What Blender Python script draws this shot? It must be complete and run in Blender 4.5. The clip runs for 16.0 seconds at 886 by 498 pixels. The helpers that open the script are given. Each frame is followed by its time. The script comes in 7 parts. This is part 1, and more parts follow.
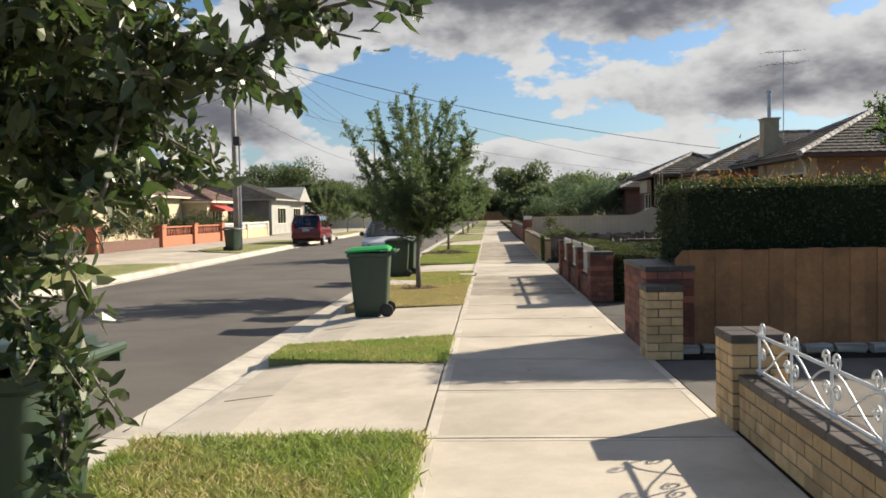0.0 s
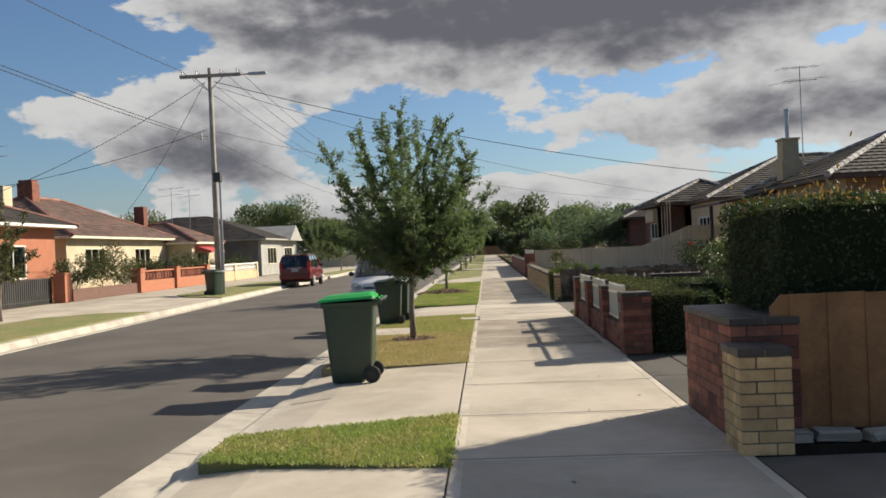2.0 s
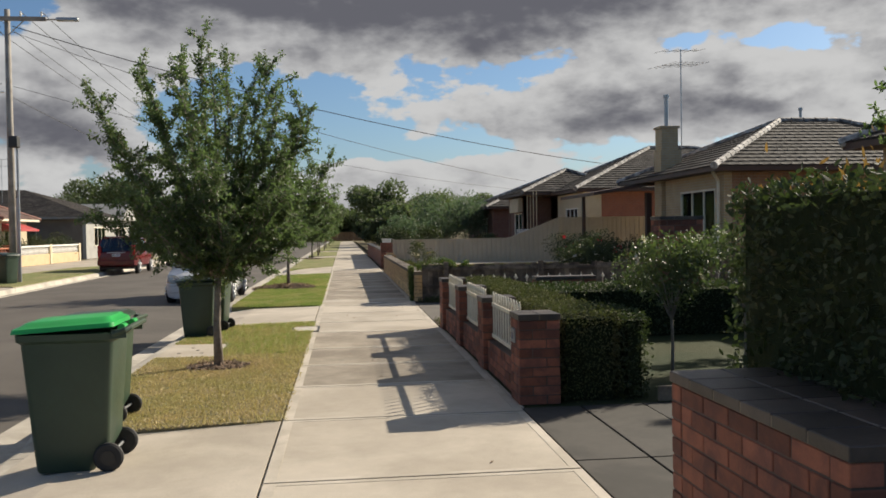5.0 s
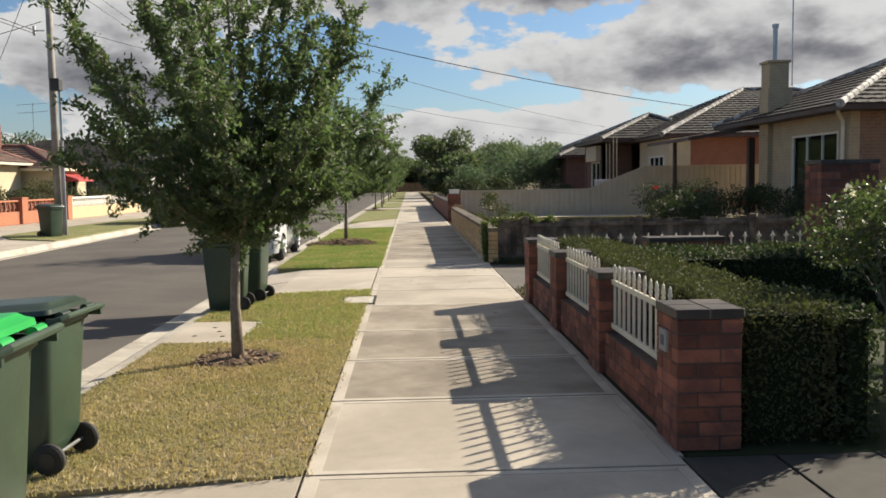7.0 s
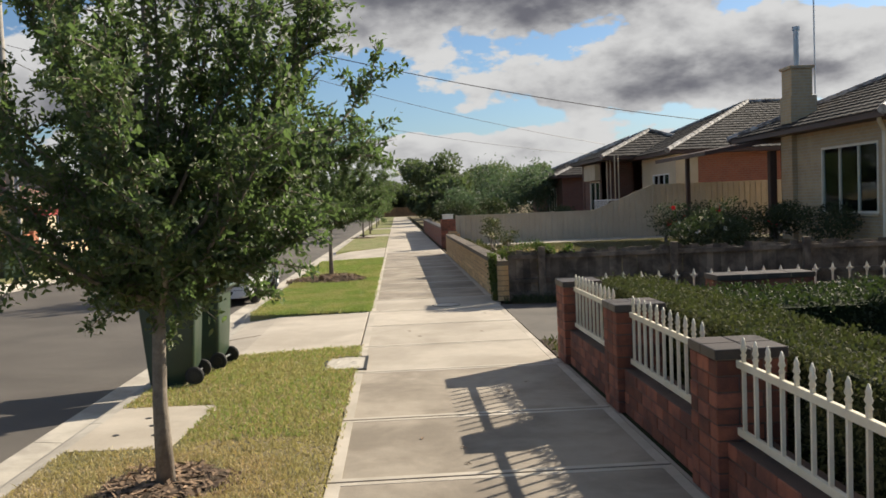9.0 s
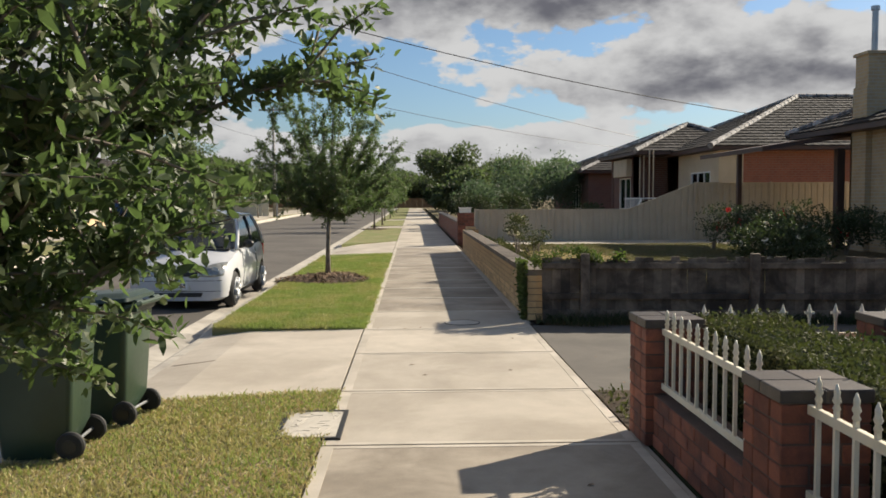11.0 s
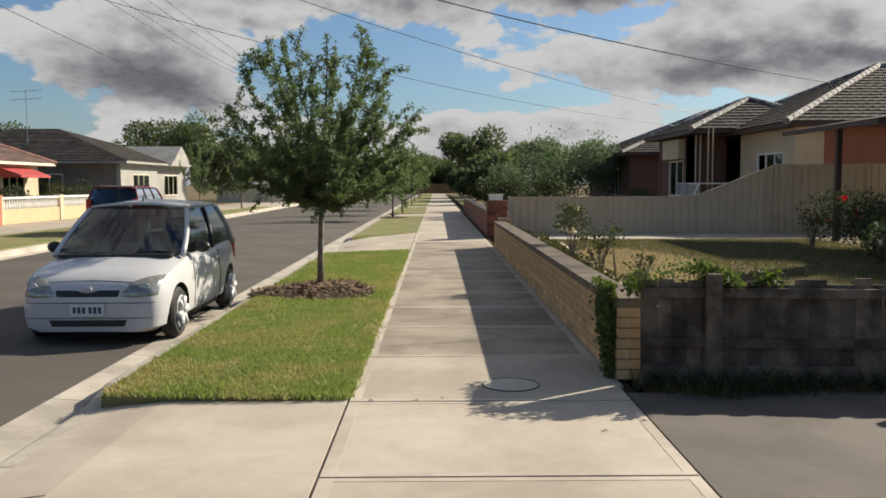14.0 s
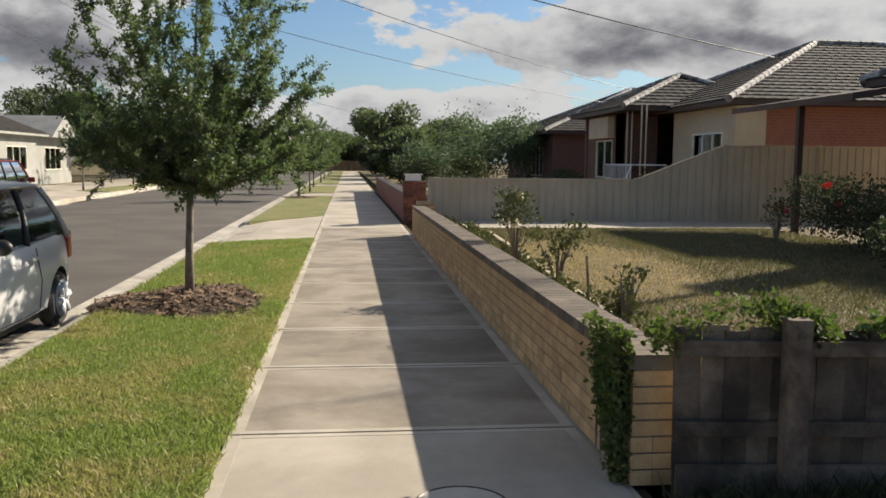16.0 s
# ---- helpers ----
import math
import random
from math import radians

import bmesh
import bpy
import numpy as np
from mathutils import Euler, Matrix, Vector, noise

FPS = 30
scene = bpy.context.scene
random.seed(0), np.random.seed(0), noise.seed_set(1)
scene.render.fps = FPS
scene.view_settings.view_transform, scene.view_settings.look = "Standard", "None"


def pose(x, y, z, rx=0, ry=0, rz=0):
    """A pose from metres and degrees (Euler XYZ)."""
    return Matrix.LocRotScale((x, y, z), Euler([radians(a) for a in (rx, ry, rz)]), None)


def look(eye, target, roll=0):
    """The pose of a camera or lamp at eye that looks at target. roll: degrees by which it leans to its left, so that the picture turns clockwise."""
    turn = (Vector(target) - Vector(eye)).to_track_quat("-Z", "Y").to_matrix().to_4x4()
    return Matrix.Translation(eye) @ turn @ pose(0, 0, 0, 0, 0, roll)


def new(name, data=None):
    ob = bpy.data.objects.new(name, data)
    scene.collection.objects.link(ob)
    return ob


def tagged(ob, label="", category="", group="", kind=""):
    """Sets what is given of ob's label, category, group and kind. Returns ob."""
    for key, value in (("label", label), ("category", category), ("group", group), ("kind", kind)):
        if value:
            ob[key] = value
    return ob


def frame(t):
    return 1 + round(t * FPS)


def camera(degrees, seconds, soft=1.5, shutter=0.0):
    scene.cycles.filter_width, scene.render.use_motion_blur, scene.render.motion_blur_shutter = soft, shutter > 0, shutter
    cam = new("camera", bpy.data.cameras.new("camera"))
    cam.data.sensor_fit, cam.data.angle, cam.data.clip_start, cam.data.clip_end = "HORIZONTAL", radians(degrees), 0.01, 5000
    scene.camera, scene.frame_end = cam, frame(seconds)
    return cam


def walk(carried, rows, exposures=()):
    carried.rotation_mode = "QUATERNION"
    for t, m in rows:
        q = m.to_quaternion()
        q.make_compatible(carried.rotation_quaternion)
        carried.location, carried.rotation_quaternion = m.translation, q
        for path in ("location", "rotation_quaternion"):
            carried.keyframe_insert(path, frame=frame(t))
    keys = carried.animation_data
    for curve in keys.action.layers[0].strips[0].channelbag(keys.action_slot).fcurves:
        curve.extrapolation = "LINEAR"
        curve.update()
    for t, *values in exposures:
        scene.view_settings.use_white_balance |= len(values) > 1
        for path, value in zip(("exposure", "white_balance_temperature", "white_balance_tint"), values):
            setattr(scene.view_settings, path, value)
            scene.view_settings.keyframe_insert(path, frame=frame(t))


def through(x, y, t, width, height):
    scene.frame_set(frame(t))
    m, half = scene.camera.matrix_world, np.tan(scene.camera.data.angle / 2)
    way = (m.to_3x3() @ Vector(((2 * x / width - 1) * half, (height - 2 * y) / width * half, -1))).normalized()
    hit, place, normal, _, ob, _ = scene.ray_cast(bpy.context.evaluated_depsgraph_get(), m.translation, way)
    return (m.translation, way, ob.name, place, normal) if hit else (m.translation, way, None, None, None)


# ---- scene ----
cam = camera(55.0, 16.0, 1.7)

PATH = [
    (0, (0.143, -3.806, 1.511), (0.032, -1.811, 1.428), -1.1),
    (0.5, (0.045, -3.103, 1.512), (-0.056, -1.106, 1.467), -1.9),
    (1, (0.086, -2.471, 1.496), (0.066, -0.472, 1.442), -2.2),
    (1.5, (-0.01, -1.847, 1.508), (-0.192, 0.145, 1.524), -0.8),
    (2, (-0.011, -1.185, 1.526), (-0.112, 0.812, 1.526), -2.5),
    (2.5, (0.021, -0.578, 1.595), (-0.077, 1.419, 1.655), -1.7),
    (3, (0.016, 0.081, 1.616), (-0.064, 2.079, 1.654), -1.7),
    (3.5, (0.082, 0.733, 1.6), (0.125, 2.732, 1.605), -3.1),
    (6, (0.232, 4.247, 1.604), (0.503, 6.227, 1.523), 0.1),
    (6.5, (0.207, 4.978, 1.559), (0.297, 6.972, 1.445), 0.7),
    (7, (0.272, 5.609, 1.574), (0.348, 7.601, 1.419), -0.9),
    (7.5, (0.269, 6.254, 1.608), (0.17, 8.24, 1.395), -1.8),
    (8, (0.235, 6.892, 1.65), (0.176, 8.88, 1.443), -2.7),
    (8.5, (0.25, 7.532, 1.645), (0.342, 9.523, 1.488), -3.1),
    (9, (0.164, 8.094, 1.633), (0.269, 10.089, 1.532), -2.3),
    (11.5, (0.373, 11.802, 1.605), (0.457, 13.797, 1.481), 0.4),
    (12, (0.445, 12.496, 1.579), (0.608, 14.484, 1.433), -0.3),
    (12.5, (0.373, 13.191, 1.586), (0.34, 15.18, 1.383), 0.2),
    (13, (0.383, 13.903, 1.633), (0.431, 15.891, 1.424), -0.5),
    (13.5, (0.415, 14.647, 1.634), (0.446, 16.639, 1.456), -0.5),
    (14, (0.329, 15.334, 1.609), (0.344, 17.328, 1.457), -0.2),
    (14.5, (0.415, 16.12, 1.554), (0.618, 18.102, 1.383), -0.1),
    (15, (0.377, 16.743, 1.56), (0.594, 18.723, 1.383), 0.6),
    (15.5, (0.398, 17.47, 1.597), (0.685, 19.439, 1.396), 0.1),
    (16, (0.382, 18.19, 1.623), (0.604, 20.167, 1.42), 0.6),
]
walk(cam, [(t, look(eye, at, lean)) for t, eye, at, lean in PATH], [(0.0, 0.98), (0.6, 1.0), (1.5, 0.76), (3.5, 0.72), (6.0, 0.64), (7.0, 0.90), (8.0, 0.98), (9.0, 0.88), (12.0, 0.78), (14.5, 0.68), (16.0, 0.80)])

# ---- world, sun, exposure ----
SUN = Vector((1.5, 1.02, 1.0)).normalized()


class Nodes:
    """Short hand for node trees."""

    def __init__(self, tree):
        self.t = tree

    def add(self, kind):
        return self.t.nodes.new(kind)

    def put(self, socket, v):
        if hasattr(v, "links"):
            self.t.links.new(v, socket)
        elif v is not None:
            socket.default_value = v

    def math(self, op, a, b=None, c=None, clamp=False):
        n = self.add("ShaderNodeMath")
        n.operation, n.use_clamp = op, clamp
        for s, v in zip(n.inputs, (a, b, c)):
            self.put(s, v)
        return n.outputs[0]

    def noise(self, vec, scale, detail=4.0, rough=0.55, warp=0.0):
        n = self.add("ShaderNodeTexNoise")
        self.put(n.inputs["Vector"], vec)
        n.inputs["Scale"].default_value = scale
        n.inputs["Detail"].default_value = detail
        n.inputs["Roughness"].default_value = rough
        n.inputs["Distortion"].default_value = warp
        return n.outputs["Fac"]

    def ramp(self, v, a, b, lo=0.0, hi=1.0, smooth=True):
        n = self.add("ShaderNodeMapRange")
        n.interpolation_type = "SMOOTHSTEP" if smooth else "LINEAR"
        for s, w in zip(n.inputs, (v, a, b, lo, hi)):
            self.put(s, w)
        return n.outputs[0]

    def mix(self, f, a, b, blend="MIX"):
        n = self.add("ShaderNodeMix")
        n.data_type, n.blend_type = "RGBA", blend
        self.put(n.inputs[0], f)
        for s, v in ((n.inputs[6], a), (n.inputs[7], b)):
            self.put(s, (*v, 1) if isinstance(v, tuple) and len(v) == 3 else v)
        return n.outputs[2]


def make_world():
    w = bpy.data.worlds.new("sky")
    scene.world = w
    w.use_nodes = True
    t = w.node_tree
    t.nodes.clear()
    N = Nodes(t)
    sky = N.add("ShaderNodeTexSky")
    sky.sky_type, sky.sun_disc = "NISHITA", False
    sky.sun_elevation, sky.sun_rotation = math.asin(SUN.z), math.atan2(SUN.x, SUN.y)
    sky.air_density, sky.dust_density, sky.ozone_density = 1.1, 0.7, 2.0
    co = N.add("ShaderNodeTexCoord").outputs["Generated"]
    sep = N.add("ShaderNodeSeparateXYZ")
    N.put(sep.inputs[0], co)
    x, y, z = sep.outputs
    az = N.math("ARCTAN2", x, y)
    el = N.math("ARCSINE", z)
    # cloud layer: direction flattened on to (azimuth, elevation), stretched sideways
    comb = N.add("ShaderNodeCombineXYZ")
    N.put(comb.inputs[0], N.math("MULTIPLY", az, 1.0))
    N.put(comb.inputs[1], N.math("MULTIPLY", el, 1.9))
    p = comb.outputs[0]
    def cloud_noise(v):
        big = N.math("MULTIPLY", N.math("SUBTRACT", N.noise(v, 5.0, 2.0, 0.5, 0.2), 0.5), 0.75)
        fine = N.math("MULTIPLY", N.math("SUBTRACT", N.noise(v, 17.0, 7.0, 0.58), 0.5), 0.46)
        cell = N.add("ShaderNodeTexVoronoi")
        cell.feature, cell.normalize = "SMOOTH_F1", True
        N.put(cell.inputs["Vector"], v)
        for key, amount in (("Scale", 15.0), ("Detail", 3.0), ("Roughness", 0.55), ("Smoothness", 0.5)):
            cell.inputs[key].default_value = amount
        puffs = N.math("MULTIPLY", N.math("SUBTRACT", 0.32, cell.outputs["Distance"]), 0.62)
        return N.math("ADD", N.math("ADD", big, fine), puffs)
    toward = N.add("ShaderNodeVectorMath")
    toward.operation = "ADD"
    N.put(toward.inputs[0], p)
    toward.inputs[1].default_value = (0.010, 0.022, 0)
    here, sunward = cloud_noise(p), cloud_noise(toward.outputs[0])

    def blob(a, e, sa, se):
        u = N.math("DIVIDE", N.math("SUBTRACT", az, radians(a)), radians(sa))
        v = N.math("DIVIDE", N.math("SUBTRACT", el, radians(e)), radians(se))
        return N.math("POWER", 2.718, N.math("MULTIPLY", N.math("ADD", N.math("MULTIPLY", u, u), N.math("MULTIPLY", v, v)), -1.0))

    def total(rows):
        s = 0.0
        for amount, a, e, sa, se in rows:
            s = N.math("MULTIPLY_ADD", blob(a, e, sa, se), amount, s)
        return s
    # heavy grey deck overhead, piled cumulus to the left, broken cloud to the right, blue between
    shape = total([(0.72, 4, 17.6, 25, 6.2), (0.50, 34, 21, 16, 7.0), (0.48, -18.5, 8.2, 8.5, 3.2), (0.46, 17, 7.6, 13, 2.3), (0.36, 34, 9.0, 8, 3.0),
                   (0.36, 4, 3.6, 12, 1.5), (0.26, 0, 1.6, 70, 1.6), (-0.42, -4, 7.8, 6.0, 1.7), (-0.50, -31, 13.5, 6.5, 3.4), (-0.3, -30, 5.5, 5, 1.5),
                   (0.34, -31, 18.5, 6, 2.2), (-0.22, 5, 5.5, 8, 0.7), (-0.2, 27, 11.6, 5, 0.9), (0.4, 0, 60, 120, 26)])
    d = N.math("ADD", here, N.math("SUBTRACT", shape, 0.165))
    cover = N.ramp(d, 0.0, 0.06)
    lit = N.math("MULTIPLY", N.math("SUBTRACT", here, sunward), 2.6)
    dark = total([(0.70, 4, 14.4, 26, 4.2), (0.45, 20, 19, 30, 6), (0.9, -18, 6.0, 9, 2.2), (0.62, 17, 6.6, 14, 1.6), (0.26, 0, 2.0, 60, 0.9), (0.7, 0, 60, 140, 26)])
    soft = N.noise(p, 8.0, 7.0, 0.56, 0.3)
    low = N.ramp(el, radians(3), radians(12), 0.95, 0.95)
    deep = N.math("ADD", N.math("MULTIPLY", N.ramp(d, 0.04, 0.42), 0.55), N.math("SUBTRACT", dark, N.math("SUBTRACT", lit, 0.12)))
    thick = N.ramp(N.math("MULTIPLY_ADD", N.math("SUBTRACT", soft, 0.5), low, deep), 0.18, 1.52)
    cloud = N.mix(thick, (1.30, 1.295, 1.285), (0.285, 0.287, 0.335))
    veil = N.ramp(el, radians(0), radians(6), 0.45, 0.0)
    blue = N.mix(1.0, sky.outputs[0], (SKY_GAIN * 0.84, SKY_GAIN * 1.0, SKY_GAIN * 1.2), "MULTIPLY")
    hazed = N.mix(veil, blue, (0.78, 0.88, 1.0))
    both = N.mix(cover, hazed, cloud)
    bg = N.add("ShaderNodeBackground")
    N.put(bg.inputs[0], both)
    bg.inputs[1].default_value = SKY_STRENGTH
    out = N.add("ShaderNodeOutputWorld")
    t.links.new(bg.outputs[0], out.inputs[0])


SKY_GAIN, SKY_STRENGTH = 0.175, 0.285
make_world()
lamp = new("sun", bpy.data.lights.new("sun", "SUN"))
lamp.data.energy, lamp.data.angle, lamp.data.color = 5.0, radians(0.6), (1.0, 0.89, 0.72)
lamp.matrix_world = look(SUN * 50, (0, 0, 0))

# ---- materials ----


def mat(name, c, c2=None, rough=0.7, metal=0.0, coarse=1.2, fine=40.0, grain=0.25, bump=0.3, dist=0.004, rnd=0.0, isle=0.0, spec=0.5, spread=(0.35, 0.65), mid=0.0):
    """A surface that goes from colour c to c2 in stains, with grain, relief and a tone of its own for each piece."""
    m = bpy.data.materials.new(name)
    m.use_nodes = True
    N = Nodes(m.node_tree)
    b = m.node_tree.nodes["Principled BSDF"]
    pos = N.add("ShaderNodeNewGeometry").outputs["Position"]
    a = N.noise(pos, coarse, 6.0, 0.6, 0.4)
    f = N.noise(pos, fine, 3.0, 0.6)
    col = N.mix(N.ramp(a, *spread), c, c2 or tuple(v * 0.75 for v in c))
    g = N.math("MULTIPLY_ADD", f, grain * 2, 1 - grain)
    if mid:
        g = N.math("MULTIPLY", g, N.math("MULTIPLY_ADD", N.noise(pos, coarse * 7, 5.0, 0.7), mid * 2, 1 - mid))
    if rnd:
        r = N.add("ShaderNodeObjectInfo").outputs["Random"]
        g = N.math("MULTIPLY", g, N.math("MULTIPLY_ADD", r, rnd * 2, 1 - rnd))
    if isle:
        r = N.add("ShaderNodeNewGeometry").outputs["Random Per Island"]
        g = N.math("MULTIPLY", g, N.math("MULTIPLY_ADD", r, isle * 2, 1 - isle))
    gc = N.add("ShaderNodeCombineXYZ")
    for i in range(3):
        N.put(gc.inputs[i], g)
    N.put(b.inputs["Base Color"], N.mix(1.0, col, gc.outputs[0], "MULTIPLY"))
    N.put(b.inputs["Roughness"], N.math("MULTIPLY_ADD", f, 0.16, rough - 0.08, clamp=True))
    b.inputs["Metallic"].default_value = metal
    b.inputs["Specular IOR Level"].default_value = spec
    if bump:
        bn = N.add("ShaderNodeBump")
        bn.inputs["Strength"].default_value = bump
        bn.inputs["Distance"].default_value = dist
        N.put(bn.inputs["Height"], N.math("ADD", f, N.math("MULTIPLY", a, 0.6)))
        N.put(b.inputs["Normal"], bn.outputs[0])
    return m


def leaf_mat(name, c, c2, rough=0.42, through=0.35, isle=0.45, coarse=1.6, spread=(0.35, 0.65)):
    m = mat(name, c, c2, rough=rough, coarse=coarse, fine=30, grain=0.2, bump=0.0, isle=isle, spread=spread)
    N = Nodes(m.node_tree)
    b = m.node_tree.nodes["Principled BSDF"]
    tr = N.add("ShaderNodeBsdfTranslucent")
    tr.inputs[0].default_value = (c[0] * 1.5, c[1] * 1.7, c[2] * 1.1, 1)
    mx = N.add("ShaderNodeMixShader")
    mx.inputs[0].default_value = through
    t = m.node_tree
    t.links.new(b.outputs[0], mx.inputs[1])
    t.links.new(tr.outputs[0], mx.inputs[2])
    t.links.new(mx.outputs[0], t.nodes["Material Output"].inputs[0])
    return m


def glass_mat(name, tint, rough=0.03):
    m = bpy.data.materials.new(name)
    m.use_nodes = True
    t = m.node_tree
    N = Nodes(t)
    gl = N.add("ShaderNodeBsdfGlossy")
    gl.inputs["Roughness"].default_value = rough
    gl.inputs[0].default_value = (0.9, 0.95, 1, 1)
    tp = N.add("ShaderNodeBsdfTransparent")
    tp.inputs[0].default_value = (*tint, 1)
    fr = N.add("ShaderNodeFresnel")
    fr.inputs[0].default_value = 1.5
    mx = N.add("ShaderNodeMixShader")
    N.put(mx.inputs[0], N.math("ADD", fr.outputs[0], 0.03))
    t.links.new(tp.outputs[0], mx.inputs[1])
    t.links.new(gl.outputs[0], mx.inputs[2])
    t.links.new(mx.outputs[0], t.nodes["Material Output"].inputs[0])
    return m


CONCRETE = mat("concrete", (0.475, 0.42, 0.345), (0.365, 0.318, 0.256), 0.85, coarse=0.7, fine=110, grain=0.22, bump=0.25, dist=0.003, rnd=0.08, mid=0.16)
CONCRETE_RIM = mat("trowelled_concrete", (0.52, 0.465, 0.39), (0.39, 0.345, 0.28), 0.8, coarse=1.4, fine=110, grain=0.16, bump=0.15, dist=0.002, mid=0.12)
# green turf darkened so that its colour holds the pier garden's shade
SHADE_TURF = mat("shade_dark_turf", (0.030, 0.043, 0.016), (0.046, 0.052, 0.022), 0.9, coarse=0.8, fine=90, grain=0.45, bump=0.8, dist=0.02, spec=0.2)
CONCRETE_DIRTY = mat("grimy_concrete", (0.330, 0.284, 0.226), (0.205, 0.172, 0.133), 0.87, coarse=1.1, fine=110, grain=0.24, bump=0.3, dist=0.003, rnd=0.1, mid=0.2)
# apron concrete coloured far darker to hold the shade that lies on it
APRON_SHADE = mat("shade_dark_apron", (0.058, 0.052, 0.045), (0.033, 0.030, 0.026), 0.9, coarse=1.6, fine=80, grain=0.3, bump=0.3, mid=0.2)
CONCRETE_OLD = mat("old_concrete", (0.128, 0.113, 0.096), (0.085, 0.076, 0.065), 0.88, coarse=0.9, fine=70, grain=0.2, bump=0.3)
KERB = mat("kerb_concrete", (0.47, 0.43, 0.365), (0.32, 0.29, 0.245), 0.85, mid=0.18, coarse=1.4, fine=80, grain=0.16, bump=0.25, rnd=0.06)
# grey drive concrete taken near black: deep shade painted as colour
DRIVE_SHADE = mat("shade_dark_drive", (0.032, 0.030, 0.028), (0.022, 0.021, 0.019), 0.9, coarse=0.9, fine=70, grain=0.2, bump=0.3, mid=0.15)
ASPHALT = mat("asphalt", (0.104, 0.091, 0.077), (0.074, 0.064, 0.054), 0.85, mid=0.1, coarse=0.5, fine=160, grain=0.45, bump=0.5, dist=0.004)
GRASS = mat("turf", (0.18, 0.205, 0.075), (0.25, 0.225, 0.11), 0.9, coarse=1.1, fine=120, grain=0.5, bump=0.8, dist=0.02, spec=0.2)
TURF_DRY = mat("dry_turf", (0.31, 0.25, 0.165), (0.21, 0.195, 0.10), 0.9, coarse=1.1, fine=120, grain=0.45, bump=0.8, dist=0.02, spec=0.2)
LAWN = mat("lawn", (0.125, 0.108, 0.055), (0.165, 0.128, 0.075), 0.9, coarse=0.5, fine=90, grain=0.45, bump=0.8, dist=0.02, spec=0.2)
SOIL = mat("soil", (0.085, 0.062, 0.042), (0.05, 0.038, 0.027), 0.95, fine=60, grain=0.5, bump=0.8, dist=0.02, spec=0.2)
BLADE = leaf_mat("grass_blade", (0.255, 0.295, 0.092), (0.470, 0.360, 0.190), 0.6, 0.3, 0.5, 1.1, (0.44, 0.62))
# lawn blades darkened to stand for the part in shade
BLADE_LAWN_SHADE = leaf_mat("lawn_shade_blade", (0.140, 0.125, 0.055), (0.200, 0.155, 0.085), 0.7, 0.2)
ROSE_LEAF = leaf_mat("rose_leaf", (0.060, 0.080, 0.030), (0.105, 0.115, 0.045), 0.5, 0.35)
# dry straw round the tree; on the raised lawn it paints sunlight
BLADE_STRAW_SUN = leaf_mat("straw_sun_blade", (0.50, 0.37, 0.23), (0.38, 0.29, 0.16), 0.7, 0.2)
BLADE_DRY = leaf_mat("dry_grass_blade", (0.455, 0.350, 0.200), (0.330, 0.300, 0.130), 0.65, 0.25)
CHIP = mat("bark_chips", (0.30, 0.20, 0.125), (0.13, 0.085, 0.055), 0.9, coarse=6, isle=0.5, bump=0.3)
RED_BRICK = mat("red_brick", (0.275, 0.094, 0.052), (0.150, 0.058, 0.040), 0.85, coarse=5, fine=70, grain=0.22, bump=0.4, rnd=0.42)
CREAM_BRICK = mat("cream_brick", (0.62, 0.42, 0.205), (0.47, 0.305, 0.145), 0.85, coarse=5, fine=70, grain=0.18, bump=0.4, rnd=0.24)
ORANGE_BRICK = mat("orange_brick", (0.50, 0.17, 0.075), (0.42, 0.14, 0.065), 0.85, coarse=4, fine=60, grain=0.18, bump=0.3, rnd=0.12)
CAP = mat("brick_cap", (0.078, 0.060, 0.050), (0.042, 0.034, 0.030), 0.5, coarse=4, fine=60, grain=0.2, bump=0.3, rnd=0.3)
MORTAR = mat("mortar", (0.235, 0.190, 0.135), (0.115, 0.094, 0.070), 0.95, fine=90, bump=0.5)
MORTAR_RED = mat("red_mortar", (0.15, 0.098, 0.075), (0.085, 0.06, 0.048), 0.95, fine=90, bump=0.5)
CREAM_RENDER = mat("cream_wall", (0.56, 0.475, 0.33), (0.48, 0.40, 0.27), 0.85, coarse=0.7, fine=50, grain=0.1, bump=0.2)
DARK_WALL = mat("dark_brick_wall", (0.155, 0.07, 0.05), (0.115, 0.054, 0.042), 0.85, fine=30, grain=0.3)
GREY_WALL_SHADED = mat("grey_wall_shaded", (0.19, 0.165, 0.135), (0.15, 0.13, 0.108), 0.85, grain=0.15)
GREY_WALL = mat("grey_wall", (0.34, 0.335, 0.31), (0.28, 0.275, 0.255), 0.8, grain=0.1)
TILE_GREY = mat("grey_roof_tile", (0.058, 0.051, 0.047), (0.034, 0.031, 0.030), 0.85, spec=0.2, coarse=1.5, fine=25, grain=0.3, bump=0.4, dist=0.02, isle=0.35)
TILE_RED = mat("red_roof_tile", (0.150, 0.086, 0.066), (0.088, 0.058, 0.049), 0.7, coarse=1.5, fine=25, grain=0.3, bump=0.4, dist=0.02, isle=0.35)
RIDGE_PALE = mat("pale_ridge_cap", (0.36, 0.335, 0.31), (0.10, 0.09, 0.085), 0.6, coarse=5, rnd=0.5)
RIDGE_RED = mat("red_ridge_cap", (0.27, 0.12, 0.085), (0.2, 0.09, 0.07), 0.7, rnd=0.2)
WHITE = mat("white_paint", (0.78, 0.77, 0.73), (0.70, 0.68, 0.63), 0.45, coarse=3, fine=40, grain=0.06, bump=0.1)
CREAM_PAINT = mat("cream_paint", (0.74, 0.68, 0.54), (0.66, 0.60, 0.46), 0.5, coarse=3, grain=0.06, bump=0.1)
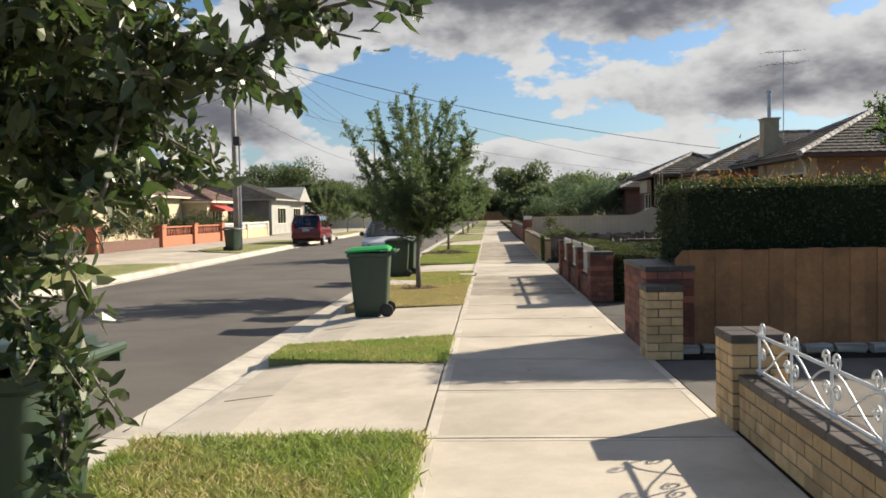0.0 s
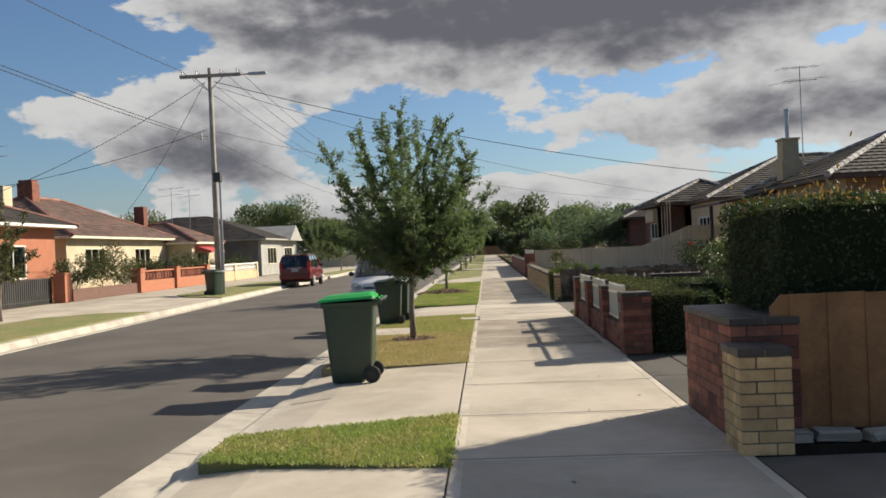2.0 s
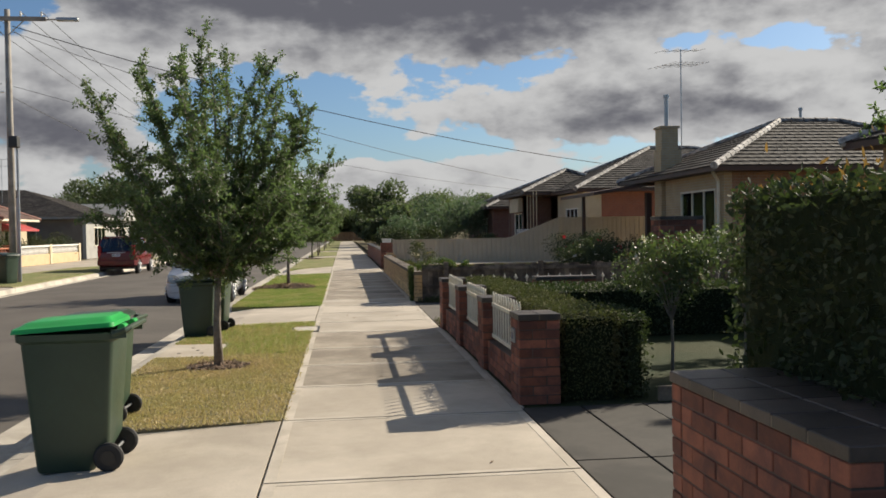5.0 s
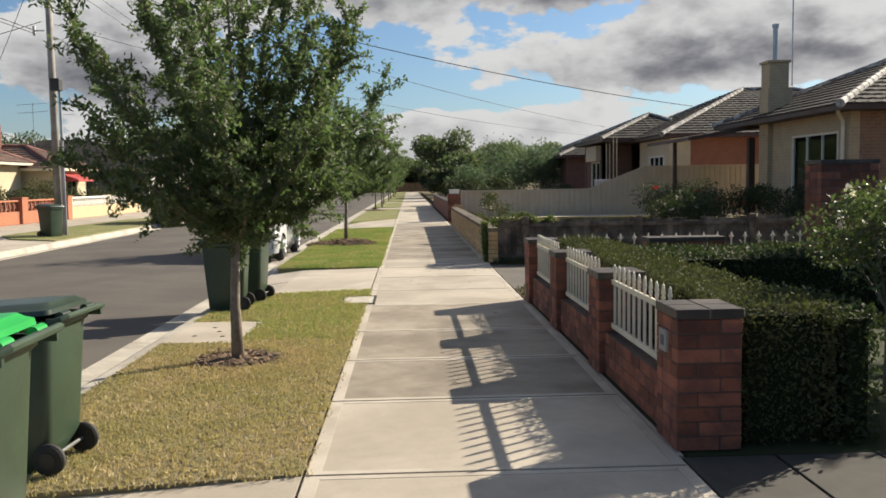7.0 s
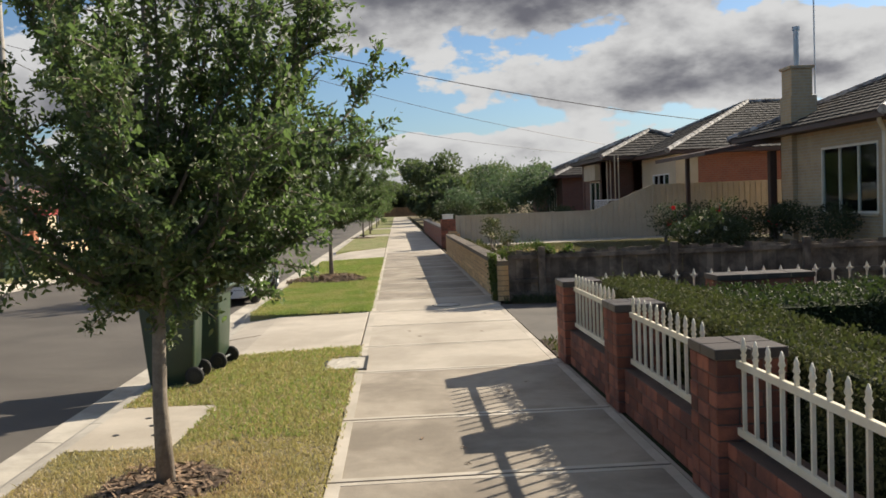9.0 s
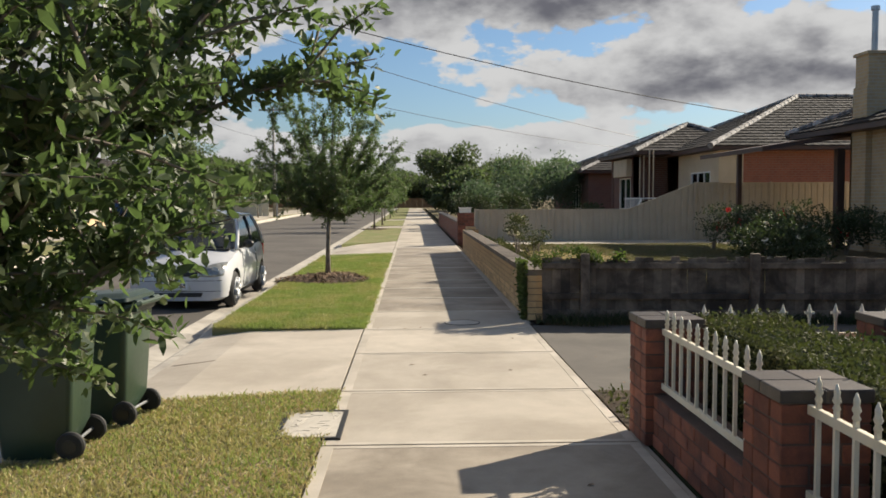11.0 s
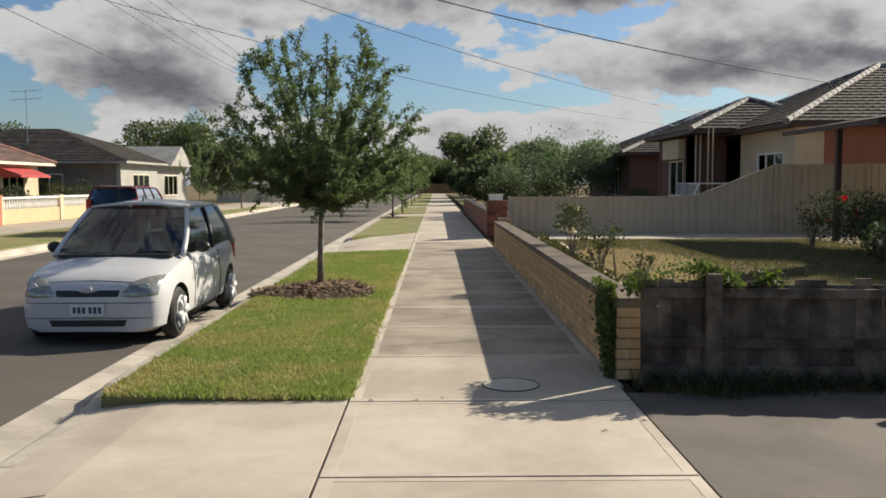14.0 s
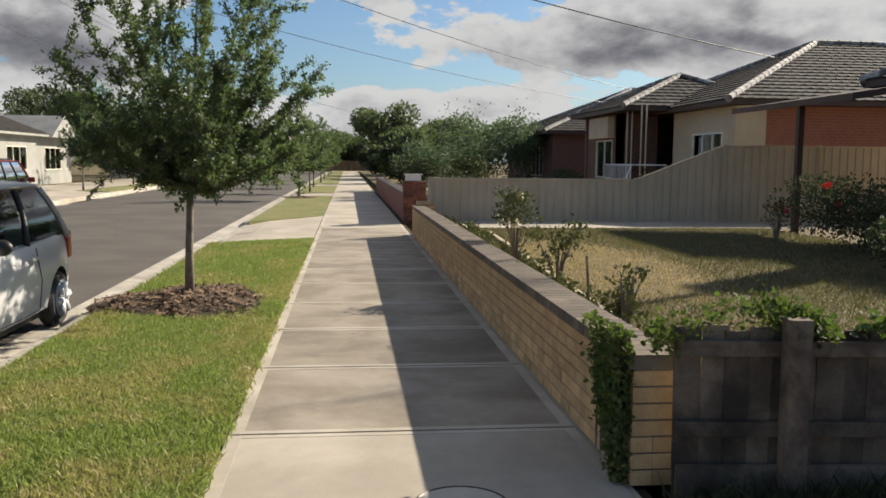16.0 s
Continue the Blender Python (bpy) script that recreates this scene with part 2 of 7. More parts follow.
BEIGE = mat("beige_steel", (0.53, 0.45, 0.325), (0.47, 0.395, 0.28), 0.5, coarse=1.2, grain=0.05, bump=0.05)
TIMBER = mat("stained_timber", (0.36, 0.175, 0.066), (0.245, 0.116, 0.044), 0.7, coarse=2.5, fine=25, grain=0.3, bump=0.4, rnd=0.14)
GREY_TIMBER = mat("weathered_timber", (0.215, 0.165, 0.118), (0.072, 0.054, 0.039), 0.9, coarse=3, fine=45, grain=0.35, bump=0.6, rnd=0.38)
POLE_WOOD = mat("pole_timber", (0.33, 0.305, 0.27), (0.22, 0.20, 0.175), 0.9, coarse=2, fine=30, grain=0.3)
STEEL = mat("galvanised_steel", (0.42, 0.43, 0.44), (0.33, 0.34, 0.35), 0.4, 0.8, grain=0.1, bump=0.05)
DARK_METAL = mat("dark_metal", (0.05, 0.05, 0.05), (0.035, 0.035, 0.035), 0.5, 0.3, grain=0.1, bump=0.05)
BROWN = mat("brown_paint", (0.075, 0.038, 0.025), (0.055, 0.03, 0.022), 0.55, grain=0.1, bump=0.1)
BIN = mat("bin_plastic", (0.034, 0.060, 0.037), (0.028, 0.049, 0.031), 0.42, coarse=2.5, fine=25, grain=0.12, bump=0.06, rnd=0.08)
BIN_LID = mat("green_lid_plastic", (0.018, 0.36, 0.070), (0.016, 0.31, 0.062), 0.38, coarse=3, grain=0.06, bump=0.03)
BIN_DARK = mat("dark_lid_plastic", (0.030, 0.050, 0.036), (0.024, 0.041, 0.030), 0.36, coarse=3, grain=0.08, bump=0.03)
RUBBER = mat("black_rubber", (0.018, 0.018, 0.018), (0.026, 0.025, 0.024), 0.75, coarse=8, grain=0.2, bump=0.15)
CAR_WHITE = mat("silver_white_car_paint", (0.56, 0.565, 0.575), (0.52, 0.525, 0.535), 0.24, 0.0, coarse=1.5, grain=0.02, bump=0.0)
CAR_RED = mat("red_car_paint", (0.13, 0.012, 0.016), (0.11, 0.011, 0.015), 0.2, 0.0, coarse=1.5, grain=0.02, bump=0.0)
BLACK = mat("black_trim", (0.012, 0.012, 0.013), (0.018, 0.018, 0.018), 0.45, grain=0.1, bump=0.05)
CABIN = mat("cabin_fabric", (0.03, 0.03, 0.033), (0.022, 0.022, 0.025), 0.9, grain=0.2)
RIM = mat("rim_alloy", (0.52, 0.53, 0.54), (0.44, 0.45, 0.46), 0.45, 0.2, grain=0.05, bump=0.0)
LAMP_RED = mat("tail_lamp", (0.45, 0.02, 0.02), (0.35, 0.015, 0.015), 0.2, grain=0.05, bump=0.0)
LAMP_CLEAR = mat("lamp_reflector", (0.40, 0.40, 0.37), (0.26, 0.26, 0.24), 0.12, 0.5, coarse=14, grain=0.1, bump=0.1)
PLATE = mat("plate_white", (0.72, 0.73, 0.74), (0.66, 0.67, 0.68), 0.4, grain=0.05, bump=0.0)
BAR = mat("dark_bar", (0.05, 0.06, 0.10), (0.05, 0.06, 0.10), 0.5, grain=0.05, bump=0.0)
GLASS = glass_mat("window_glass", (0.75, 0.78, 0.76))
CAR_GLASS = glass_mat("car_glass", (0.22, 0.25, 0.25))
CURTAIN = mat("curtain", (0.62, 0.60, 0.56), (0.5, 0.48, 0.45), 0.9, coarse=6, grain=0.1)
ROOM = mat("dim_room", (0.05, 0.045, 0.04), (0.035, 0.03, 0.03), 0.9)
BARK = mat("bark", (0.23, 0.195, 0.155), (0.135, 0.112, 0.09), 0.9, coarse=8, fine=60, grain=0.35, bump=0.6, dist=0.006)
LEAF = leaf_mat("elm_leaf", (0.080, 0.112, 0.050), (0.122, 0.138, 0.058), 0.48, 0.48)
LEAF_DARK = leaf_mat("glossy_dark_leaf", (0.050, 0.072, 0.030), (0.085, 0.098, 0.038), 0.4, 0.3)
LEAF_FAR = leaf_mat("far_leaf", (0.070, 0.090, 0.045), (0.105, 0.105, 0.052), 0.6, 0.45)
LEAF_BLUE = leaf_mat("grey_green_leaf", (0.070, 0.098, 0.066), (0.090, 0.108, 0.066), 0.6, 0.42)
LEAF_HEDGE = leaf_mat("hedge_leaf", (0.036, 0.050, 0.019), (0.062, 0.066, 0.025), 0.75, 0.25)
LEAF_LOW = leaf_mat("clipped_hedge_leaf", (0.066, 0.074, 0.027), (0.118, 0.108, 0.044), 0.9, 0.2)
TIP = leaf_mat("rusty_leaf_tip", (0.17, 0.092, 0.035), (0.11, 0.085, 0.03), 0.6, 0.4)
IVY = leaf_mat("ivy_leaf", (0.070, 0.100, 0.024), (0.150, 0.150, 0.045), 0.75, 0.35)
PETAL_WHITE = leaf_mat("white_petal", (0.70, 0.64, 0.58), (0.62, 0.5, 0.46), 0.7, 0.2, 0.15)
PETAL_RED = leaf_mat("red_petal", (0.50, 0.022, 0.030), (0.40, 0.02, 0.03), 0.6, 0.2, 0.2)
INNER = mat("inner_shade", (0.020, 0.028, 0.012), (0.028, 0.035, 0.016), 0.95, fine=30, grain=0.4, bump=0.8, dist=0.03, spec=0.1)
PINK_RED = mat("red_awning", (0.42, 0.06, 0.055), (0.36, 0.05, 0.05), 0.7, grain=0.1)

# ---- mesh helpers ----


def finish(bm, name, material, smooth=False):
    me = bpy.data.meshes.new(name)
    bm.to_mesh(me)
    bm.free()
    for m in material if isinstance(material, (list, tuple)) else [material]:
        me.materials.append(m)
    if smooth:
        me.polygons.foreach_set("use_smooth", [True] * len(me.polygons))
    return me


def raw(name, verts, faces, material, smooth=False):
    me = bpy.data.meshes.new(name)
    me.from_pydata(verts, [], faces)
    me.materials.append(material)
    if smooth:
        me.polygons.foreach_set("use_smooth", [True] * len(me.polygons))
    return me


def put(name, me, parent=None, m=None, label=""):
    ob = new(name, me)
    if parent:
        ob.parent = parent
    if m is not None:
        ob.matrix_basis = m
    return tagged(ob, label)


def part(name, bm, material, parent, label="", smooth=False):
    return put(name, finish(bm, name, material, smooth), parent, None, label)


def thing(name, at=(0, 0, 0), rz=0, label="", category="", group="", kind=""):
    ob = new(name)
    ob.empty_display_size = 0.1
    ob.matrix_basis = pose(*at, 0, 0, rz)
    return tagged(ob, label, category, group, kind)


def box(bm, a, b, bevel=0.0, taper=None):
    """A box between two corners; taper: the top's scale."""
    x0, y0, z0 = a
    x1, y1, z1 = b
    cx, cy = (x0 + x1) / 2, (y0 + y1) / 2
    vs = []
    for z, s in ((z0, 1.0), (z1, taper or 1.0)):
        for x, y in ((x0, y0), (x1, y0), (x1, y1), (x0, y1)):
            vs.append(bm.verts.new((cx + (x - cx) * s, cy + (y - cy) * s, z)))
    fs = [bm.faces.new([vs[i] for i in f]) for f in ((3, 2, 1, 0), (4, 5, 6, 7), (0, 1, 5, 4), (1, 2, 6, 5), (2, 3, 7, 6), (3, 0, 4, 7))]
    if bevel:
        es = list({e for f in fs for e in f.edges})
        bmesh.ops.bevel(bm, geom=es, offset=bevel, segments=2, affect="EDGES", profile=0.6)
    return vs


def tube(bm, pts, radii, n=8, cap=True):
    """A tapered tube along points."""
    pts = [Vector(p) for p in pts]
    if not hasattr(radii, "__len__"):
        radii = [radii] * len(pts)
    rings = []
    side = None
    for i, p in enumerate(pts):
        d = (pts[min(i + 1, len(pts) - 1)] - pts[max(i - 1, 0)]).normalized()
        if side is None:
            side = d.cross(Vector((0.31, 0.2, 1)) if abs(d.z) < 0.9 else Vector((1, 0.1, 0))).normalized()
        side = (side - d * side.dot(d)).normalized()
        up = d.cross(side)
        rings.append([bm.verts.new(p + radii[i] * (math.cos(t) * side + math.sin(t) * up)) for t in (2 * math.pi * k / n for k in range(n))])
    for r0, r1 in zip(rings, rings[1:]):
        for k in range(n):
            bm.faces.new((r0[k], r0[(k + 1) % n], r1[(k + 1) % n], r1[k]))
    if cap:
        bm.faces.new(rings[0][::-1])
        bm.faces.new(rings[-1])


def disc(bm, c, axis, r, h, n=20, bevel=0.0):
    """A short cylinder about an axis through c."""
    ax = Vector(axis).normalized()
    c = Vector(c)
    if bevel:
        tube(bm, [c - ax * h / 2, c - ax * (h / 2 - 0.001), c - ax * (h / 2 - bevel), c + ax * (h / 2 - bevel), c + ax * (h / 2 - 0.001), c + ax * h / 2],
             [r - bevel, r - bevel, r, r, r - bevel, r - bevel], n)
    else:
        tube(bm, [c - ax * h / 2, c + ax * h / 2], r, n)


def prism(bm, outline, z0, z1):
    """An upright prism on an outline of (x, y)."""
    lo = [bm.verts.new((x, y, z0)) for x, y in outline]
    hi = [bm.verts.new((x, y, z1)) for x, y in outline]
    n = len(outline)
    bm.faces.new(lo[::-1])
    bm.faces.new(hi)
    for i in range(n):
        bm.faces.new((lo[i], lo[(i + 1) % n], hi[(i + 1) % n], hi[i]))


def sheet(name, outline, z, material, label, category, depth=0.12):
    """A flat piece of ground with a thickness; outline anticlockwise, z a number or one for each corner."""
    zs = z if hasattr(z, "__len__") else [z] * len(outline)
    n = len(outline)
    verts = [(x, y, q) for (x, y), q in zip(outline, zs)] + [(x, y, q - depth) for (x, y), q in zip(outline, zs)]
    faces = [list(range(n)), list(range(2 * n - 1, n - 1, -1))] + [[i + n, (i + 1) % n + n, (i + 1) % n, i] for i in range(n)]
    return tagged(put(name, raw(name, verts, faces, material)), label, category, "", "structure")


def foliage(count, place, size, rng, slim=0.5, up=0.25, points=False):
    """Verts and faces of many leaves: place(n, rng) gives their spots (n, 3)."""
    p = place(count, rng)
    n = len(p)
    d = rng.normal(size=(n, 3))
    d[:, 2] += up
    d /= np.linalg.norm(d, axis=1)[:, None]
    s = np.cross(d, rng.normal(size=(n, 3)))
    s /= np.linalg.norm(s, axis=1)[:, None]
    nrm = np.cross(d, s)
    ln = (size * rng.uniform(0.6, 1.3, n))[:, None]
    w = ln * slim * 0.5
    q = nrm * ln * 0.07
    v = np.stack([p, p + d * ln * 0.28 + s * w * 0.9 + q, p + d * ln * 0.66 + s * w * 0.8 + q, p + d * ln, p + d * ln * 0.66 - s * w * 0.8 + q, p + d * ln * 0.28 - s * w * 0.9 + q], 1).reshape(-1, 3)
    f = np.arange(6 * n).reshape(-1, 6)
    return v, f


def leaves(name, parent, material, count, place, size, seed, slim=0.5, up=0.25, label=""):
    v, f = foliage(count, place, size, np.random.default_rng(seed), slim, up)
    return tagged(put(name, raw(name, v.tolist(), f.tolist(), material), parent, None, label), kind="stuff")


# ---- the street: levels and lines ----
KX = -2.38          # face of the near kerb's top
PX0, PX1 = -0.33, 1.783   # footpath's edges
ROAD_Z = -0.13
END = 190.0


def far_kerb(y):
    return -9.75 - 0.025 * (y - 13)


# driveways over the near nature strip: (kerb side near, kerb side far, path side near, path side far)
DRIVES = [(1.7, 5.1, 1.85, 4.74), (5.9, 9.9, 6.55, 10.14), (17.75, 21.75, 18.15, 21.6), (34.9, 41.2, 35.9, 43.6), (58.0, 62.0, 58.0, 62.0), (75.0, 79.0, 75.0, 79.0)]


def kerb_top(y):
    """The near kerb's height: it drops at each driveway."""
    z = 0.0
    for a, b, _, _ in DRIVES:
        if a - 0.5 < y < b + 0.5:
            t = min((y - a + 0.5) / 0.5, (b + 0.5 - y) / 0.5, 1.0)
            z = -0.095 * t * t * (3 - 2 * t)
    return z


def build_ground():
    v = [(-900, -300, -0.32), (900, -300, -0.32), (900, 2500, -0.32), (-900, 2500, -0.32)]
    tagged(put("ground", raw("ground", v, [(0, 1, 2, 3)], LAWN)), "wide flat ground of dry grass under the whole street", "ground", "", "structure")
    # road with a slight crown
    ys = [-40 + 10 * i for i in range(24)]
    vs, fs = [], []
    for y in ys:
        a, b = far_kerb(y) + 0.38, -2.80
        for k in range(9):
            u = k / 8
            vs.append((a + (b - a) * u, y, ROAD_Z - 0.01 + 0.07 * (1 - (2 * u - 1) ** 2)))
    for i in range(len(ys) - 1):
        for k in range(8):
            q = i * 9 + k
            fs.append((q, q + 1, q + 10, q + 9))
    tagged(put("road", raw("road", vs, fs, ASPHALT, True)), "grey asphalt street, worn and faintly patchy", "road", "", "structure")
    # kerbs with gutters: each cast length is a piece
    near = thing("kerb_near", label="pale concrete kerb and gutter, dipping at driveways", category="kerb", kind="structure")
    far = thing("kerb_far", label="pale concrete kerb and gutter on the opposite side", category="kerb", kind="structure")
    y = -12.0
    i = 0
    while y < 170:
        step = 1.8 if y < 50 else 6.0
        bm = bmesh.new()
        rows = []
        n = 9
        for k in range(n):
            yy = y + 0.006 + (step - 0.012) * k / (n - 1)
            t = kerb_top(yy)
            rows.append([bm.verts.new((x, yy, z)) for x, z in ((-2.82, -0.25), (-2.82, -0.125), (-2.46, -0.155), (-2.43, -0.14), (-2.40, t - 0.03), (KX, t - 0.008), (KX + 0.03, t), (KX + 0.16, t + 0.004), (KX + 0.16, -0.25))])
        for r0, r1 in zip(rows, rows[1:]):
            for a in range(8):
                bm.faces.new((r0[a], r0[a + 1], r1[a + 1], r1[a]))
        bm.faces.new(rows[0][::-1])
        bm.faces.new(rows[-1])
        bmesh.ops.recalc_face_normals(bm, faces=bm.faces)
        part("kerb_length", bm, KERB, near)
        if i % 2 == 0:
            bm = bmesh.new()
            e = step * 2 - 0.012
            ra = []
            for yy in (y + 0.006, y + e):
                f = far_kerb(yy)
                ra.append([bm.verts.new((f + x, yy, z)) for x, z in ((0.40, -0.25), (0.40, -0.12), (0.06, -0.15), (0.02, -0.03), (0.0, 0.0), (-0.14, 0.0), (-0.14, -0.25))])
            for a in range(6):
                bm.faces.new((ra[0][a], ra[0][a + 1], ra[1][a + 1], ra[1][a]))
            bm.faces.new(ra[0][::-1])
            bm.faces.new(ra[1])
            bmesh.ops.recalc_face_normals(bm, faces=bm.faces)
            part("kerb_length", bm, KERB, far)
        y += step
        i += 1
    # driveway crossings
    for a, b, c, d in DRIVES:
        mid = -1.75
        out = [(KX + 0.14, a), (mid, a + (c - a) * 0.3), (PX0 - 0.012, c), (PX0 - 0.012, d), (mid, d + (b - d) * 0.7), (KX + 0.14, b)]
        bm = bmesh.new()
        pts = []
        for (x, y), z in zip(out, (-0.09, -0.03, 0.0, 0.0, -0.03, -0.09)):
            pts.append(bm.verts.new((x, y, z)))
        low = [bm.verts.new((q.co.x, q.co.y, -0.24)) for q in pts]
        bm.faces.new((pts[0], pts[1], pts[4], pts[5]))
        bm.faces.new((pts[1], pts[2], pts[3], pts[4]))
        for k in range(6):
            bm.faces.new((low[k], low[(k + 1) % 6], pts[(k + 1) % 6], pts[k]))
        bmesh.ops.recalc_face_normals(bm, faces=bm.faces)
        # a tooled joint across the crossing
        ob = tagged(put("driveway_crossing", finish(bm, "driveway_crossing", CONCRETE)), "pale concrete driveway crossing sloping to the kerb", "driveway", "crossings", "structure")
        bm = bmesh.new()
        box(bm, (KX + 0.2, (a + b) / 2 - 0.006, -0.078), (mid, (a + b) / 2 + 0.006, -0.0345), 0)
        for vq in bm.verts:
            if vq.co.z > -0.05 and vq.co.x < -2:
                vq.co.z = -0.0825
            elif vq.co.x > -2:
                vq.co.z += 0.006
        part("joint", bm, SOIL, ob)
    # nature strips between the crossings
    edges = [(-30.0, -30.0)] + [(q[0], q[2]) for q in DRIVES] + [(END, END)]
    starts = [(-30.0, -30.0)] + [(q[1], q[3]) for q in DRIVES]
    dry = [False, False, True, False, False, False, False]
    for (s0, s1), (e0, e1), dr in zip(starts, edges[1:], dry):
        out = [(KX + 0.14, s0), (PX0 - 0.012, s1), (PX0 - 0.012, e1), (KX + 0.14, e0)]
        sheet("nature_strip", out, 0.012, TURF_DRY if dr else GRASS, "strip of mown turf, patchy and dry round the tree" if dr else "strip of green mown turf beside the kerb", "grass strip", 0.2)


build_ground()


def build_path():
    path = thing("footpath", label="pale concrete footpath of cast slabs with tooled joints", category="footpath", kind="structure")
    joints = [-14, -12.2, -10.4, -8.6, -6.8, -5.2, -3.4, -1.6, 0.2, 1.85, 3.39, 4.95, 6.55, 8.3, 10.14, 11.72, 13.15, 14.65, 16.57, 18.15, 19.91, 21.55, 23.2, 24.85, 26.4, 27.9, 29.5, 31.0, 32.4, 33.9, 35.4, 37.2, 39.0, 40.8, 42.6, 44.4]
    while joints[-1] < 150:
        joints.append(joints[-1] + (1.8 if joints[-1] < 70 else 6.0))
    for a, b in zip(joints, joints[1:]):
        bm = bmesh.new()
        box(bm, (PX0, a + 0.004, -0.1), (PX1, b - 0.004, 0.0), 0)
        top = [e for e in bm.edges if all(v.co.z > -0.01 for v in e.verts)]
        bmesh.ops.bevel(bm, geom=top, offset=0.007, segments=2, affect="EDGES")
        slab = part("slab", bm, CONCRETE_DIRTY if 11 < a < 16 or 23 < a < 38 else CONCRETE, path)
        if -4 < a < 44:
            # smooth trowelled rim round the broomed middle
            bm = bmesh.new()
            w, m = 0.055, 0.009
            box(bm, (PX0 + m, a + 0.004 + m, -0.01), (PX0 + m + w * 1.5, b - 0.004 - m, 0.0022))
            box(bm, (PX1 - m - w * 1.3, a + 0.004 + m, -0.01), (PX1 - m, b - 0.004 - m, 0.0022))
            for y0 in (a + 0.004 + m, b - 0.004 - m - w):
                box(bm, (PX0 + m + w * 1.5 + 0.001, y0, -0.01), (PX1 - m - w * 1.3 - 0.001, y0 + w, 0.0022))
            part("rim", bm, CONCRETE_RIM, slab)
    bm = bmesh.new()
    box(bm, (PX0 + 0.003, -14, -0.12), (PX1 + 0.1, 150, -0.022))
    part("joint_bed", bm, SOIL, path)
    for y0, y1 in ((10.32, 16.85), (22.0, 36.95)):
        bm = bmesh.new()
        box(bm, (PX1 + 0.001, y0, -0.1), (PX1 + 0.03, y1, -0.004))
        part("edge_strip", bm, CONCRETE, path)


build_path()


# ---- grass blades ----
def blades(name, x0, x1, y0, y1, density, h, material, seed, skip=None):
    rng = np.random.default_rng(seed)
    n = int((x1 - x0) * (y1 - y0) * density)
    p = np.stack([rng.uniform(x0, x1, n), rng.uniform(y0, y1, n), np.full(n, 0.008)], 1)
    if skip is not None:
        p = p[skip(p[:, 0], p[:, 1], rng)]
        n = len(p)
    a = rng.uniform(0, 2 * np.pi, n)
    ln = h * rng.uniform(0.5, 1.35, n)
    lean = rng.normal(0, 0.55, (n, 2)) * ln[:, None]
    w = 0.0035 + 0.003 * rng.random(n)
    s = np.stack([np.cos(a) * w, np.sin(a) * w, np.zeros(n)], 1)
    mid = p + np.concatenate([lean * 0.35, (ln * 0.6)[:, None]], 1)
    tip = p + np.concatenate([lean, ln[:, None]], 1)
    v = np.stack([p - s, p + s, mid + s * 0.7, tip, mid - s * 0.7], 1).reshape(-1, 3)
    f = np.arange(5 * n).reshape(-1, 5)
    return tagged(put(name, raw(name, v.tolist(), f.tolist(), material)), "short mown grass growing on the nature strip", "grass", "", "stuff")

# ---- brick walls ----
BRICK_MESH = {}


def brick_mesh(lx, ly, h, material):
    key = (round(lx, 3), round(ly, 3), round(h, 3), material.name)
    if key not in BRICK_MESH:
        bm = bmesh.new()
        box(bm, (-lx / 2, -ly / 2, 0), (lx / 2, ly / 2, h))
        bmesh.ops.bevel(bm, geom=[e for e in bm.edges if abs(e.verts[0].co.z - e.verts[1].co.z) > 0.01 or e.verts[0].co.z > 0.01], offset=0.004, segments=1, affect="EDGES")
        BRICK_MESH[key] = finish(bm, "brick", material)
    return BRICK_MESH[key]


def course_run(x0, x1, y0, y1, z, odd, ln=0.23, gap=0.01, deep=0.11):
    """Bricks of one course round a block: (cx, cy, lx, ly)."""
    got = []

    def line(a, b, flip):
        """Whole bricks with a cut one at alternate ends."""
        full, cuts, s = b - a, [], a
        step = ln + gap
        n = max(1, round((full + gap) / (step / 2)))
        w = ((full + gap) / n) * 2 - gap
        if n == 1:
            return [(a, b)]
        half = (w - gap) / 2
        if flip:
            cuts.append((s, s + half))
            s += half + gap
        while s + w <= b + 0.002:
            cuts.append((s, s + w))
            s += w + gap
        if b - s > 0.03:
            cuts.append((s, b))
        return cuts
    if x1 - x0 <= 2 * deep + 0.03:
        for a, b in line(y0, y1, odd):
            got.append((x0 + deep / 2, (a + b) / 2, deep, b - a))
            got.append((x1 - deep / 2, (a + b) / 2, deep, b - a))
        return got
    for a, b in line(x0, x1, odd):
        got.append(((a + b) / 2, y0 + deep / 2, b - a, deep))
        got.append(((a + b) / 2, y1 - deep / 2, b - a, deep))
    for a, b in line(y0 + deep + gap, y1 - deep - gap, not odd):
        got.append((x0 + deep / 2, (a + b) / 2, deep, b - a))
        got.append((x1 - deep / 2, (a + b) / 2, deep, b - a))
    return got


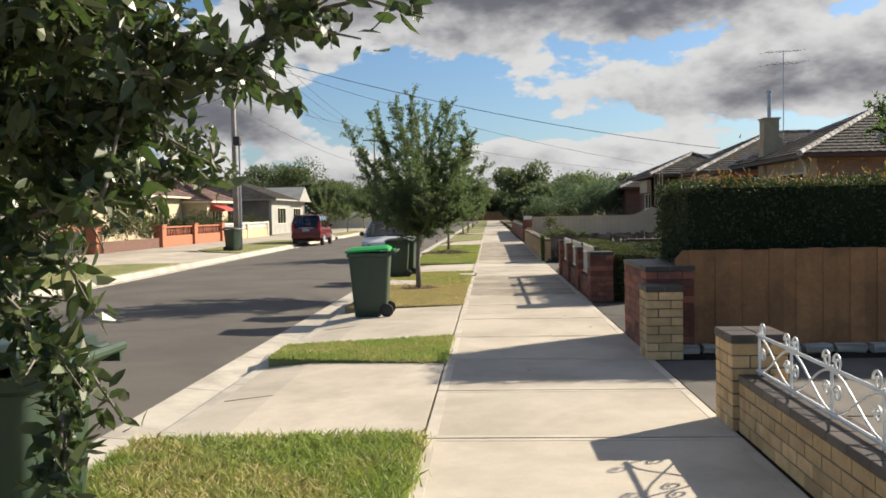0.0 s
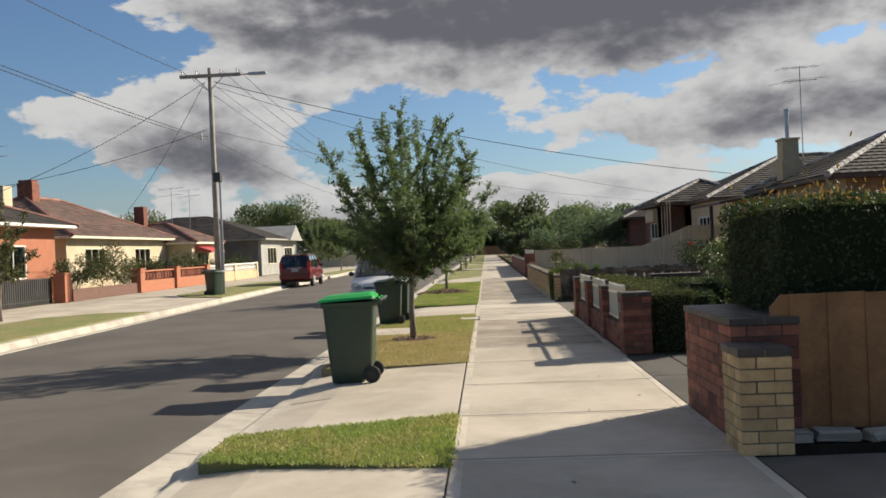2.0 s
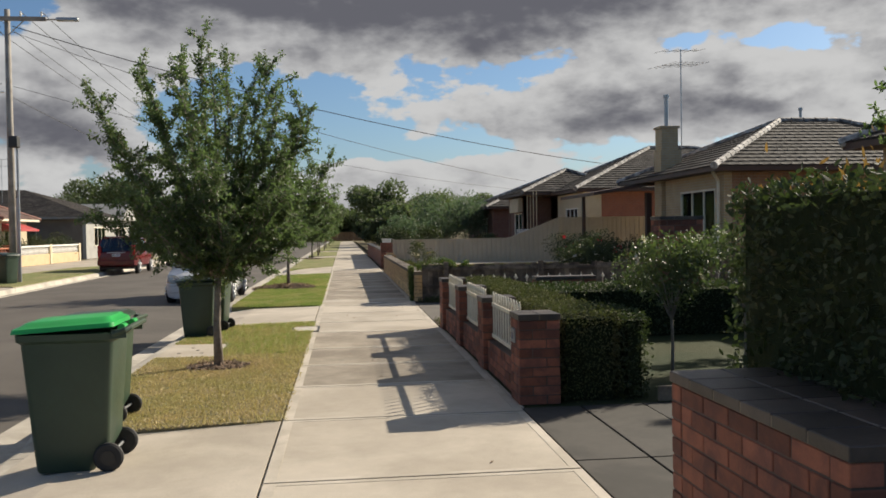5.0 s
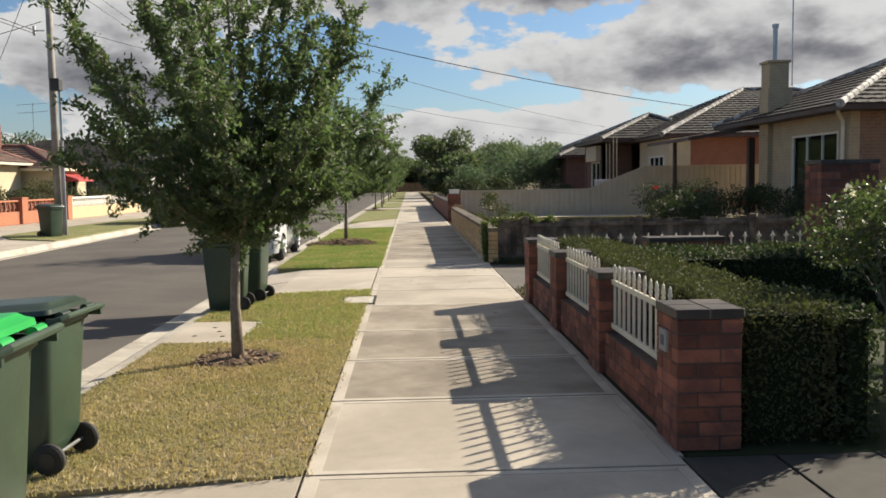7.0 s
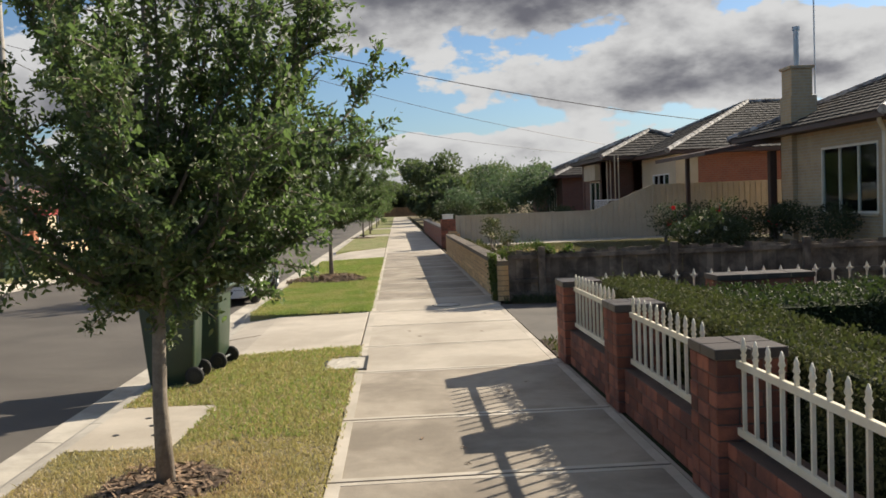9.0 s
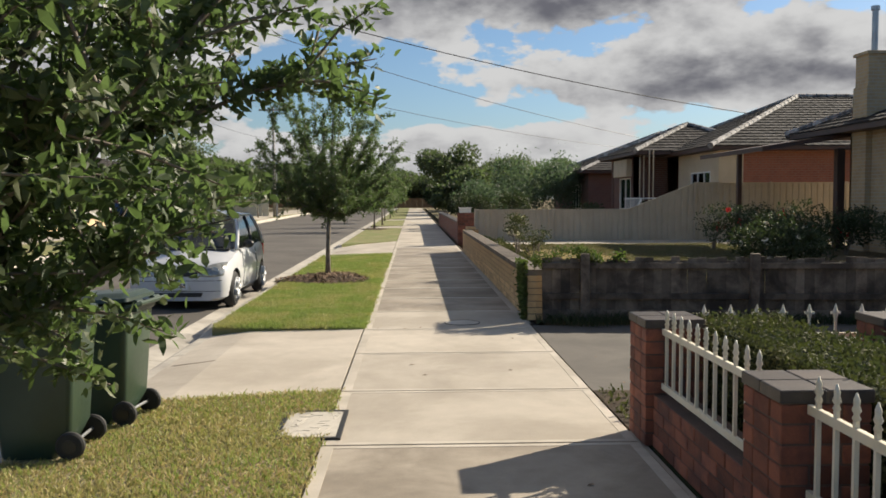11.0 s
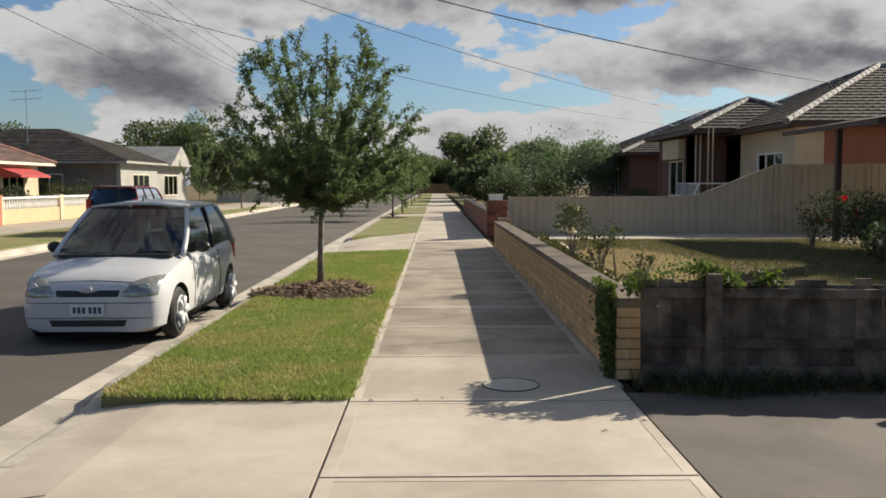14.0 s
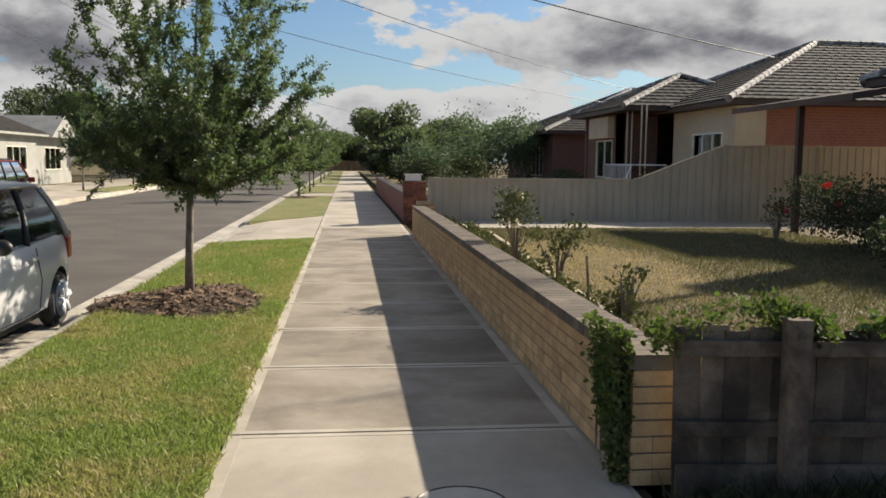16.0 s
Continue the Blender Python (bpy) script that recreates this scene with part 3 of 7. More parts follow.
def brick_block(parent, x0, x1, y0, y1, z0, courses, material, mortar, course=0.086, keep=300, jitter=0.002, rng=random.Random(5)):
    """A block of brickwork with its mortar core and its bricks as pieces."""
    bm = bmesh.new()
    e = 0.006
    box(bm, (x0 + e, y0 + e, z0), (x1 - e, y1 - e, z0 + courses * course - 0.004))
    part("mortar", bm, mortar, parent)
    used = 0
    rest = bmesh.new()
    for c in range(courses):
        z = z0 + c * course + 0.004
        for cx, cy, lx, ly in course_run(x0, x1, y0, y1, z, c % 2):
            if used < keep:
                m = pose(cx + rng.uniform(-jitter, jitter), cy, z, 0, 0, rng.uniform(-0.4, 0.4))
                put("brick", brick_mesh(lx, ly, course - 0.011, material), parent, m)
                used += 1
            else:
                box(rest, (cx - lx / 2, cy - ly / 2, z), (cx + lx / 2, cy + ly / 2, z + course - 0.011))
    if len(rest.verts):
        tagged(part("brickwork", rest, material, parent), kind="stuff")
    else:
        rest.free()
    return z0 + courses * course


def cap_bricks(parent, x0, x1, y0, y1, z, h=0.05, nx=2, ny=2, over=0.012, material=None):
    bm = bmesh.new()
    box(bm, (x0 - over + 0.006, y0 - over + 0.006, z), (x1 + over - 0.006, y1 + over - 0.006, z + h - 0.008))
    part("mortar", bm, MORTAR, parent)
    wx, wy = (x1 - x0 + 2 * over) / nx, (y1 - y0 + 2 * over) / ny
    for i in range(nx):
        for j in range(ny):
            put("cap_brick", brick_mesh(wx - 0.008, wy - 0.008, h - 0.002, material or CAP), parent, pose(x0 - over + (i + 0.5) * wx, y0 - over + (j + 0.5) * wy, z + 0.002))


# low cream wall with a white wrought-iron panel, first garden
def iron_fence_wall():
    w = thing("garden_wall", (0, 0, 0), 0, "low cream brick garden wall with brown capping and end pier", "wall")
    brick_block(w, 1.80, 2.02, -9.0, 1.98, 0, 4, CREAM_BRICK, MORTAR, keep=220)
    cap_bricks(w, 1.80, 2.02, -9.0, 1.96, 0.345, 0.05, 1, 44)
    p = thing("garden_wall_pier", (0, 0, 0), 0, "cream brick end pier with a dark brick cap", "pier", "brick piers")
    brick_block(p, 1.76, 2.13, 2.0, 2.42, 0, 7, CREAM_BRICK, MORTAR)
    cap_bricks(p, 1.76, 2.13, 2.0, 2.42, 0.602, 0.055, 2, 2)
    f = thing("iron_fence_panel", (0, 0, 0), 0, "white wrought-iron fence panel with scrolls on a garden wall", "fence")
    x = 1.92
    for z in (0.42, 0.66):
        bm = bmesh.new()
        tube(bm, [(x, -2.2, z), (x, 1.97, z)], 0.012, 6)
        part("rail", bm, WHITE, f)
    y = 1.93
    i = 0
    while y > -2.2:
        bm = bmesh.new()
        tube(bm, [(x, y, 0.39), (x, y, 0.68)], 0.009, 6)
        part("upright", bm, WHITE, f)
        if y - 0.6 > -2.2:
            for s in (1, -1):
                pts = []
                for k in range(17):
                    t = k / 16
                    zz = 0.54 + s * 0.11 * math.cos(math.pi * t)
                    pts.append((x, y - 0.6 * t, zz))
                bm = bmesh.new()
                tube(bm, pts, 0.007, 6)
                part("crossing_bar", bm, WHITE, f)
            for s in (0.07, 0.53):
                pts = []
                for k in range(22):
                    t = k / 21 * 2.6 * math.pi
                    r = 0.052 * (1 - k / 30)
                    pts.append((x, y - s + r * math.cos(t), 0.70 + r * math.sin(t)))
                bm = bmesh.new()
                tube(bm, pts, 0.007, 6)
                part("scroll", bm, WHITE, f)
                pts = [(q[0], q[1], 0.54 + (q[2] - 0.70) * 0.9) for q in pts]
                bm = bmesh.new()
                tube(bm, pts, 0.007, 6)
                part("scroll", bm, WHITE, f)
        y -= 0.6
        i += 1


iron_fence_wall()


# cream pier, red brick wall and paling fence by the next drive
def fence_corner():
    p = thing("cream_pier", (0, 0, 0), 0, "short cream brick pier with a dark brick cap", "pier", "brick piers")
    z = brick_block(p, 1.70, 2.06, 4.80, 5.22, 0, 8, CREAM_BRICK, MORTAR)
    cap_bricks(p, 1.70, 2.06, 4.80, 5.22, z, 0.055, 2, 2)
    w = thing("red_pier_wall", (0, 0, 0), 0, "solid red brick end wall with a brick-on-edge cap", "wall")
    z = brick_block(w, 1.78, 2.28, 5.26, 6.72, 0, 10, RED_BRICK, MORTAR_RED)
    cap_bricks(w, 1.78, 2.28, 5.26, 6.72, z, 0.05, 2, 6)
    f = thing("paling_fence", (0, 0, 0), 0, "close-boarded brown stained timber fence with clipped top corner", "fence")
    x = 2.095
    rng = random.Random(3)
    i = 0
    while x < 9.0:
        wd = 0.148
        bm = bmesh.new()
        h = 1.075 + rng.uniform(-0.006, 0.006)
        if i == 0:
            out = [(x, 0.06), (x + wd, 0.06), (x + wd, h), (x + 0.08, h), (x, h - 0.09)]
        else:
            out = [(x, 0.06), (x + wd, 0.06), (x + wd, h), (x, h)]
        y = 5.30 + (0.0 if i % 2 else 0.012)
        a = [bm.verts.new((q, y, r)) for q, r in out]
        b = [bm.verts.new((q, y + 0.018, r)) for q, r in out]
        n = len(out)
        bm.faces.new(a)
        bm.faces.new(b[::-1])
        for k in range(n):
            bm.faces.new((a[k], b[k], b[(k + 1) % n], a[(k + 1) % n]))
        bmesh.ops.recalc_face_normals(bm, faces=bm.faces)
        part("paling", bm, TIMBER, f)
        x += 0.139
        i += 1
    for z in (0.25, 0.85):
        bm = bmesh.new()
        box(bm, (2.2, 5.335, z), (9.0, 5.38, z + 0.07))
        part("rail", bm, TIMBER, f)
    # rough edging stones at the fence's foot
    rng = random.Random(9)
    for k in range(14):
        x = 2.15 + 0.34 * k
        bm = bmesh.new()
        box(bm, (-0.15, -0.07, 0), (0.15, 0.07, 0.085), 0.02)
        for v in bm.verts:
            v.co += Vector((rng.uniform(-1, 1), rng.uniform(-1, 1), rng.uniform(-0.6, 0.6))) * 0.014
            v.co.z = max(v.co.z, 0)
        ob = part("edging_stone", bm, KERB, None)
        ob.matrix_basis = pose(x, 5.16 + rng.uniform(-0.03, 0.03), 0.004, 0, 0, rng.uniform(-14, 14))
        tagged(ob, "rough pale edging stone lying at the fence's foot", "stone", "edging stones")


fence_corner()
PIERS = [10.38, 12.41, 14.44, 16.47]


# red brick wall with four piers and white picket panels
def picket_panel(x, y0, y1, name="picket_panel"):
    f = thing(name, (0, 0, 0), 0, "cream-white steel picket panel with spear finials between piers", "fence", "picket panels")
    for z in (0.40, 0.755):
        bm = bmesh.new()
        box(bm, (x - 0.012, y0, z - 0.02), (x + 0.012, y1, z + 0.02), 0.003)
        part("rail", bm, CREAM_PAINT, f)
    n = 11
    bm = bmesh.new()
    box(bm, (-0.009, -0.009, 0.385), (0.009, 0.009, 0.80))
    up = finish(bm, "picket", CREAM_PAINT)
    bm = bmesh.new()
    tube(bm, [(0, 0, 0.795), (0, 0, 0.81), (0, 0, 0.825), (0, 0, 0.84), (0, 0, 0.86), (0, 0, 0.875), (0, 0, 0.905)], [0.008, 0.017, 0.009, 0.018, 0.011, 0.013, 0.003], 8)
    tip = finish(bm, "finial", CREAM_PAINT, True)
    for k in range(n):
        m = pose(x, y0 + (k + 0.5) * (y1 - y0) / n, 0)
        q = put("picket", up, f, m)
        put("finial", tip, q)


def pier_wall():
    for k, y in enumerate(PIERS):
        p = thing("brick_pier", (0, 0, 0), 0, "red brick pier with a flat dark tile cap", "pier", "red brick piers")
        z = brick_block(p, 1.79, 2.17, y, y + 0.40, 0, 9, RED_BRICK, MORTAR_RED)
        cap_bricks(p, 1.79, 2.17, y, y + 0.40, z, 0.055, 2, 2)
        if k == 0:
            bm = bmesh.new()
            box(bm, (1.772, y + 0.16, 0.55), (1.79, y + 0.30, 0.68), 0.003)
            n = part("number_tile", bm, GREY_WALL, p, "small blank grey tile")
            bm = bmesh.new()
            box(bm, (1.769, y + 0.20, 0.585), (1.7725, y + 0.26, 0.645))
            part("bar", bm, BAR, n)
    for a, b in zip(PIERS, PIERS[1:]):
        w = thing("brick_plinth", (0, 0, 0), 0, "low red brick plinth wall joining two piers", "wall", "plinth walls")
        brick_block(w, 1.84, 2.08, a + 0.405, b - 0.005, 0, 4, RED_BRICK, MORTAR_RED)
        picket_panel(1.90, a + 0.42, b - 0.02)


pier_wall()


# spiked fence across the far side of the pier garden, letter-box slab and brick pier
def garden_back():
    f = thing("spiked_fence", (0, 0, 0), 0, "low white steel fence with cross-shaped spear tips above the hedge", "fence")
    bm = bmesh.new()
    box(bm, (2.3, 16.98, 0.62), (8.0, 17.0, 0.65))
    part("rail", bm, CREAM_PAINT, f)
    x = 2.35
    bm = bmesh.new()
    box(bm, (-0.008, -0.008, 0.0), (0.008, 0.008, 0.78))
    box(bm, (-0.035, -0.006, 0.785), (0.035, 0.006, 0.803))
    tube(bm, [(0, 0, 0.76), (0, 0, 0.80), (0, 0, 0.86)], [0.014, 0.02, 0.002], 6)
    me = finish(bm, "spear", CREAM_PAINT)
    while x < 8:
        put("spear", me, f, pose(x, 16.99, 0))
        x += 0.19
    p = thing("tall_brick_pier", (0, 0, 0), 0, "tall red brick pier among the garden hedges", "pier")
    brick_block(p, 4.98, 5.66, 15.2, 15.6, 0, 20, RED_BRICK, MORTAR_RED)
    cap_bricks(p, 4.98, 5.66, 15.2, 15.6, 1.72, 0.05, 3, 2)
    p = thing("letterbox_wall", (0, 0, 0), 0, "low red brick letterbox wall with a flat dark slab top", "letterbox")
    brick_block(p, 3.35, 4.35, 16.45, 16.8, 0, 9, RED_BRICK, MORTAR_RED)
    cap_bricks(p, 3.35, 4.35, 16.45, 16.8, 0.775, 0.05, 4, 1)


garden_back()


def garden_edging():
    e = thing("garden_edging", (0, 0, 0), 0, "dark timber edging board between driveway and shaded lawn", "edging")
    for k in range(4):
        bm = bmesh.new()
        box(bm, (3.1 + 1.8 * k, 10.36, -0.01), (4.89 + 1.8 * k, 10.40, 0.13), 0.004)
        part("board", bm, GREY_TIMBER, e)


garden_edging()

# private drives and yards on the near side
sheet("drive_first", [(PX1 + 0.012, 2.44), (14, 2.44), (14, 5.1), (PX1 + 0.012, 4.78)], -0.004, CONCRETE_OLD, "grey worn concrete private driveway", "driveway")
sheet("yard_first", [(PX1 + 0.2, -30), (30, -30), (30, 2.43), (PX1 + 0.2, 2.43)], -0.01, CONCRETE_OLD, "paved grey front yard behind the garden wall", "yard")
sheet("yard_hedge", [(2.0, 5.12), (30, 5.12), (30, 6.7), (2.0, 6.7)], -0.008, SOIL, "dark garden soil under the tall hedge", "garden bed")
# drive and apron carry their shade in the surface colour
sheet("drive_second", [(2.92, 6.72), (14, 6.72), (14, 10.30), (2.92, 10.30)], -0.004, DRIVE_SHADE, "grey concrete private driveway with its shade put into the colour", "driveway")
apron = thing("drive_apron", label="worn grey concrete apron slabs between footpath and driveway, coloured for shade", category="driveway", kind="structure")
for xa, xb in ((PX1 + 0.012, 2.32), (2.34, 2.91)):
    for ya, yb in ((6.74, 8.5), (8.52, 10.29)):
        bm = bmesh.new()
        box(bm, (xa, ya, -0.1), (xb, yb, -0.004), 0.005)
        part("slab", bm, APRON_SHADE, apron)
bm = bmesh.new()
box(bm, (PX1 + 0.012, 6.73, -0.12), (2.915, 10.295, -0.03))
part("joint_bed", bm, SOIL, apron)
sheet("yard_pier_garden", [(PX1 + 0.05, 10.31), (20, 10.31), (20, 17.6), (PX1 + 0.05, 17.6)], -0.008, SHADE_TURF, "front lawn behind the brick piers, coloured dark for its shade", "lawn")
sheet("drive_third", [(PX1 + 0.012, 18.1), (20, 18.1), (20, 21.8), (PX1 + 0.012, 21.8)], -0.004, CONCRETE_OLD, "smooth grey concrete private driveway", "driveway")
sheet("verge_bed", [(PX1 + 0.012, 16.9), (20, 17.6), (20, 18.09), (PX1 + 0.012, 18.09)], 0.0, SOIL, "weedy strip of soil beside the driveway", "garden bed")
YARD = 0.30
sheet("yard_lawn", [(2.04, 22.3), (30, 22.3), (30, 35.2), (2.04, 35.2)], YARD, LAWN, "raised dry front lawn behind the cream wall", "lawn", 0.5)
sheet("yard_drive", [(2.04, 35.2), (30, 35.2), (30, 37.35), (2.04, 37.35)], YARD + 0.01, CONCRETE, "pale concrete drive along the beige fence", "driveway", 0.5)
sheet("yard_far", [(2.3, 37.4), (60, 37.4), (60, 150), (2.3, 150)], 0.0, LAWN, "far front lawns along the street", "lawn", 0.3)
sheet("yard_side", [(20, 5.2), (60, 5.2), (60, 37.3), (30.01, 37.3), (30.01, 22.3), (20, 22.3)], -0.02, LAWN, "plain lawn behind the houses", "lawn", 0.2)


# cream brick retaining wall along the lawn
def cream_wall():
    w = thing("cream_retaining_wall", (0, 0, 0), 0, "long low cream brick wall with a dark rowlock capping", "wall")
    brick_block(w, 1.80, 2.02, 22.22, 36.55, 0, 7, CREAM_BRICK, MORTAR, keep=300)
    bm = bmesh.new()
    n = 120
    for k in range(n):
        a = 22.22 + (36.55 - 22.22) * k / n
        box(bm, (1.775, a + 0.004, 0.602), (2.045, a + (36.55 - 22.22) / n - 0.004, 0.675))
    tagged(part("capping", bm, mat("capping_brick", (0.150, 0.118, 0.086), (0.085, 0.068, 0.052), 0.8, coarse=4, isle=0.18), w), kind="stuff")
    bm = bmesh.new()
    box(bm, (1.80, 22.22, 0.60), (2.02, 36.55, 0.668))
    part("mortar", bm, MORTAR, w)
    p = thing("wall_end_pier", (0, 0, 0), 0, "short cream brick end pier, stepped at the top", "pier")
    brick_block(p, 1.80, 2.25, 36.57, 36.95, 0, 8, CREAM_BRICK, MORTAR)
    brick_block(p, 1.88, 2.17, 36.62, 36.9, 0.688, 1, CREAM_BRICK, MORTAR)


cream_wall()


# weathered paling fence with posts
def old_fence():
    f = thing("weathered_fence", (0, 0, 0), 0, "low weathered grey timber paling fence with square posts", "fence")
    x0, y0 = 1.98, 22.12
    ang = -5.0
    L = 14.0
    base = pose(x0, y0, 0, 0, 0, ang)
    rng = random.Random(12)
    x = 0.0
    while x < L:
        bm = bmesh.new()
        w = rng.uniform(0.115, 0.15)
        h = 0.83 + rng.uniform(-0.045, 0.03)
        box(bm, (0, 0, 0.05), (w, 0.016, h))
        o = part("paling", bm, GREY_TIMBER, f)
        o.matrix_basis = base @ pose(x, rng.uniform(0, 0.016), 0, rng.uniform(-0.8, 0.8), rng.uniform(-0.7, 0.7), 0)
        x += w - rng.uniform(-0.002, 0.014)
    for z in (0.30, 0.70):
        bm = bmesh.new()
        box(bm, (0, -0.045, z), (L, -0.002, z + 0.075), 0.004)
        part("rail", bm, GREY_TIMBER, f).matrix_basis = base
    bm = bmesh.new()
    box(bm, (0, -0.055, 0.0), (L, -0.03, 0.16))
    part("plinth_board", bm, GREY_TIMBER, f).matrix_basis = base
    x = 0.55
    while x < L:
        bm = bmesh.new()
        box(bm, (-0.055, -0.10, 0), (0.055, 0.0, 0.90), 0.006)
        part("post", bm, GREY_TIMBER, f).matrix_basis = base @ pose(x, -0.05, 0, 0, rng.uniform(-1, 1), 0)
        x += 2.15


old_fence()


# beige sheet-steel fence
def beige_fence():
    f = thing("steel_sheet_fence", (0, 0, 0), 0, "beige ribbed sheet-steel fence that steps up towards the house", "fence")
    y = 37.2
    lo, hi = 1.27, 2.08

    def top(x):
        t = min(max((x - 6.95) / 2.1, 0), 1)
        return lo + (hi - lo) * t
    x = 2.2
    k = 0
    ends = [2.2, 4.6, 6.95, 9.05, 11.4, 13.8, 16.2]
    for a, b in zip(ends, ends[1:]):
        bm = bmesh.new()
        prof = []
        x = a
        while x < b - 0.01:
            for dx, dy in ((0, 0), (0.05, 0), (0.065, 0.022), (0.115, 0.022), (0.13, 0)):
                if x + dx < b:
                    prof.append((x + dx, y + dy))
            x += 0.196
        prof.append((b, y))
        lows = [bm.verts.new((p, q, YARD)) for p, q in prof]
        ups = [bm.verts.new((p, q, top(p) - 0.02)) for p, q in prof]
        lowb = [bm.verts.new((p, q + 0.004, YARD)) for p, q in prof]
        upb = [bm.verts.new((p, q + 0.004, top(p) - 0.02)) for p, q in prof]
        for i in range(len(prof) - 1):
            bm.faces.new((lows[i], lows[i + 1], ups[i + 1], ups[i]))
            bm.faces.new((lowb[i + 1], lowb[i], upb[i], upb[i + 1]))
        part("sheet", bm, BEIGE, f)
        bm = bmesh.new()
        vs = box(bm, (a, y - 0.02, 0), (b, y + 0.03, 0.045))
        for v in vs:
            v.co.z += top(v.co.x) - 0.035
        part("top_rail", bm, BEIGE, f)
        bm = bmesh.new()
        box(bm, (a - 0.03, y - 0.03, YARD), (a + 0.03, y + 0.035, top(a) + 0.03), 0.005)
        part("post", bm, BEIGE, f)


beige_fence()


# ---- houses ----
def hip_roof(parent, x0, x1, y0, y1, z, pitch, tile, ridge_mat, over=0.55, caps=True, name="roof", gutter=None):
    """A tiled hip roof in stepped courses, with its ridge caps and fascia; the ridge runs along the longer side."""
    x0, x1, y0, y1 = x0 - over, x1 + over, y0 - over, y1 + over
    t = math.tan(radians(pitch))
    wx, wy = x1 - x0, y1 - y0
    r = min(wx, wy) / 2
    if wx >= wy:
        a, b = Vector((x0 + r, (y0 + y1) / 2, z + r * t)), Vector((x1 - r, (y0 + y1) / 2, z + r * t))
    else:
        a, b = Vector(((x0 + x1) / 2, y0 + r, z + r * t)), Vector(((x0 + x1) / 2, y1 - r, z + r * t))
    c = [Vector(q) for q in ((x0, y0, z), (x1, y0, z), (x1, y1, z), (x0, y1, z))]
    if wx >= wy:
        faces = [(c[0], c[1], b, a), (c[1], c[2], b, b), (c[2], c[3], a, b), (c[3], c[0], a, a)]
        hips = [(c[0], a), (c[3], a), (c[1], b), (c[2], b), (a, b)]
    else:
        faces = [(c[0], c[1], a, a), (c[1], c[2], b, a), (c[2], c[3], b, b), (c[3], c[0], a, b)]
        hips = [(c[0], a), (c[1], a), (c[2], b), (c[3], b), (a, b)]
    n = max(6, int(r / math.cos(radians(pitch)) / 0.32))
    roof = None
    for p, q, q2, p2 in faces:
        bm = bmesh.new()
        nrm = (q - p).cross(p2 - p).normalized()
        for k in range(n):
            u, v = k / n, (k + 1.06) / n
            l0, l1 = p.lerp(p2, u), q.lerp(q2, u)
            h0, h1 = p.lerp(p2, min(v, 1)), q.lerp(q2, min(v, 1))
            w = (l1 - l0).length
            m = max(1, int(w / 0.33))
            for j in range(m):
                s0, s1 = j / m, (j + 1) / m - 0.02 / max(w, 0.3)
                lift = nrm * 0.045
                lift2 = nrm * 0.028
                A, B = l0.lerp(l1, s0), l0.lerp(l1, s1)
                C, D = h0.lerp(h1, s1), h0.lerp(h1, s0)
                vs = [bm.verts.new(o) for o in (A + lift, A.lerp(B, 0.5) + lift2, B + lift, C + nrm * 0.008, D + nrm * 0.008, A, B)]
                bm.faces.new((vs[0], vs[1], vs[4]))
                bm.faces.new((vs[1], vs[3], vs[4]))
                bm.faces.new((vs[1], vs[2], vs[3]))
                bm.faces.new((vs[5], vs[6], vs[2], vs[1], vs[0]))
        base = [bm.verts.new(o) for o in ((p, q, q2) if (q2 - p2).length < 0.01 else (p, q, q2, p2))]
        bm.faces.new(base)
        o = part(name, bm, tile, parent)
        tagged(o, kind="stuff")
        roof = roof or o
    if caps:
        bm = bmesh.new()
        tube(bm, [(0, 0, -0.02), (0, 0, 0.37)], [0.115, 0.105], 8)
        me = finish(bm, "ridge_cap", ridge_mat)
        for p, q in hips:
            d = q - p
            if d.length < 0.3:
                continue
            m = int(d.length / 0.38)
            rot = d.to_track_quat("Z", "Y").to_matrix().to_4x4()
            for k in range(m):
                put("ridge_cap", me, roof, Matrix.Translation(p + d * (k / m) + Vector((0, 0, 0.01))) @ rot)
    # soffit and fascia
    bm = bmesh.new()
    box(bm, (x0 + 0.02, y0 + 0.02, z - 0.14), (x1 - 0.02, y1 - 0.02, z - 0.004))
    part("fascia", bm, gutter or BROWN, parent)
    return a, b


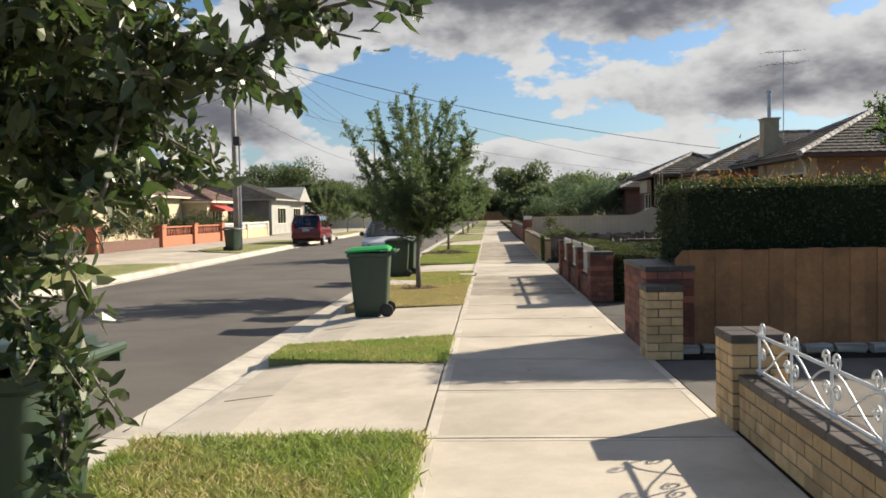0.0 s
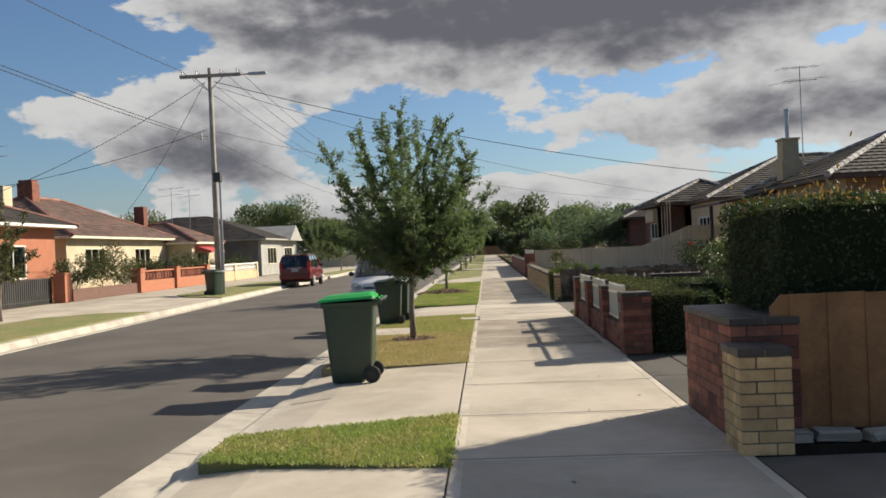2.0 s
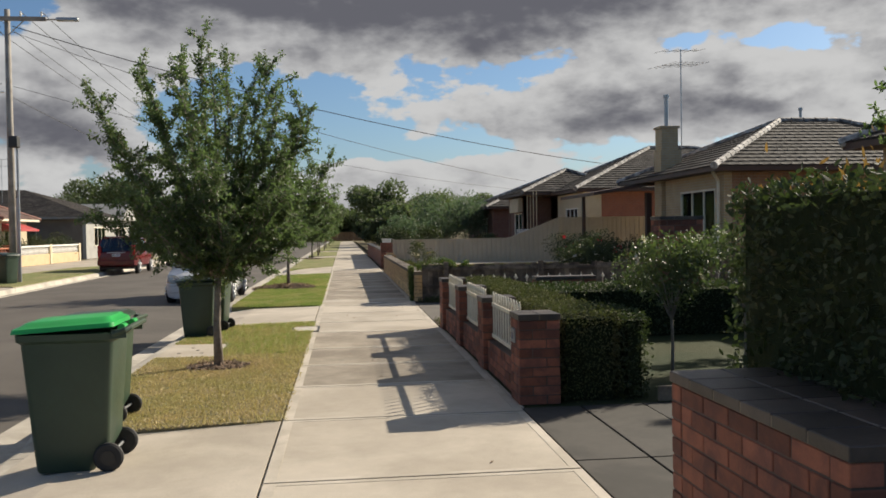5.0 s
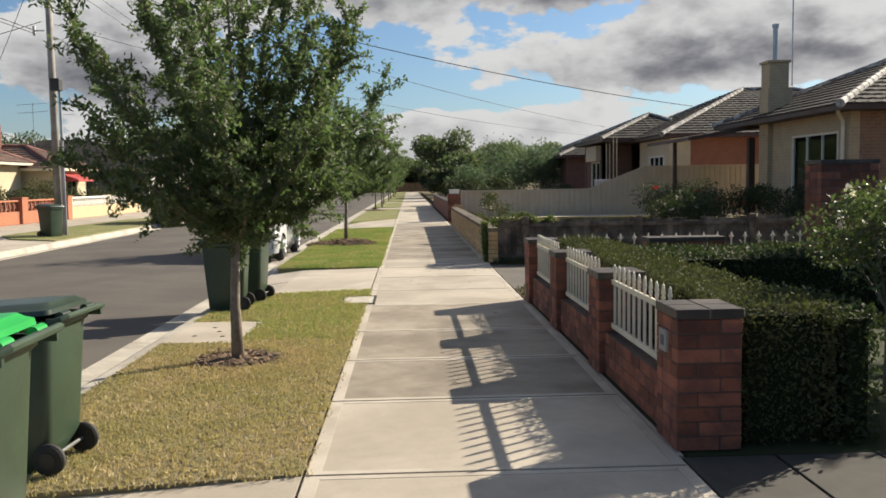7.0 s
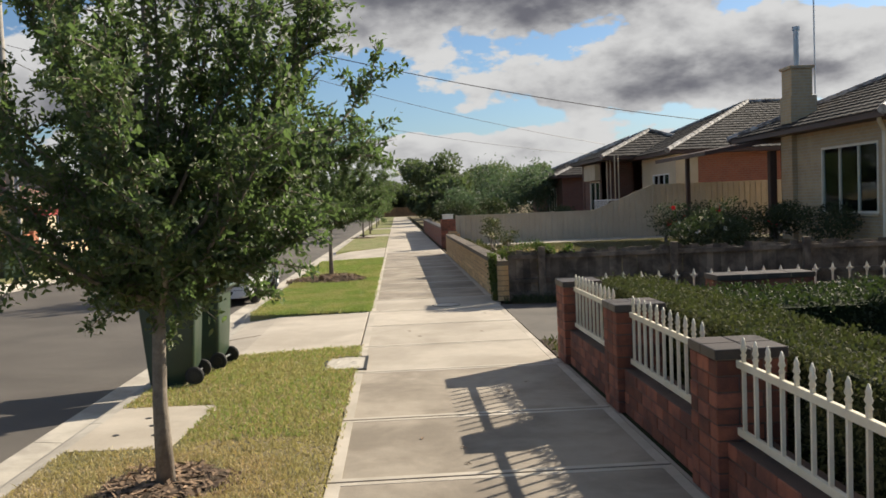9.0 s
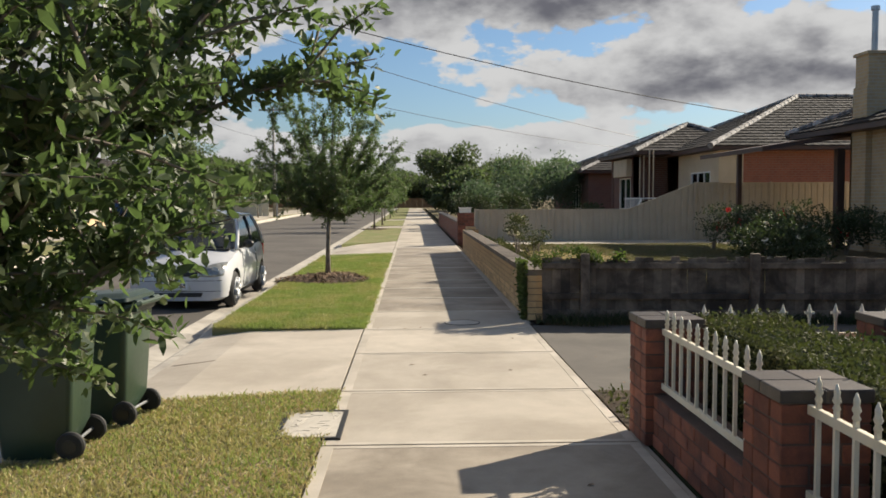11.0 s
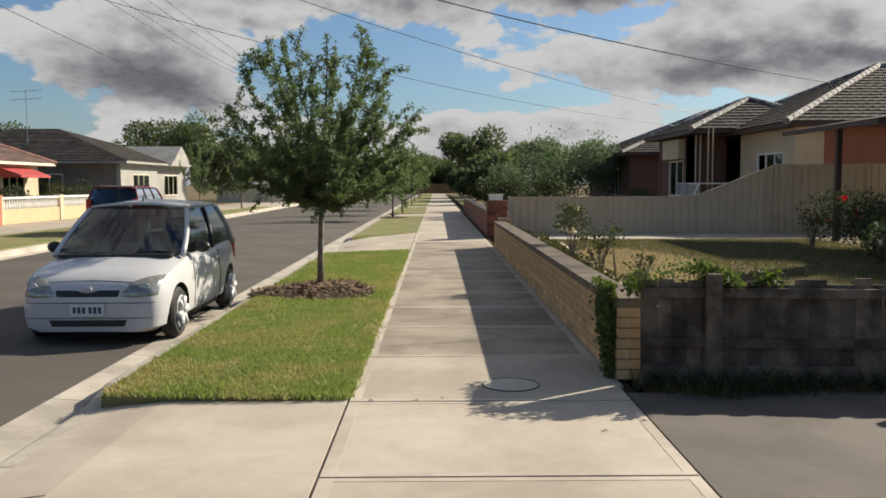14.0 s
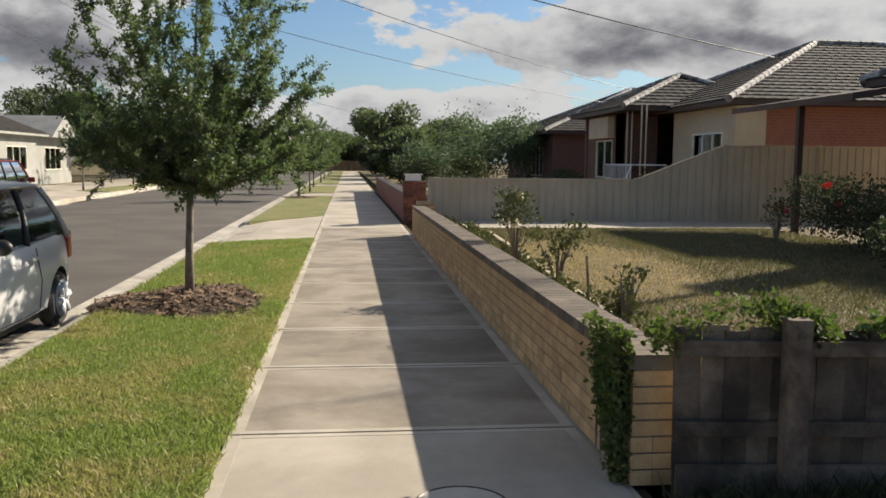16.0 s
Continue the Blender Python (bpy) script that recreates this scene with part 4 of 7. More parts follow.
def wall_run(parent, along, at, s0, s1, z0, z1, thick, openings, material, facing, label=""):
    """A wall along x or y at a fixed place, with real openings (s0, s1, z0, z1, kind); facing: the side of its outer face, -1 or 1."""
    lo, hi = (at, at + thick) if facing < 0 else (at - thick, at)

    def block(bm, a, b, c, d):
        if b - a < 0.005 or d - c < 0.005:
            return
        if along == "x":
            box(bm, (a, lo, c), (b, hi, d))
        else:
            box(bm, (lo, a, c), (hi, b, d))
    bm = bmesh.new()
    s = s0
    for a, b, c, d, _ in sorted(openings):
        block(bm, s, a, z0, z1)
        block(bm, a, b, z0, c)
        block(bm, a, b, d, z1)
        s = b
    block(bm, s, s1, z0, z1)
    bmesh.ops.remove_doubles(bm, verts=bm.verts, dist=0.001)
    wall = part("wall", bm, material, parent, label)
    for a, b, c, d, kind in openings:
        face = at
        sg = 1 if facing < 0 else -1

        def slab(bm, u0, u1, w0, w1, n0, n1):
            q0, q1 = sorted((face + sg * n0, face + sg * n1))
            if along == "x":
                box(bm, (u0, q0, w0), (u1, q1, w1))
            else:
                box(bm, (q0, u0, w0), (q1, u1, w1))
        if kind == "door":
            bm = bmesh.new()
            slab(bm, a, b, c, d, 0.06, 0.10)
            dr = part("door", bm, CREAM_PAINT, parent, "pale front door")
            bm = bmesh.new()
            slab(bm, a + 0.06, a + 0.14, c + 0.95, c + 1.1, 0.03, 0.06)
            part("handle", bm, STEEL, dr)
            continue
        wn = thing("window", label="aluminium sliding window with pale curtain")
        del wn["label"]
        wn.parent = parent
        f = 0.055
        bm = bmesh.new()
        slab(bm, a, b, c, c + f, -0.01, 0.08)
        slab(bm, a, b, d - f, d, -0.01, 0.08)
        slab(bm, a, a + f, c + f, d - f, -0.01, 0.08)
        slab(bm, b - f, b, c + f, d - f, -0.01, 0.08)
        cuts = [a + f]
        for k in range(1, 3 if b - a < 2.2 else 4):
            mid = a + (b - a) * k / (2 if b - a < 2.2 else 3)
            if mid < b - 0.1:
                slab(bm, mid - 0.02, mid + 0.02, c + f, d - f, 0.0, 0.07)
        part("window_frame", bm, CREAM_PAINT if kind == "pale" else WHITE, wn)
        bm = bmesh.new()
        slab(bm, a + f, b - f, c + f, d - f, 0.035, 0.041)
        g = part("pane", bm, GLASS, wn)
        bm = bmesh.new()
        slab(bm, a - 0.05, b + 0.05, c - 0.07, c - 0.005, -0.05, 0.06)
        part("sill", bm, material, wn)
        bm = bmesh.new()
        half = (a + b) / 2 if kind != "full" else b
        slab(bm, a, a + (b - a) * 0.30, c, d, 0.14, 0.16)
        slab(bm, b - (b - a) * 0.30, b, c, d, 0.14, 0.16)
        part("curtain", bm, CURTAIN, wn)
        bm = bmesh.new()
        slab(bm, a - 0.3, b + 0.3, c - 0.3, d + 0.3, 0.5, 0.52)
        part("room_back", bm, ROOM, wn)
    return wall


def yellow_house():
    h = thing("brick_bungalow", (0, 0, 0), 0, "single-storey cream brick bungalow with a grey tiled hip roof", "house")
    z0, z1 = YARD - 0.3, 3.35
    X, Y0, Y1, X1 = 11.35, 26.7, 34.2, 21.0
    wall_run(h, "y", X, Y0, 32.3, z0, z1, 0.24, [(27.3, 29.95, 1.05, 2.75, "pale")], CREAM_BRICK_WALL, -1)
    wall_run(h, "x", Y0, X + 0.24, X1, z0, z1, 0.24, [], BROWN_BRICK_WALL, -1)
    wall_run(h, "x", 32.3, X, 12.9, z0, z1, 0.24, [], CREAM_BRICK_WALL, 1)
    wall_run(h, "y", 12.6, 32.3, Y1, z0, z1, 0.24, [(32.45, 33.35, YARD + 0.15, 2.45, "door")], CREAM_RENDER, -1)
    wall_run(h, "x", Y1, 12.6, X1, z0, z1, 0.24, [], CREAM_BRICK_WALL, 1)
    wall_run(h, "y", X1, Y0, Y1, z0, z1, 0.24, [], CREAM_BRICK_WALL, 1)
    hip_roof(h, X, X1, Y0, Y1, z1, 23, TILE_GREY, RIDGE_PALE)
    # chimney with a steel flue
    bm = bmesh.new()
    box(bm, (11.2, 31.3, z0), (11.95, 31.95, 4.3), 0.01)
    box(bm, (11.25, 31.35, 4.3), (11.85, 31.95, 5.05), 0.01)
    box(bm, (11.2, 31.3, 5.05), (11.9, 32.0, 5.13), 0.01)
    ch = part("chimney", bm, CREAM_BRICK_WALL, h, "cream brick chimney stack")
    bm = bmesh.new()
    tube(bm, [(11.55, 31.65, 5.1), (11.55, 31.65, 6.15)], 0.075, 10)
    tube(bm, [(11.55, 31.65, 6.15), (11.55, 31.65, 6.25)], 0.105, 10)
    part("flue", bm, STEEL, ch)
    bm = bmesh.new()
    tube(bm, [(X - 0.09, Y0 + 0.2, 0.3), (X - 0.09, Y0 + 0.2, 2.95), (X - 0.35, Y0 - 0.05, 3.15), (X - 0.45, Y0 - 0.2, 3.3)], 0.05, 8)
    part("downpipe", bm, CREAM_PAINT, h)
    # porch and carport roof carried on posts
    for px, py, w in ((9.3, 34.35, 0.06), (11.15, 32.45, 0.10)):
        bm = bmesh.new()
        box(bm, (px - w, py - w, YARD), (px + w, py + w, 2.85), 0.01)
        part("post", bm, BROWN, h, "dark brown porch post")
    bm = bmesh.new()
    v = box(bm, (9.1, 32.3, 2.78), (12.6, 37.0, 2.9))
    for q in v:
        q.co.z += (q.co.x - 9.1) * 0.16
    part("carport_roof", bm, BROWN, h)
    # aerial
    a = thing("tv_aerial", (0, 0, 0), 0, "thin television aerial with cross rods on a roof mast", "aerial", "aerials")
    aerial(a, 12.2, 31.9, 4.4, 7.9)
    return h


def aerial(a, x, y, z0, z1):
    bm = bmesh.new()
    tube(bm, [(x, y, z0), (x, y, z1)], 0.02, 6)
    part("mast", bm, STEEL, a)
    for z, rods, ln in ((z1 - 0.55, 7, 0.75), (z1 - 0.05, 5, 0.4)):
        bm = bmesh.new()
        tube(bm, [(x - 0.8, y - 0.3, z - 0.08), (x + 0.8, y + 0.3, z + 0.08)], 0.013, 5)
        part("boom", bm, STEEL, a)
        for k in range(rods):
            t = -0.8 + 1.6 * k / (rods - 1)
            bm = bmesh.new()
            w = ln * (1 - 0.05 * k)
            tube(bm, [(x + t - 0.35 * w, y + t * 0.37 + w * 0.9, z + t * 0.1), (x + t + 0.35 * w, y + t * 0.37 - w * 0.9, z + t * 0.1)], 0.008, 4)
            part("rod", bm, STEEL, a)


def brick_surface(name, c, c2, mortar):
    """Brickwork far off: courses in colour and relief."""
    m = mat(name, c, c2, 0.85, coarse=3, fine=40, grain=0.2)
    t = m.node_tree
    N = Nodes(t)
    b = t.nodes["Principled BSDF"]
    src = b.inputs["Base Color"].links[0].from_socket
    pos = N.add("ShaderNodeNewGeometry").outputs["Position"]
    sep = N.add("ShaderNodeSeparateXYZ")
    N.put(sep.inputs[0], pos)
    cb = N.add("ShaderNodeCombineXYZ")
    N.put(cb.inputs[0], N.math("ADD", sep.outputs[0], sep.outputs[1]))
    N.put(cb.inputs[1], sep.outputs[2])
    br = N.add("ShaderNodeTexBrick")
    N.put(br.inputs["Vector"], cb.outputs[0])
    br.inputs["Scale"].default_value = 1.0
    br.inputs["Brick Width"].default_value = 0.24
    br.inputs["Row Height"].default_value = 0.086
    br.inputs["Mortar Size"].default_value = 0.010
    N.put(b.inputs["Base Color"], N.mix(br.outputs["Fac"], src, (*mortar, 1)))
    bn = N.add("ShaderNodeBump")
    bn.inputs["Strength"].default_value = 0.5
    bn.inputs["Distance"].default_value = 0.01
    N.put(bn.inputs["Height"], N.math("SUBTRACT", 1.0, br.outputs["Fac"]))
    N.put(b.inputs["Normal"], bn.outputs[0])
    return m


CREAM_BRICK_WALL = brick_surface("cream_brickwork", (0.48, 0.36, 0.205), (0.40, 0.29, 0.165), (0.42, 0.37, 0.28))
ORANGE_BRICK_WALL = brick_surface("orange_brickwork", (0.42, 0.135, 0.062), (0.36, 0.112, 0.055), (0.34, 0.20, 0.13))
# orange brickwork redone darker, with the side wall's shade in its colour
SHADED_BRICK_WALL = brick_surface("shaded_orange_brickwork", (0.31, 0.105, 0.055), (0.25, 0.085, 0.048), (0.27, 0.16, 0.11))
BROWN_BRICK_WALL = brick_surface("brown_brickwork", (0.30, 0.165, 0.095), (0.22, 0.12, 0.072), (0.26, 0.19, 0.14))
DARK_BRICK_WALL = brick_surface("dark_brickwork", (0.155, 0.066, 0.045), (0.115, 0.052, 0.038), (0.16, 0.12, 0.095))
yellow_house()


def hedge_house():
    """Pier garden's assumed house, unseen off to the side, added to shade the drive."""
    h = thing("unseen_bungalow", (0, 0, 0), 0, "unseen cream brick bungalow added to shade the driveway beside it", "house")
    wall_run(h, "y", 10.9, 11.0, 18.6, 0, 3.2, 0.24, [(12.6, 15.0, 1.0, 2.5, "pale")], CREAM_BRICK_WALL, -1)
    wall_run(h, "x", 11.0, 11.14, 20.0, 0, 3.2, 0.24, [], CREAM_BRICK_WALL, -1)
    wall_run(h, "x", 18.6, 11.14, 20.0, 0, 3.2, 0.24, [], CREAM_BRICK_WALL, 1)
    wall_run(h, "y", 20.0, 11.0, 18.6, 0, 3.2, 0.24, [], CREAM_BRICK_WALL, 1)
    hip_roof(h, 10.9, 20.0, 11.0, 18.6, 3.25, 23, TILE_GREY, RIDGE_PALE)


hedge_house()


def porch_house():
    h = thing("red_brick_house", (0, 0, 0), 0, "red and cream brick house with porch and grey tiled roofs", "house")
    z0, z1 = 0.0, 3.45
    # main block
    wall_run(h, "x", 41.45, 12.2, 24.0, z0, z1, 0.24, [], SHADED_BRICK_WALL, -1)
    wall_run(h, "x", 41.45, 11.3, 12.2, z0, z1, 0.24, [], CREAM_RENDER, -1)
    wall_run(h, "y", 11.3, 41.69, 46.1, z0, z1, 0.24, [(42.3, 44.5, 1.2, 2.6, "dark")], CREAM_RENDER, -1)
    wall_run(h, "y", 24.0, 41.45, 51.6, z0, z1, 0.24, [], DARK_BRICK_WALL, 1)
    wall_run(h, "x", 51.6, 9.8, 24.0, z0, z1, 0.24, [], DARK_BRICK_WALL, 1)
    hip_roof(h, 11.35, 24.0, 41.45, 51.6, z1, 23, TILE_GREY, RIDGE_PALE)
    # projecting wing with a deep porch
    wall_run(h, "y", 9.85, 47.6, 51.6, z0, 3.5, 0.24, [(48.2, 50.2, 1.1, 2.5, "pale")], DARK_BRICK_WALL, -1)
    wall_run(h, "x", 47.6, 9.85, 11.3, z0, 3.5, 0.24, [], DARK_BRICK_WALL, -1)
    hip_roof(h, 9.85, 15.0, 46.0, 51.6, 3.52, 23, TILE_GREY, RIDGE_PALE)
    bm = bmesh.new()
    box(bm, (9.3, 44.6, 0), (11.3, 47.6, 0.7), 0.01)
    part("porch_floor", bm, CONCRETE_OLD, h)
    bm = bmesh.new()
    box(bm, (9.6, 48.0, 2.55), (9.84, 50.4, 3.3))
    part("shade_panel", bm, CREAM_RENDER, h, "cream roller shutter box")
    for k in range(2):
        bm = bmesh.new()
        for a in (0, 0.16):
            tube(bm, [(9.7 + a, 46.15, 0.7), (9.7 + a, 46.15, 3.5)], 0.025, 6)
        part("porch_post", bm, CREAM_RENDER, h).location = (0, -1.4 * k, 0)
    rail = thing("porch_railing", (0, 0, 0), 0, "white steel porch railing running down the steps", "railing")
    for (xa, ya, za), (xb, yb, zb) in (((9.4, 44.7, 1.6), (9.4, 47.5, 1.6)), ((9.4, 44.7, 0.8), (9.4, 47.5, 0.8)), ((9.4, 44.7, 1.6), (8.6, 43.2, 0.9)), ((10.5, 44.6, 1.6), (9.7, 43.0, 0.9)), ((9.4, 44.65, 1.6), (10.5, 44.65, 1.6))):
        bm = bmesh.new()
        tube(bm, [(xa, ya, za), (xb, yb, zb)], 0.025, 6)
        part("rail", bm, WHITE, rail)
    for k in range(20):
        bm = bmesh.new()
        tube(bm, [(9.4, 44.75 + 0.14 * k, 0.8), (9.4, 44.75 + 0.14 * k, 1.6)], 0.012, 5)
        part("baluster", bm, WHITE, rail)
    for k in range(3):
        bm = bmesh.new()
        box(bm, (8.9, 43.4 + 0.3 * k, 0), (10.8, 44.6, 0.23 * (k + 1)), 0.005)
        part("step", bm, CONCRETE_OLD, h)
    for px, py in ((17.3, 33.0),):
        bm = bmesh.new()
        v = thing("roof_vent", (px, py, 0), 0, "slim grey vent pipe rising from the roof", "vent pipe", "vent pipes")
        tube(bm, [(0, 0, 4.0), (0, 0, 5.9)], 0.05, 8)
        tube(bm, [(0, 0, 5.9), (0, 0, 6.0)], 0.08, 8)
        part("pipe", bm, STEEL, v)
    # neighbour beyond
    g = thing("dark_brick_house", (0, 0, 0), 0, "dark brick house with a low grey tiled roof", "house")
    wall_run(g, "x", 57.0, 9.8, 24.0, 0, 3.1, 0.24, [], DARK_BRICK_WALL, -1)
    wall_run(g, "y", 9.8, 57.24, 68.0, 0, 3.1, 0.24, [(59.0, 61.5, 1.0, 2.4, "pale")], DARK_BRICK_WALL, -1)
    hip_roof(g, 9.8, 24.0, 57.0, 68.0, 3.1, 22, TILE_GREY, RIDGE_PALE)


porch_house()

# ---- plants ----


def tree(name, at, H, R, base, seed, n_leaf, size, label, material=None, limbs=13, extra=(), group="street trees", category="tree", trunk_r=0.045, slim=0.42, dense=3, east=1.0):
    """A young street tree: trunk, upswept limbs with twigs, and leaves along the twigs."""
    rng = random.Random(seed)
    t = thing(name, at, 0, label, category, group)
    bm = bmesh.new()
    lead = [(0, 0, -0.02), (rng.uniform(-.02, .02), rng.uniform(-.02, .02), base * 0.6), (rng.uniform(-.05, .05), rng.uniform(-.05, .05), base * 1.3)]
    for k in range(1, 5):
        lead.append((lead[-1][0] + rng.uniform(-.07, .07), lead[-1][1] + rng.uniform(-.07, .07), base * 1.3 + (H * 0.94 - base * 1.3) * k / 4))
    rad = [trunk_r * 1.35, trunk_r, trunk_r * 0.85, trunk_r * 0.6, trunk_r * 0.4, trunk_r * 0.22, 0.005]
    tube(bm, lead, rad, 9)
    segs = [(Vector(lead[i]), Vector(lead[i + 1]), 1.0) for i in range(3, 6)]
    trunk = part("trunk", bm, BARK, t, "", True)
    bm = bmesh.new()

    def limb(p, ends, r0):
        pts = [p] + ends
        tube(bm, pts, [r0 * (1 - 0.85 * k / (len(pts) - 1)) for k in range(len(pts))], 6)
        for i, (a, b) in enumerate(zip(pts, pts[1:])):
            if i >= 1:
                segs.append((a, b, 1.0))
            for _ in range(dense + i):
                u = rng.random()
                s = a.lerp(b, u)
                d = (b - a).normalized()
                side = Vector((rng.gauss(0, 1), rng.gauss(0, 1), rng.gauss(0.15, 0.7)))
                w = (d * 0.7 + side.normalized() * 0.85).normalized() * rng.uniform(0.14, 0.34) * (R / 1.2)
                m = s + w * 0.5 + Vector((0, 0, 0.03))
                e = s + w + Vector((0, 0, rng.uniform(-0.06, 0.05)))
                tube(bm, [s, m, e], [0.006, 0.0045, 0.002], 4, False)
                segs.append((s, m, 0.8))
                segs.append((m, e, 1.3))
    for i in range(limbs):
        u = i / (limbs - 1)
        z0 = base * 1.05 + (H * 0.42 - base) * (u ** 1.1)
        a = i * 2.399 + rng.uniform(-0.4, 0.4)
        reach = R * (0.84 + 0.20 * math.sin(math.pi * u)) * (1 - 0.42 * u ** 3) * rng.uniform(0.8, 1.12)
        if math.cos(a) > 0:
            reach *= 1 - (1 - east) * math.cos(a) ** 0.5
        rise = max(0.06, H * (0.30 + 0.66 * u ** 0.85) * rng.uniform(0.92, 1.04) - z0)
        k = min(int((z0 / H) * 6), 5)
        p = Vector(lead[2]).lerp(Vector(lead[-1]), max(0.0, (z0 - lead[2][2]) / (H - lead[2][2])))
        d = Vector((math.cos(a), math.sin(a), 0))
        top = min(p.z + rise, H * rng.uniform(0.92, 1.0))
        ends = [p + d * reach * q + Vector((rng.uniform(-.05, .05), rng.uniform(-.05, .05), (top - p.z) * q ** 1.35)) for q in (0.33, 0.68, 1.0)]
        limb(p, ends, trunk_r * (0.55 - 0.3 * u))
    for tip, mid in extra:
        limb(Vector(lead[3]), [Vector(lead[3]).lerp(Vector(mid), 0.5), Vector(mid), Vector(mid).lerp(Vector(tip), 0.5), Vector(tip)], trunk_r * 0.4)
    tagged(part("branching", bm, BARK, trunk, "", True), kind="stuff")
    A = np.array([tuple(s[0]) for s in segs])
    B = np.array([tuple(s[1]) for s in segs])
    L = np.linalg.norm(B - A, axis=1) * np.array([s[2] for s in segs])

    def place(n, g):
        k = g.choice(len(A), n, p=L / L.sum())
        u = g.random((n, 1))
        return A[k] * (1 - u) + B[k] * u + g.normal(0, 0.022, (n, 3))
    leaves("crown", t, material or LEAF, n_leaf, place, size, seed, slim, 0.1)
    return t


def mulch(at, rx, ry, n, seed, z=0.03):
    rng = np.random.default_rng(seed)
    t = thing("bark_mulch", at, 0, "low mound of brown bark mulch round a tree's foot", "mulch", "mulch rings")
    rr = np.sqrt(rng.random(n))
    a = rng.uniform(0, 6.283, n)
    wob = 1 + 0.16 * np.sin(3 * a + seed) + 0.1 * np.sin(7 * a)
    x, y = rr * rx * np.cos(a) * wob, rr * ry * np.sin(a) * wob
    zz = z * 2.2 * (1 - rr ** 2) + 0.016
    d = rng.normal(size=(n, 3)) * [1, 1, 0.25]
    d /= np.linalg.norm(d, axis=1)[:, None]
    s = np.cross(d, [0, 0, 1.0]) + rng.normal(0, 0.2, (n, 3))
    s /= np.linalg.norm(s, axis=1)[:, None]
    p = np.stack([x, y, zz], 1)
    ln = rng.uniform(0.02, 0.06, n)[:, None]
    w = rng.uniform(0.006, 0.014, n)[:, None]
    v = np.stack([p - d * ln - s * w, p + d * ln - s * w, p + d * ln + s * w, p - d * ln + s * w], 1).reshape(-1, 3)
    tagged(put("mulch_layer", raw("mulch_layer", v.tolist(), np.arange(4 * n).reshape(-1, 4).tolist(), CHIP), t), kind="stuff")
    bm = bmesh.new()
    rings = []
    for k in range(6):
        q = 1 - k / 5
        rings.append([bm.verts.new((rx * q * math.cos(b) * (1 + 0.16 * math.sin(3 * b + seed)), ry * q * math.sin(b) * (1 + 0.16 * math.sin(3 * b + seed)), 0.012 + z * 2 * (1 - q * q))) for b in (6.283 * j / 24 for j in range(24))])
    for r0, r1 in zip(rings, rings[1:]):
        for j in range(24):
            bm.faces.new((r0[j], r0[(j + 1) % 24], r1[(j + 1) % 24], r1[j]))
    part("mound", bm, SOIL, t)


def hedge(name, a, b, material, n, size, seed, label, tips=0, rough=0.05, category="hedge", inset=0.07):
    """A clipped hedge: a dark core and many leaves on its faces, with an uneven outline."""
    t = thing(name, (0, 0, 0), 0, label, category)
    a, b = Vector(a), Vector(b)
    # near-black core: the shade between the leaves painted on a solid block
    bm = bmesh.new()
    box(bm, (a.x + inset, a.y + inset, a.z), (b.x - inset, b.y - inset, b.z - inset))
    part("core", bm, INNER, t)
    lo, hi = np.array(a), np.array(b)
    S = hi - lo

    def place(m, g):
        areas = np.array([S[1] * S[2], S[1] * S[2], S[0] * S[2], S[0] * S[2], S[0] * S[1]])
        k = g.choice(5, m, p=areas / areas.sum())
        p = lo + g.random((m, 3)) * S
        p[k == 0, 0] = lo[0]
        p[k == 1, 0] = hi[0]
        p[k == 2, 1] = lo[1]
        p[k == 3, 1] = hi[1]
        p[k == 4, 2] = hi[2]
        # slow waves in the clipped face
        wave = 0.6 * np.sin(p[:, 0] * 5.1 + p[:, 2] * 3.3) * np.sin(p[:, 1] * 4.3 + 1.3 * p[:, 2]) + 0.5 * np.sin(p[:, 0] * 13 + p[:, 1] * 11 + p[:, 2] * 9)
        c = (lo + hi) / 2
        out = np.zeros((m, 3))
        for i, (ax, sg) in enumerate(((0, -1), (0, 1), (1, -1), (1, 1), (2, 1))):
            out[k == i, ax] = sg
        p = p + out * (wave * rough - 0.03 + g.normal(0, 0.022, m))[:, None]
        p[:, 2] = np.maximum(p[:, 2], lo[2])
        return p
    leaves("foliage", t, material, n, place, size, seed, 0.5, 0.2)
    if tips:
        def top(m, g):
            p = lo + g.random((m, 3)) * S
            keep = np.sin(p[:, 0] * 7.3) + np.sin(p[:, 0] * 17 + p[:, 1] * 5) + g.normal(0, 0.8, m) > 0.0
            p = p[keep]
            p[:, 2] = hi[2] - 0.05 + g.exponential(0.06, len(p))
            return p
        leaves("new_growth", t, TIP, tips, top, size * 1.2, seed + 1, 0.28, 1.8, "rusty new shoots along the top")
    return t


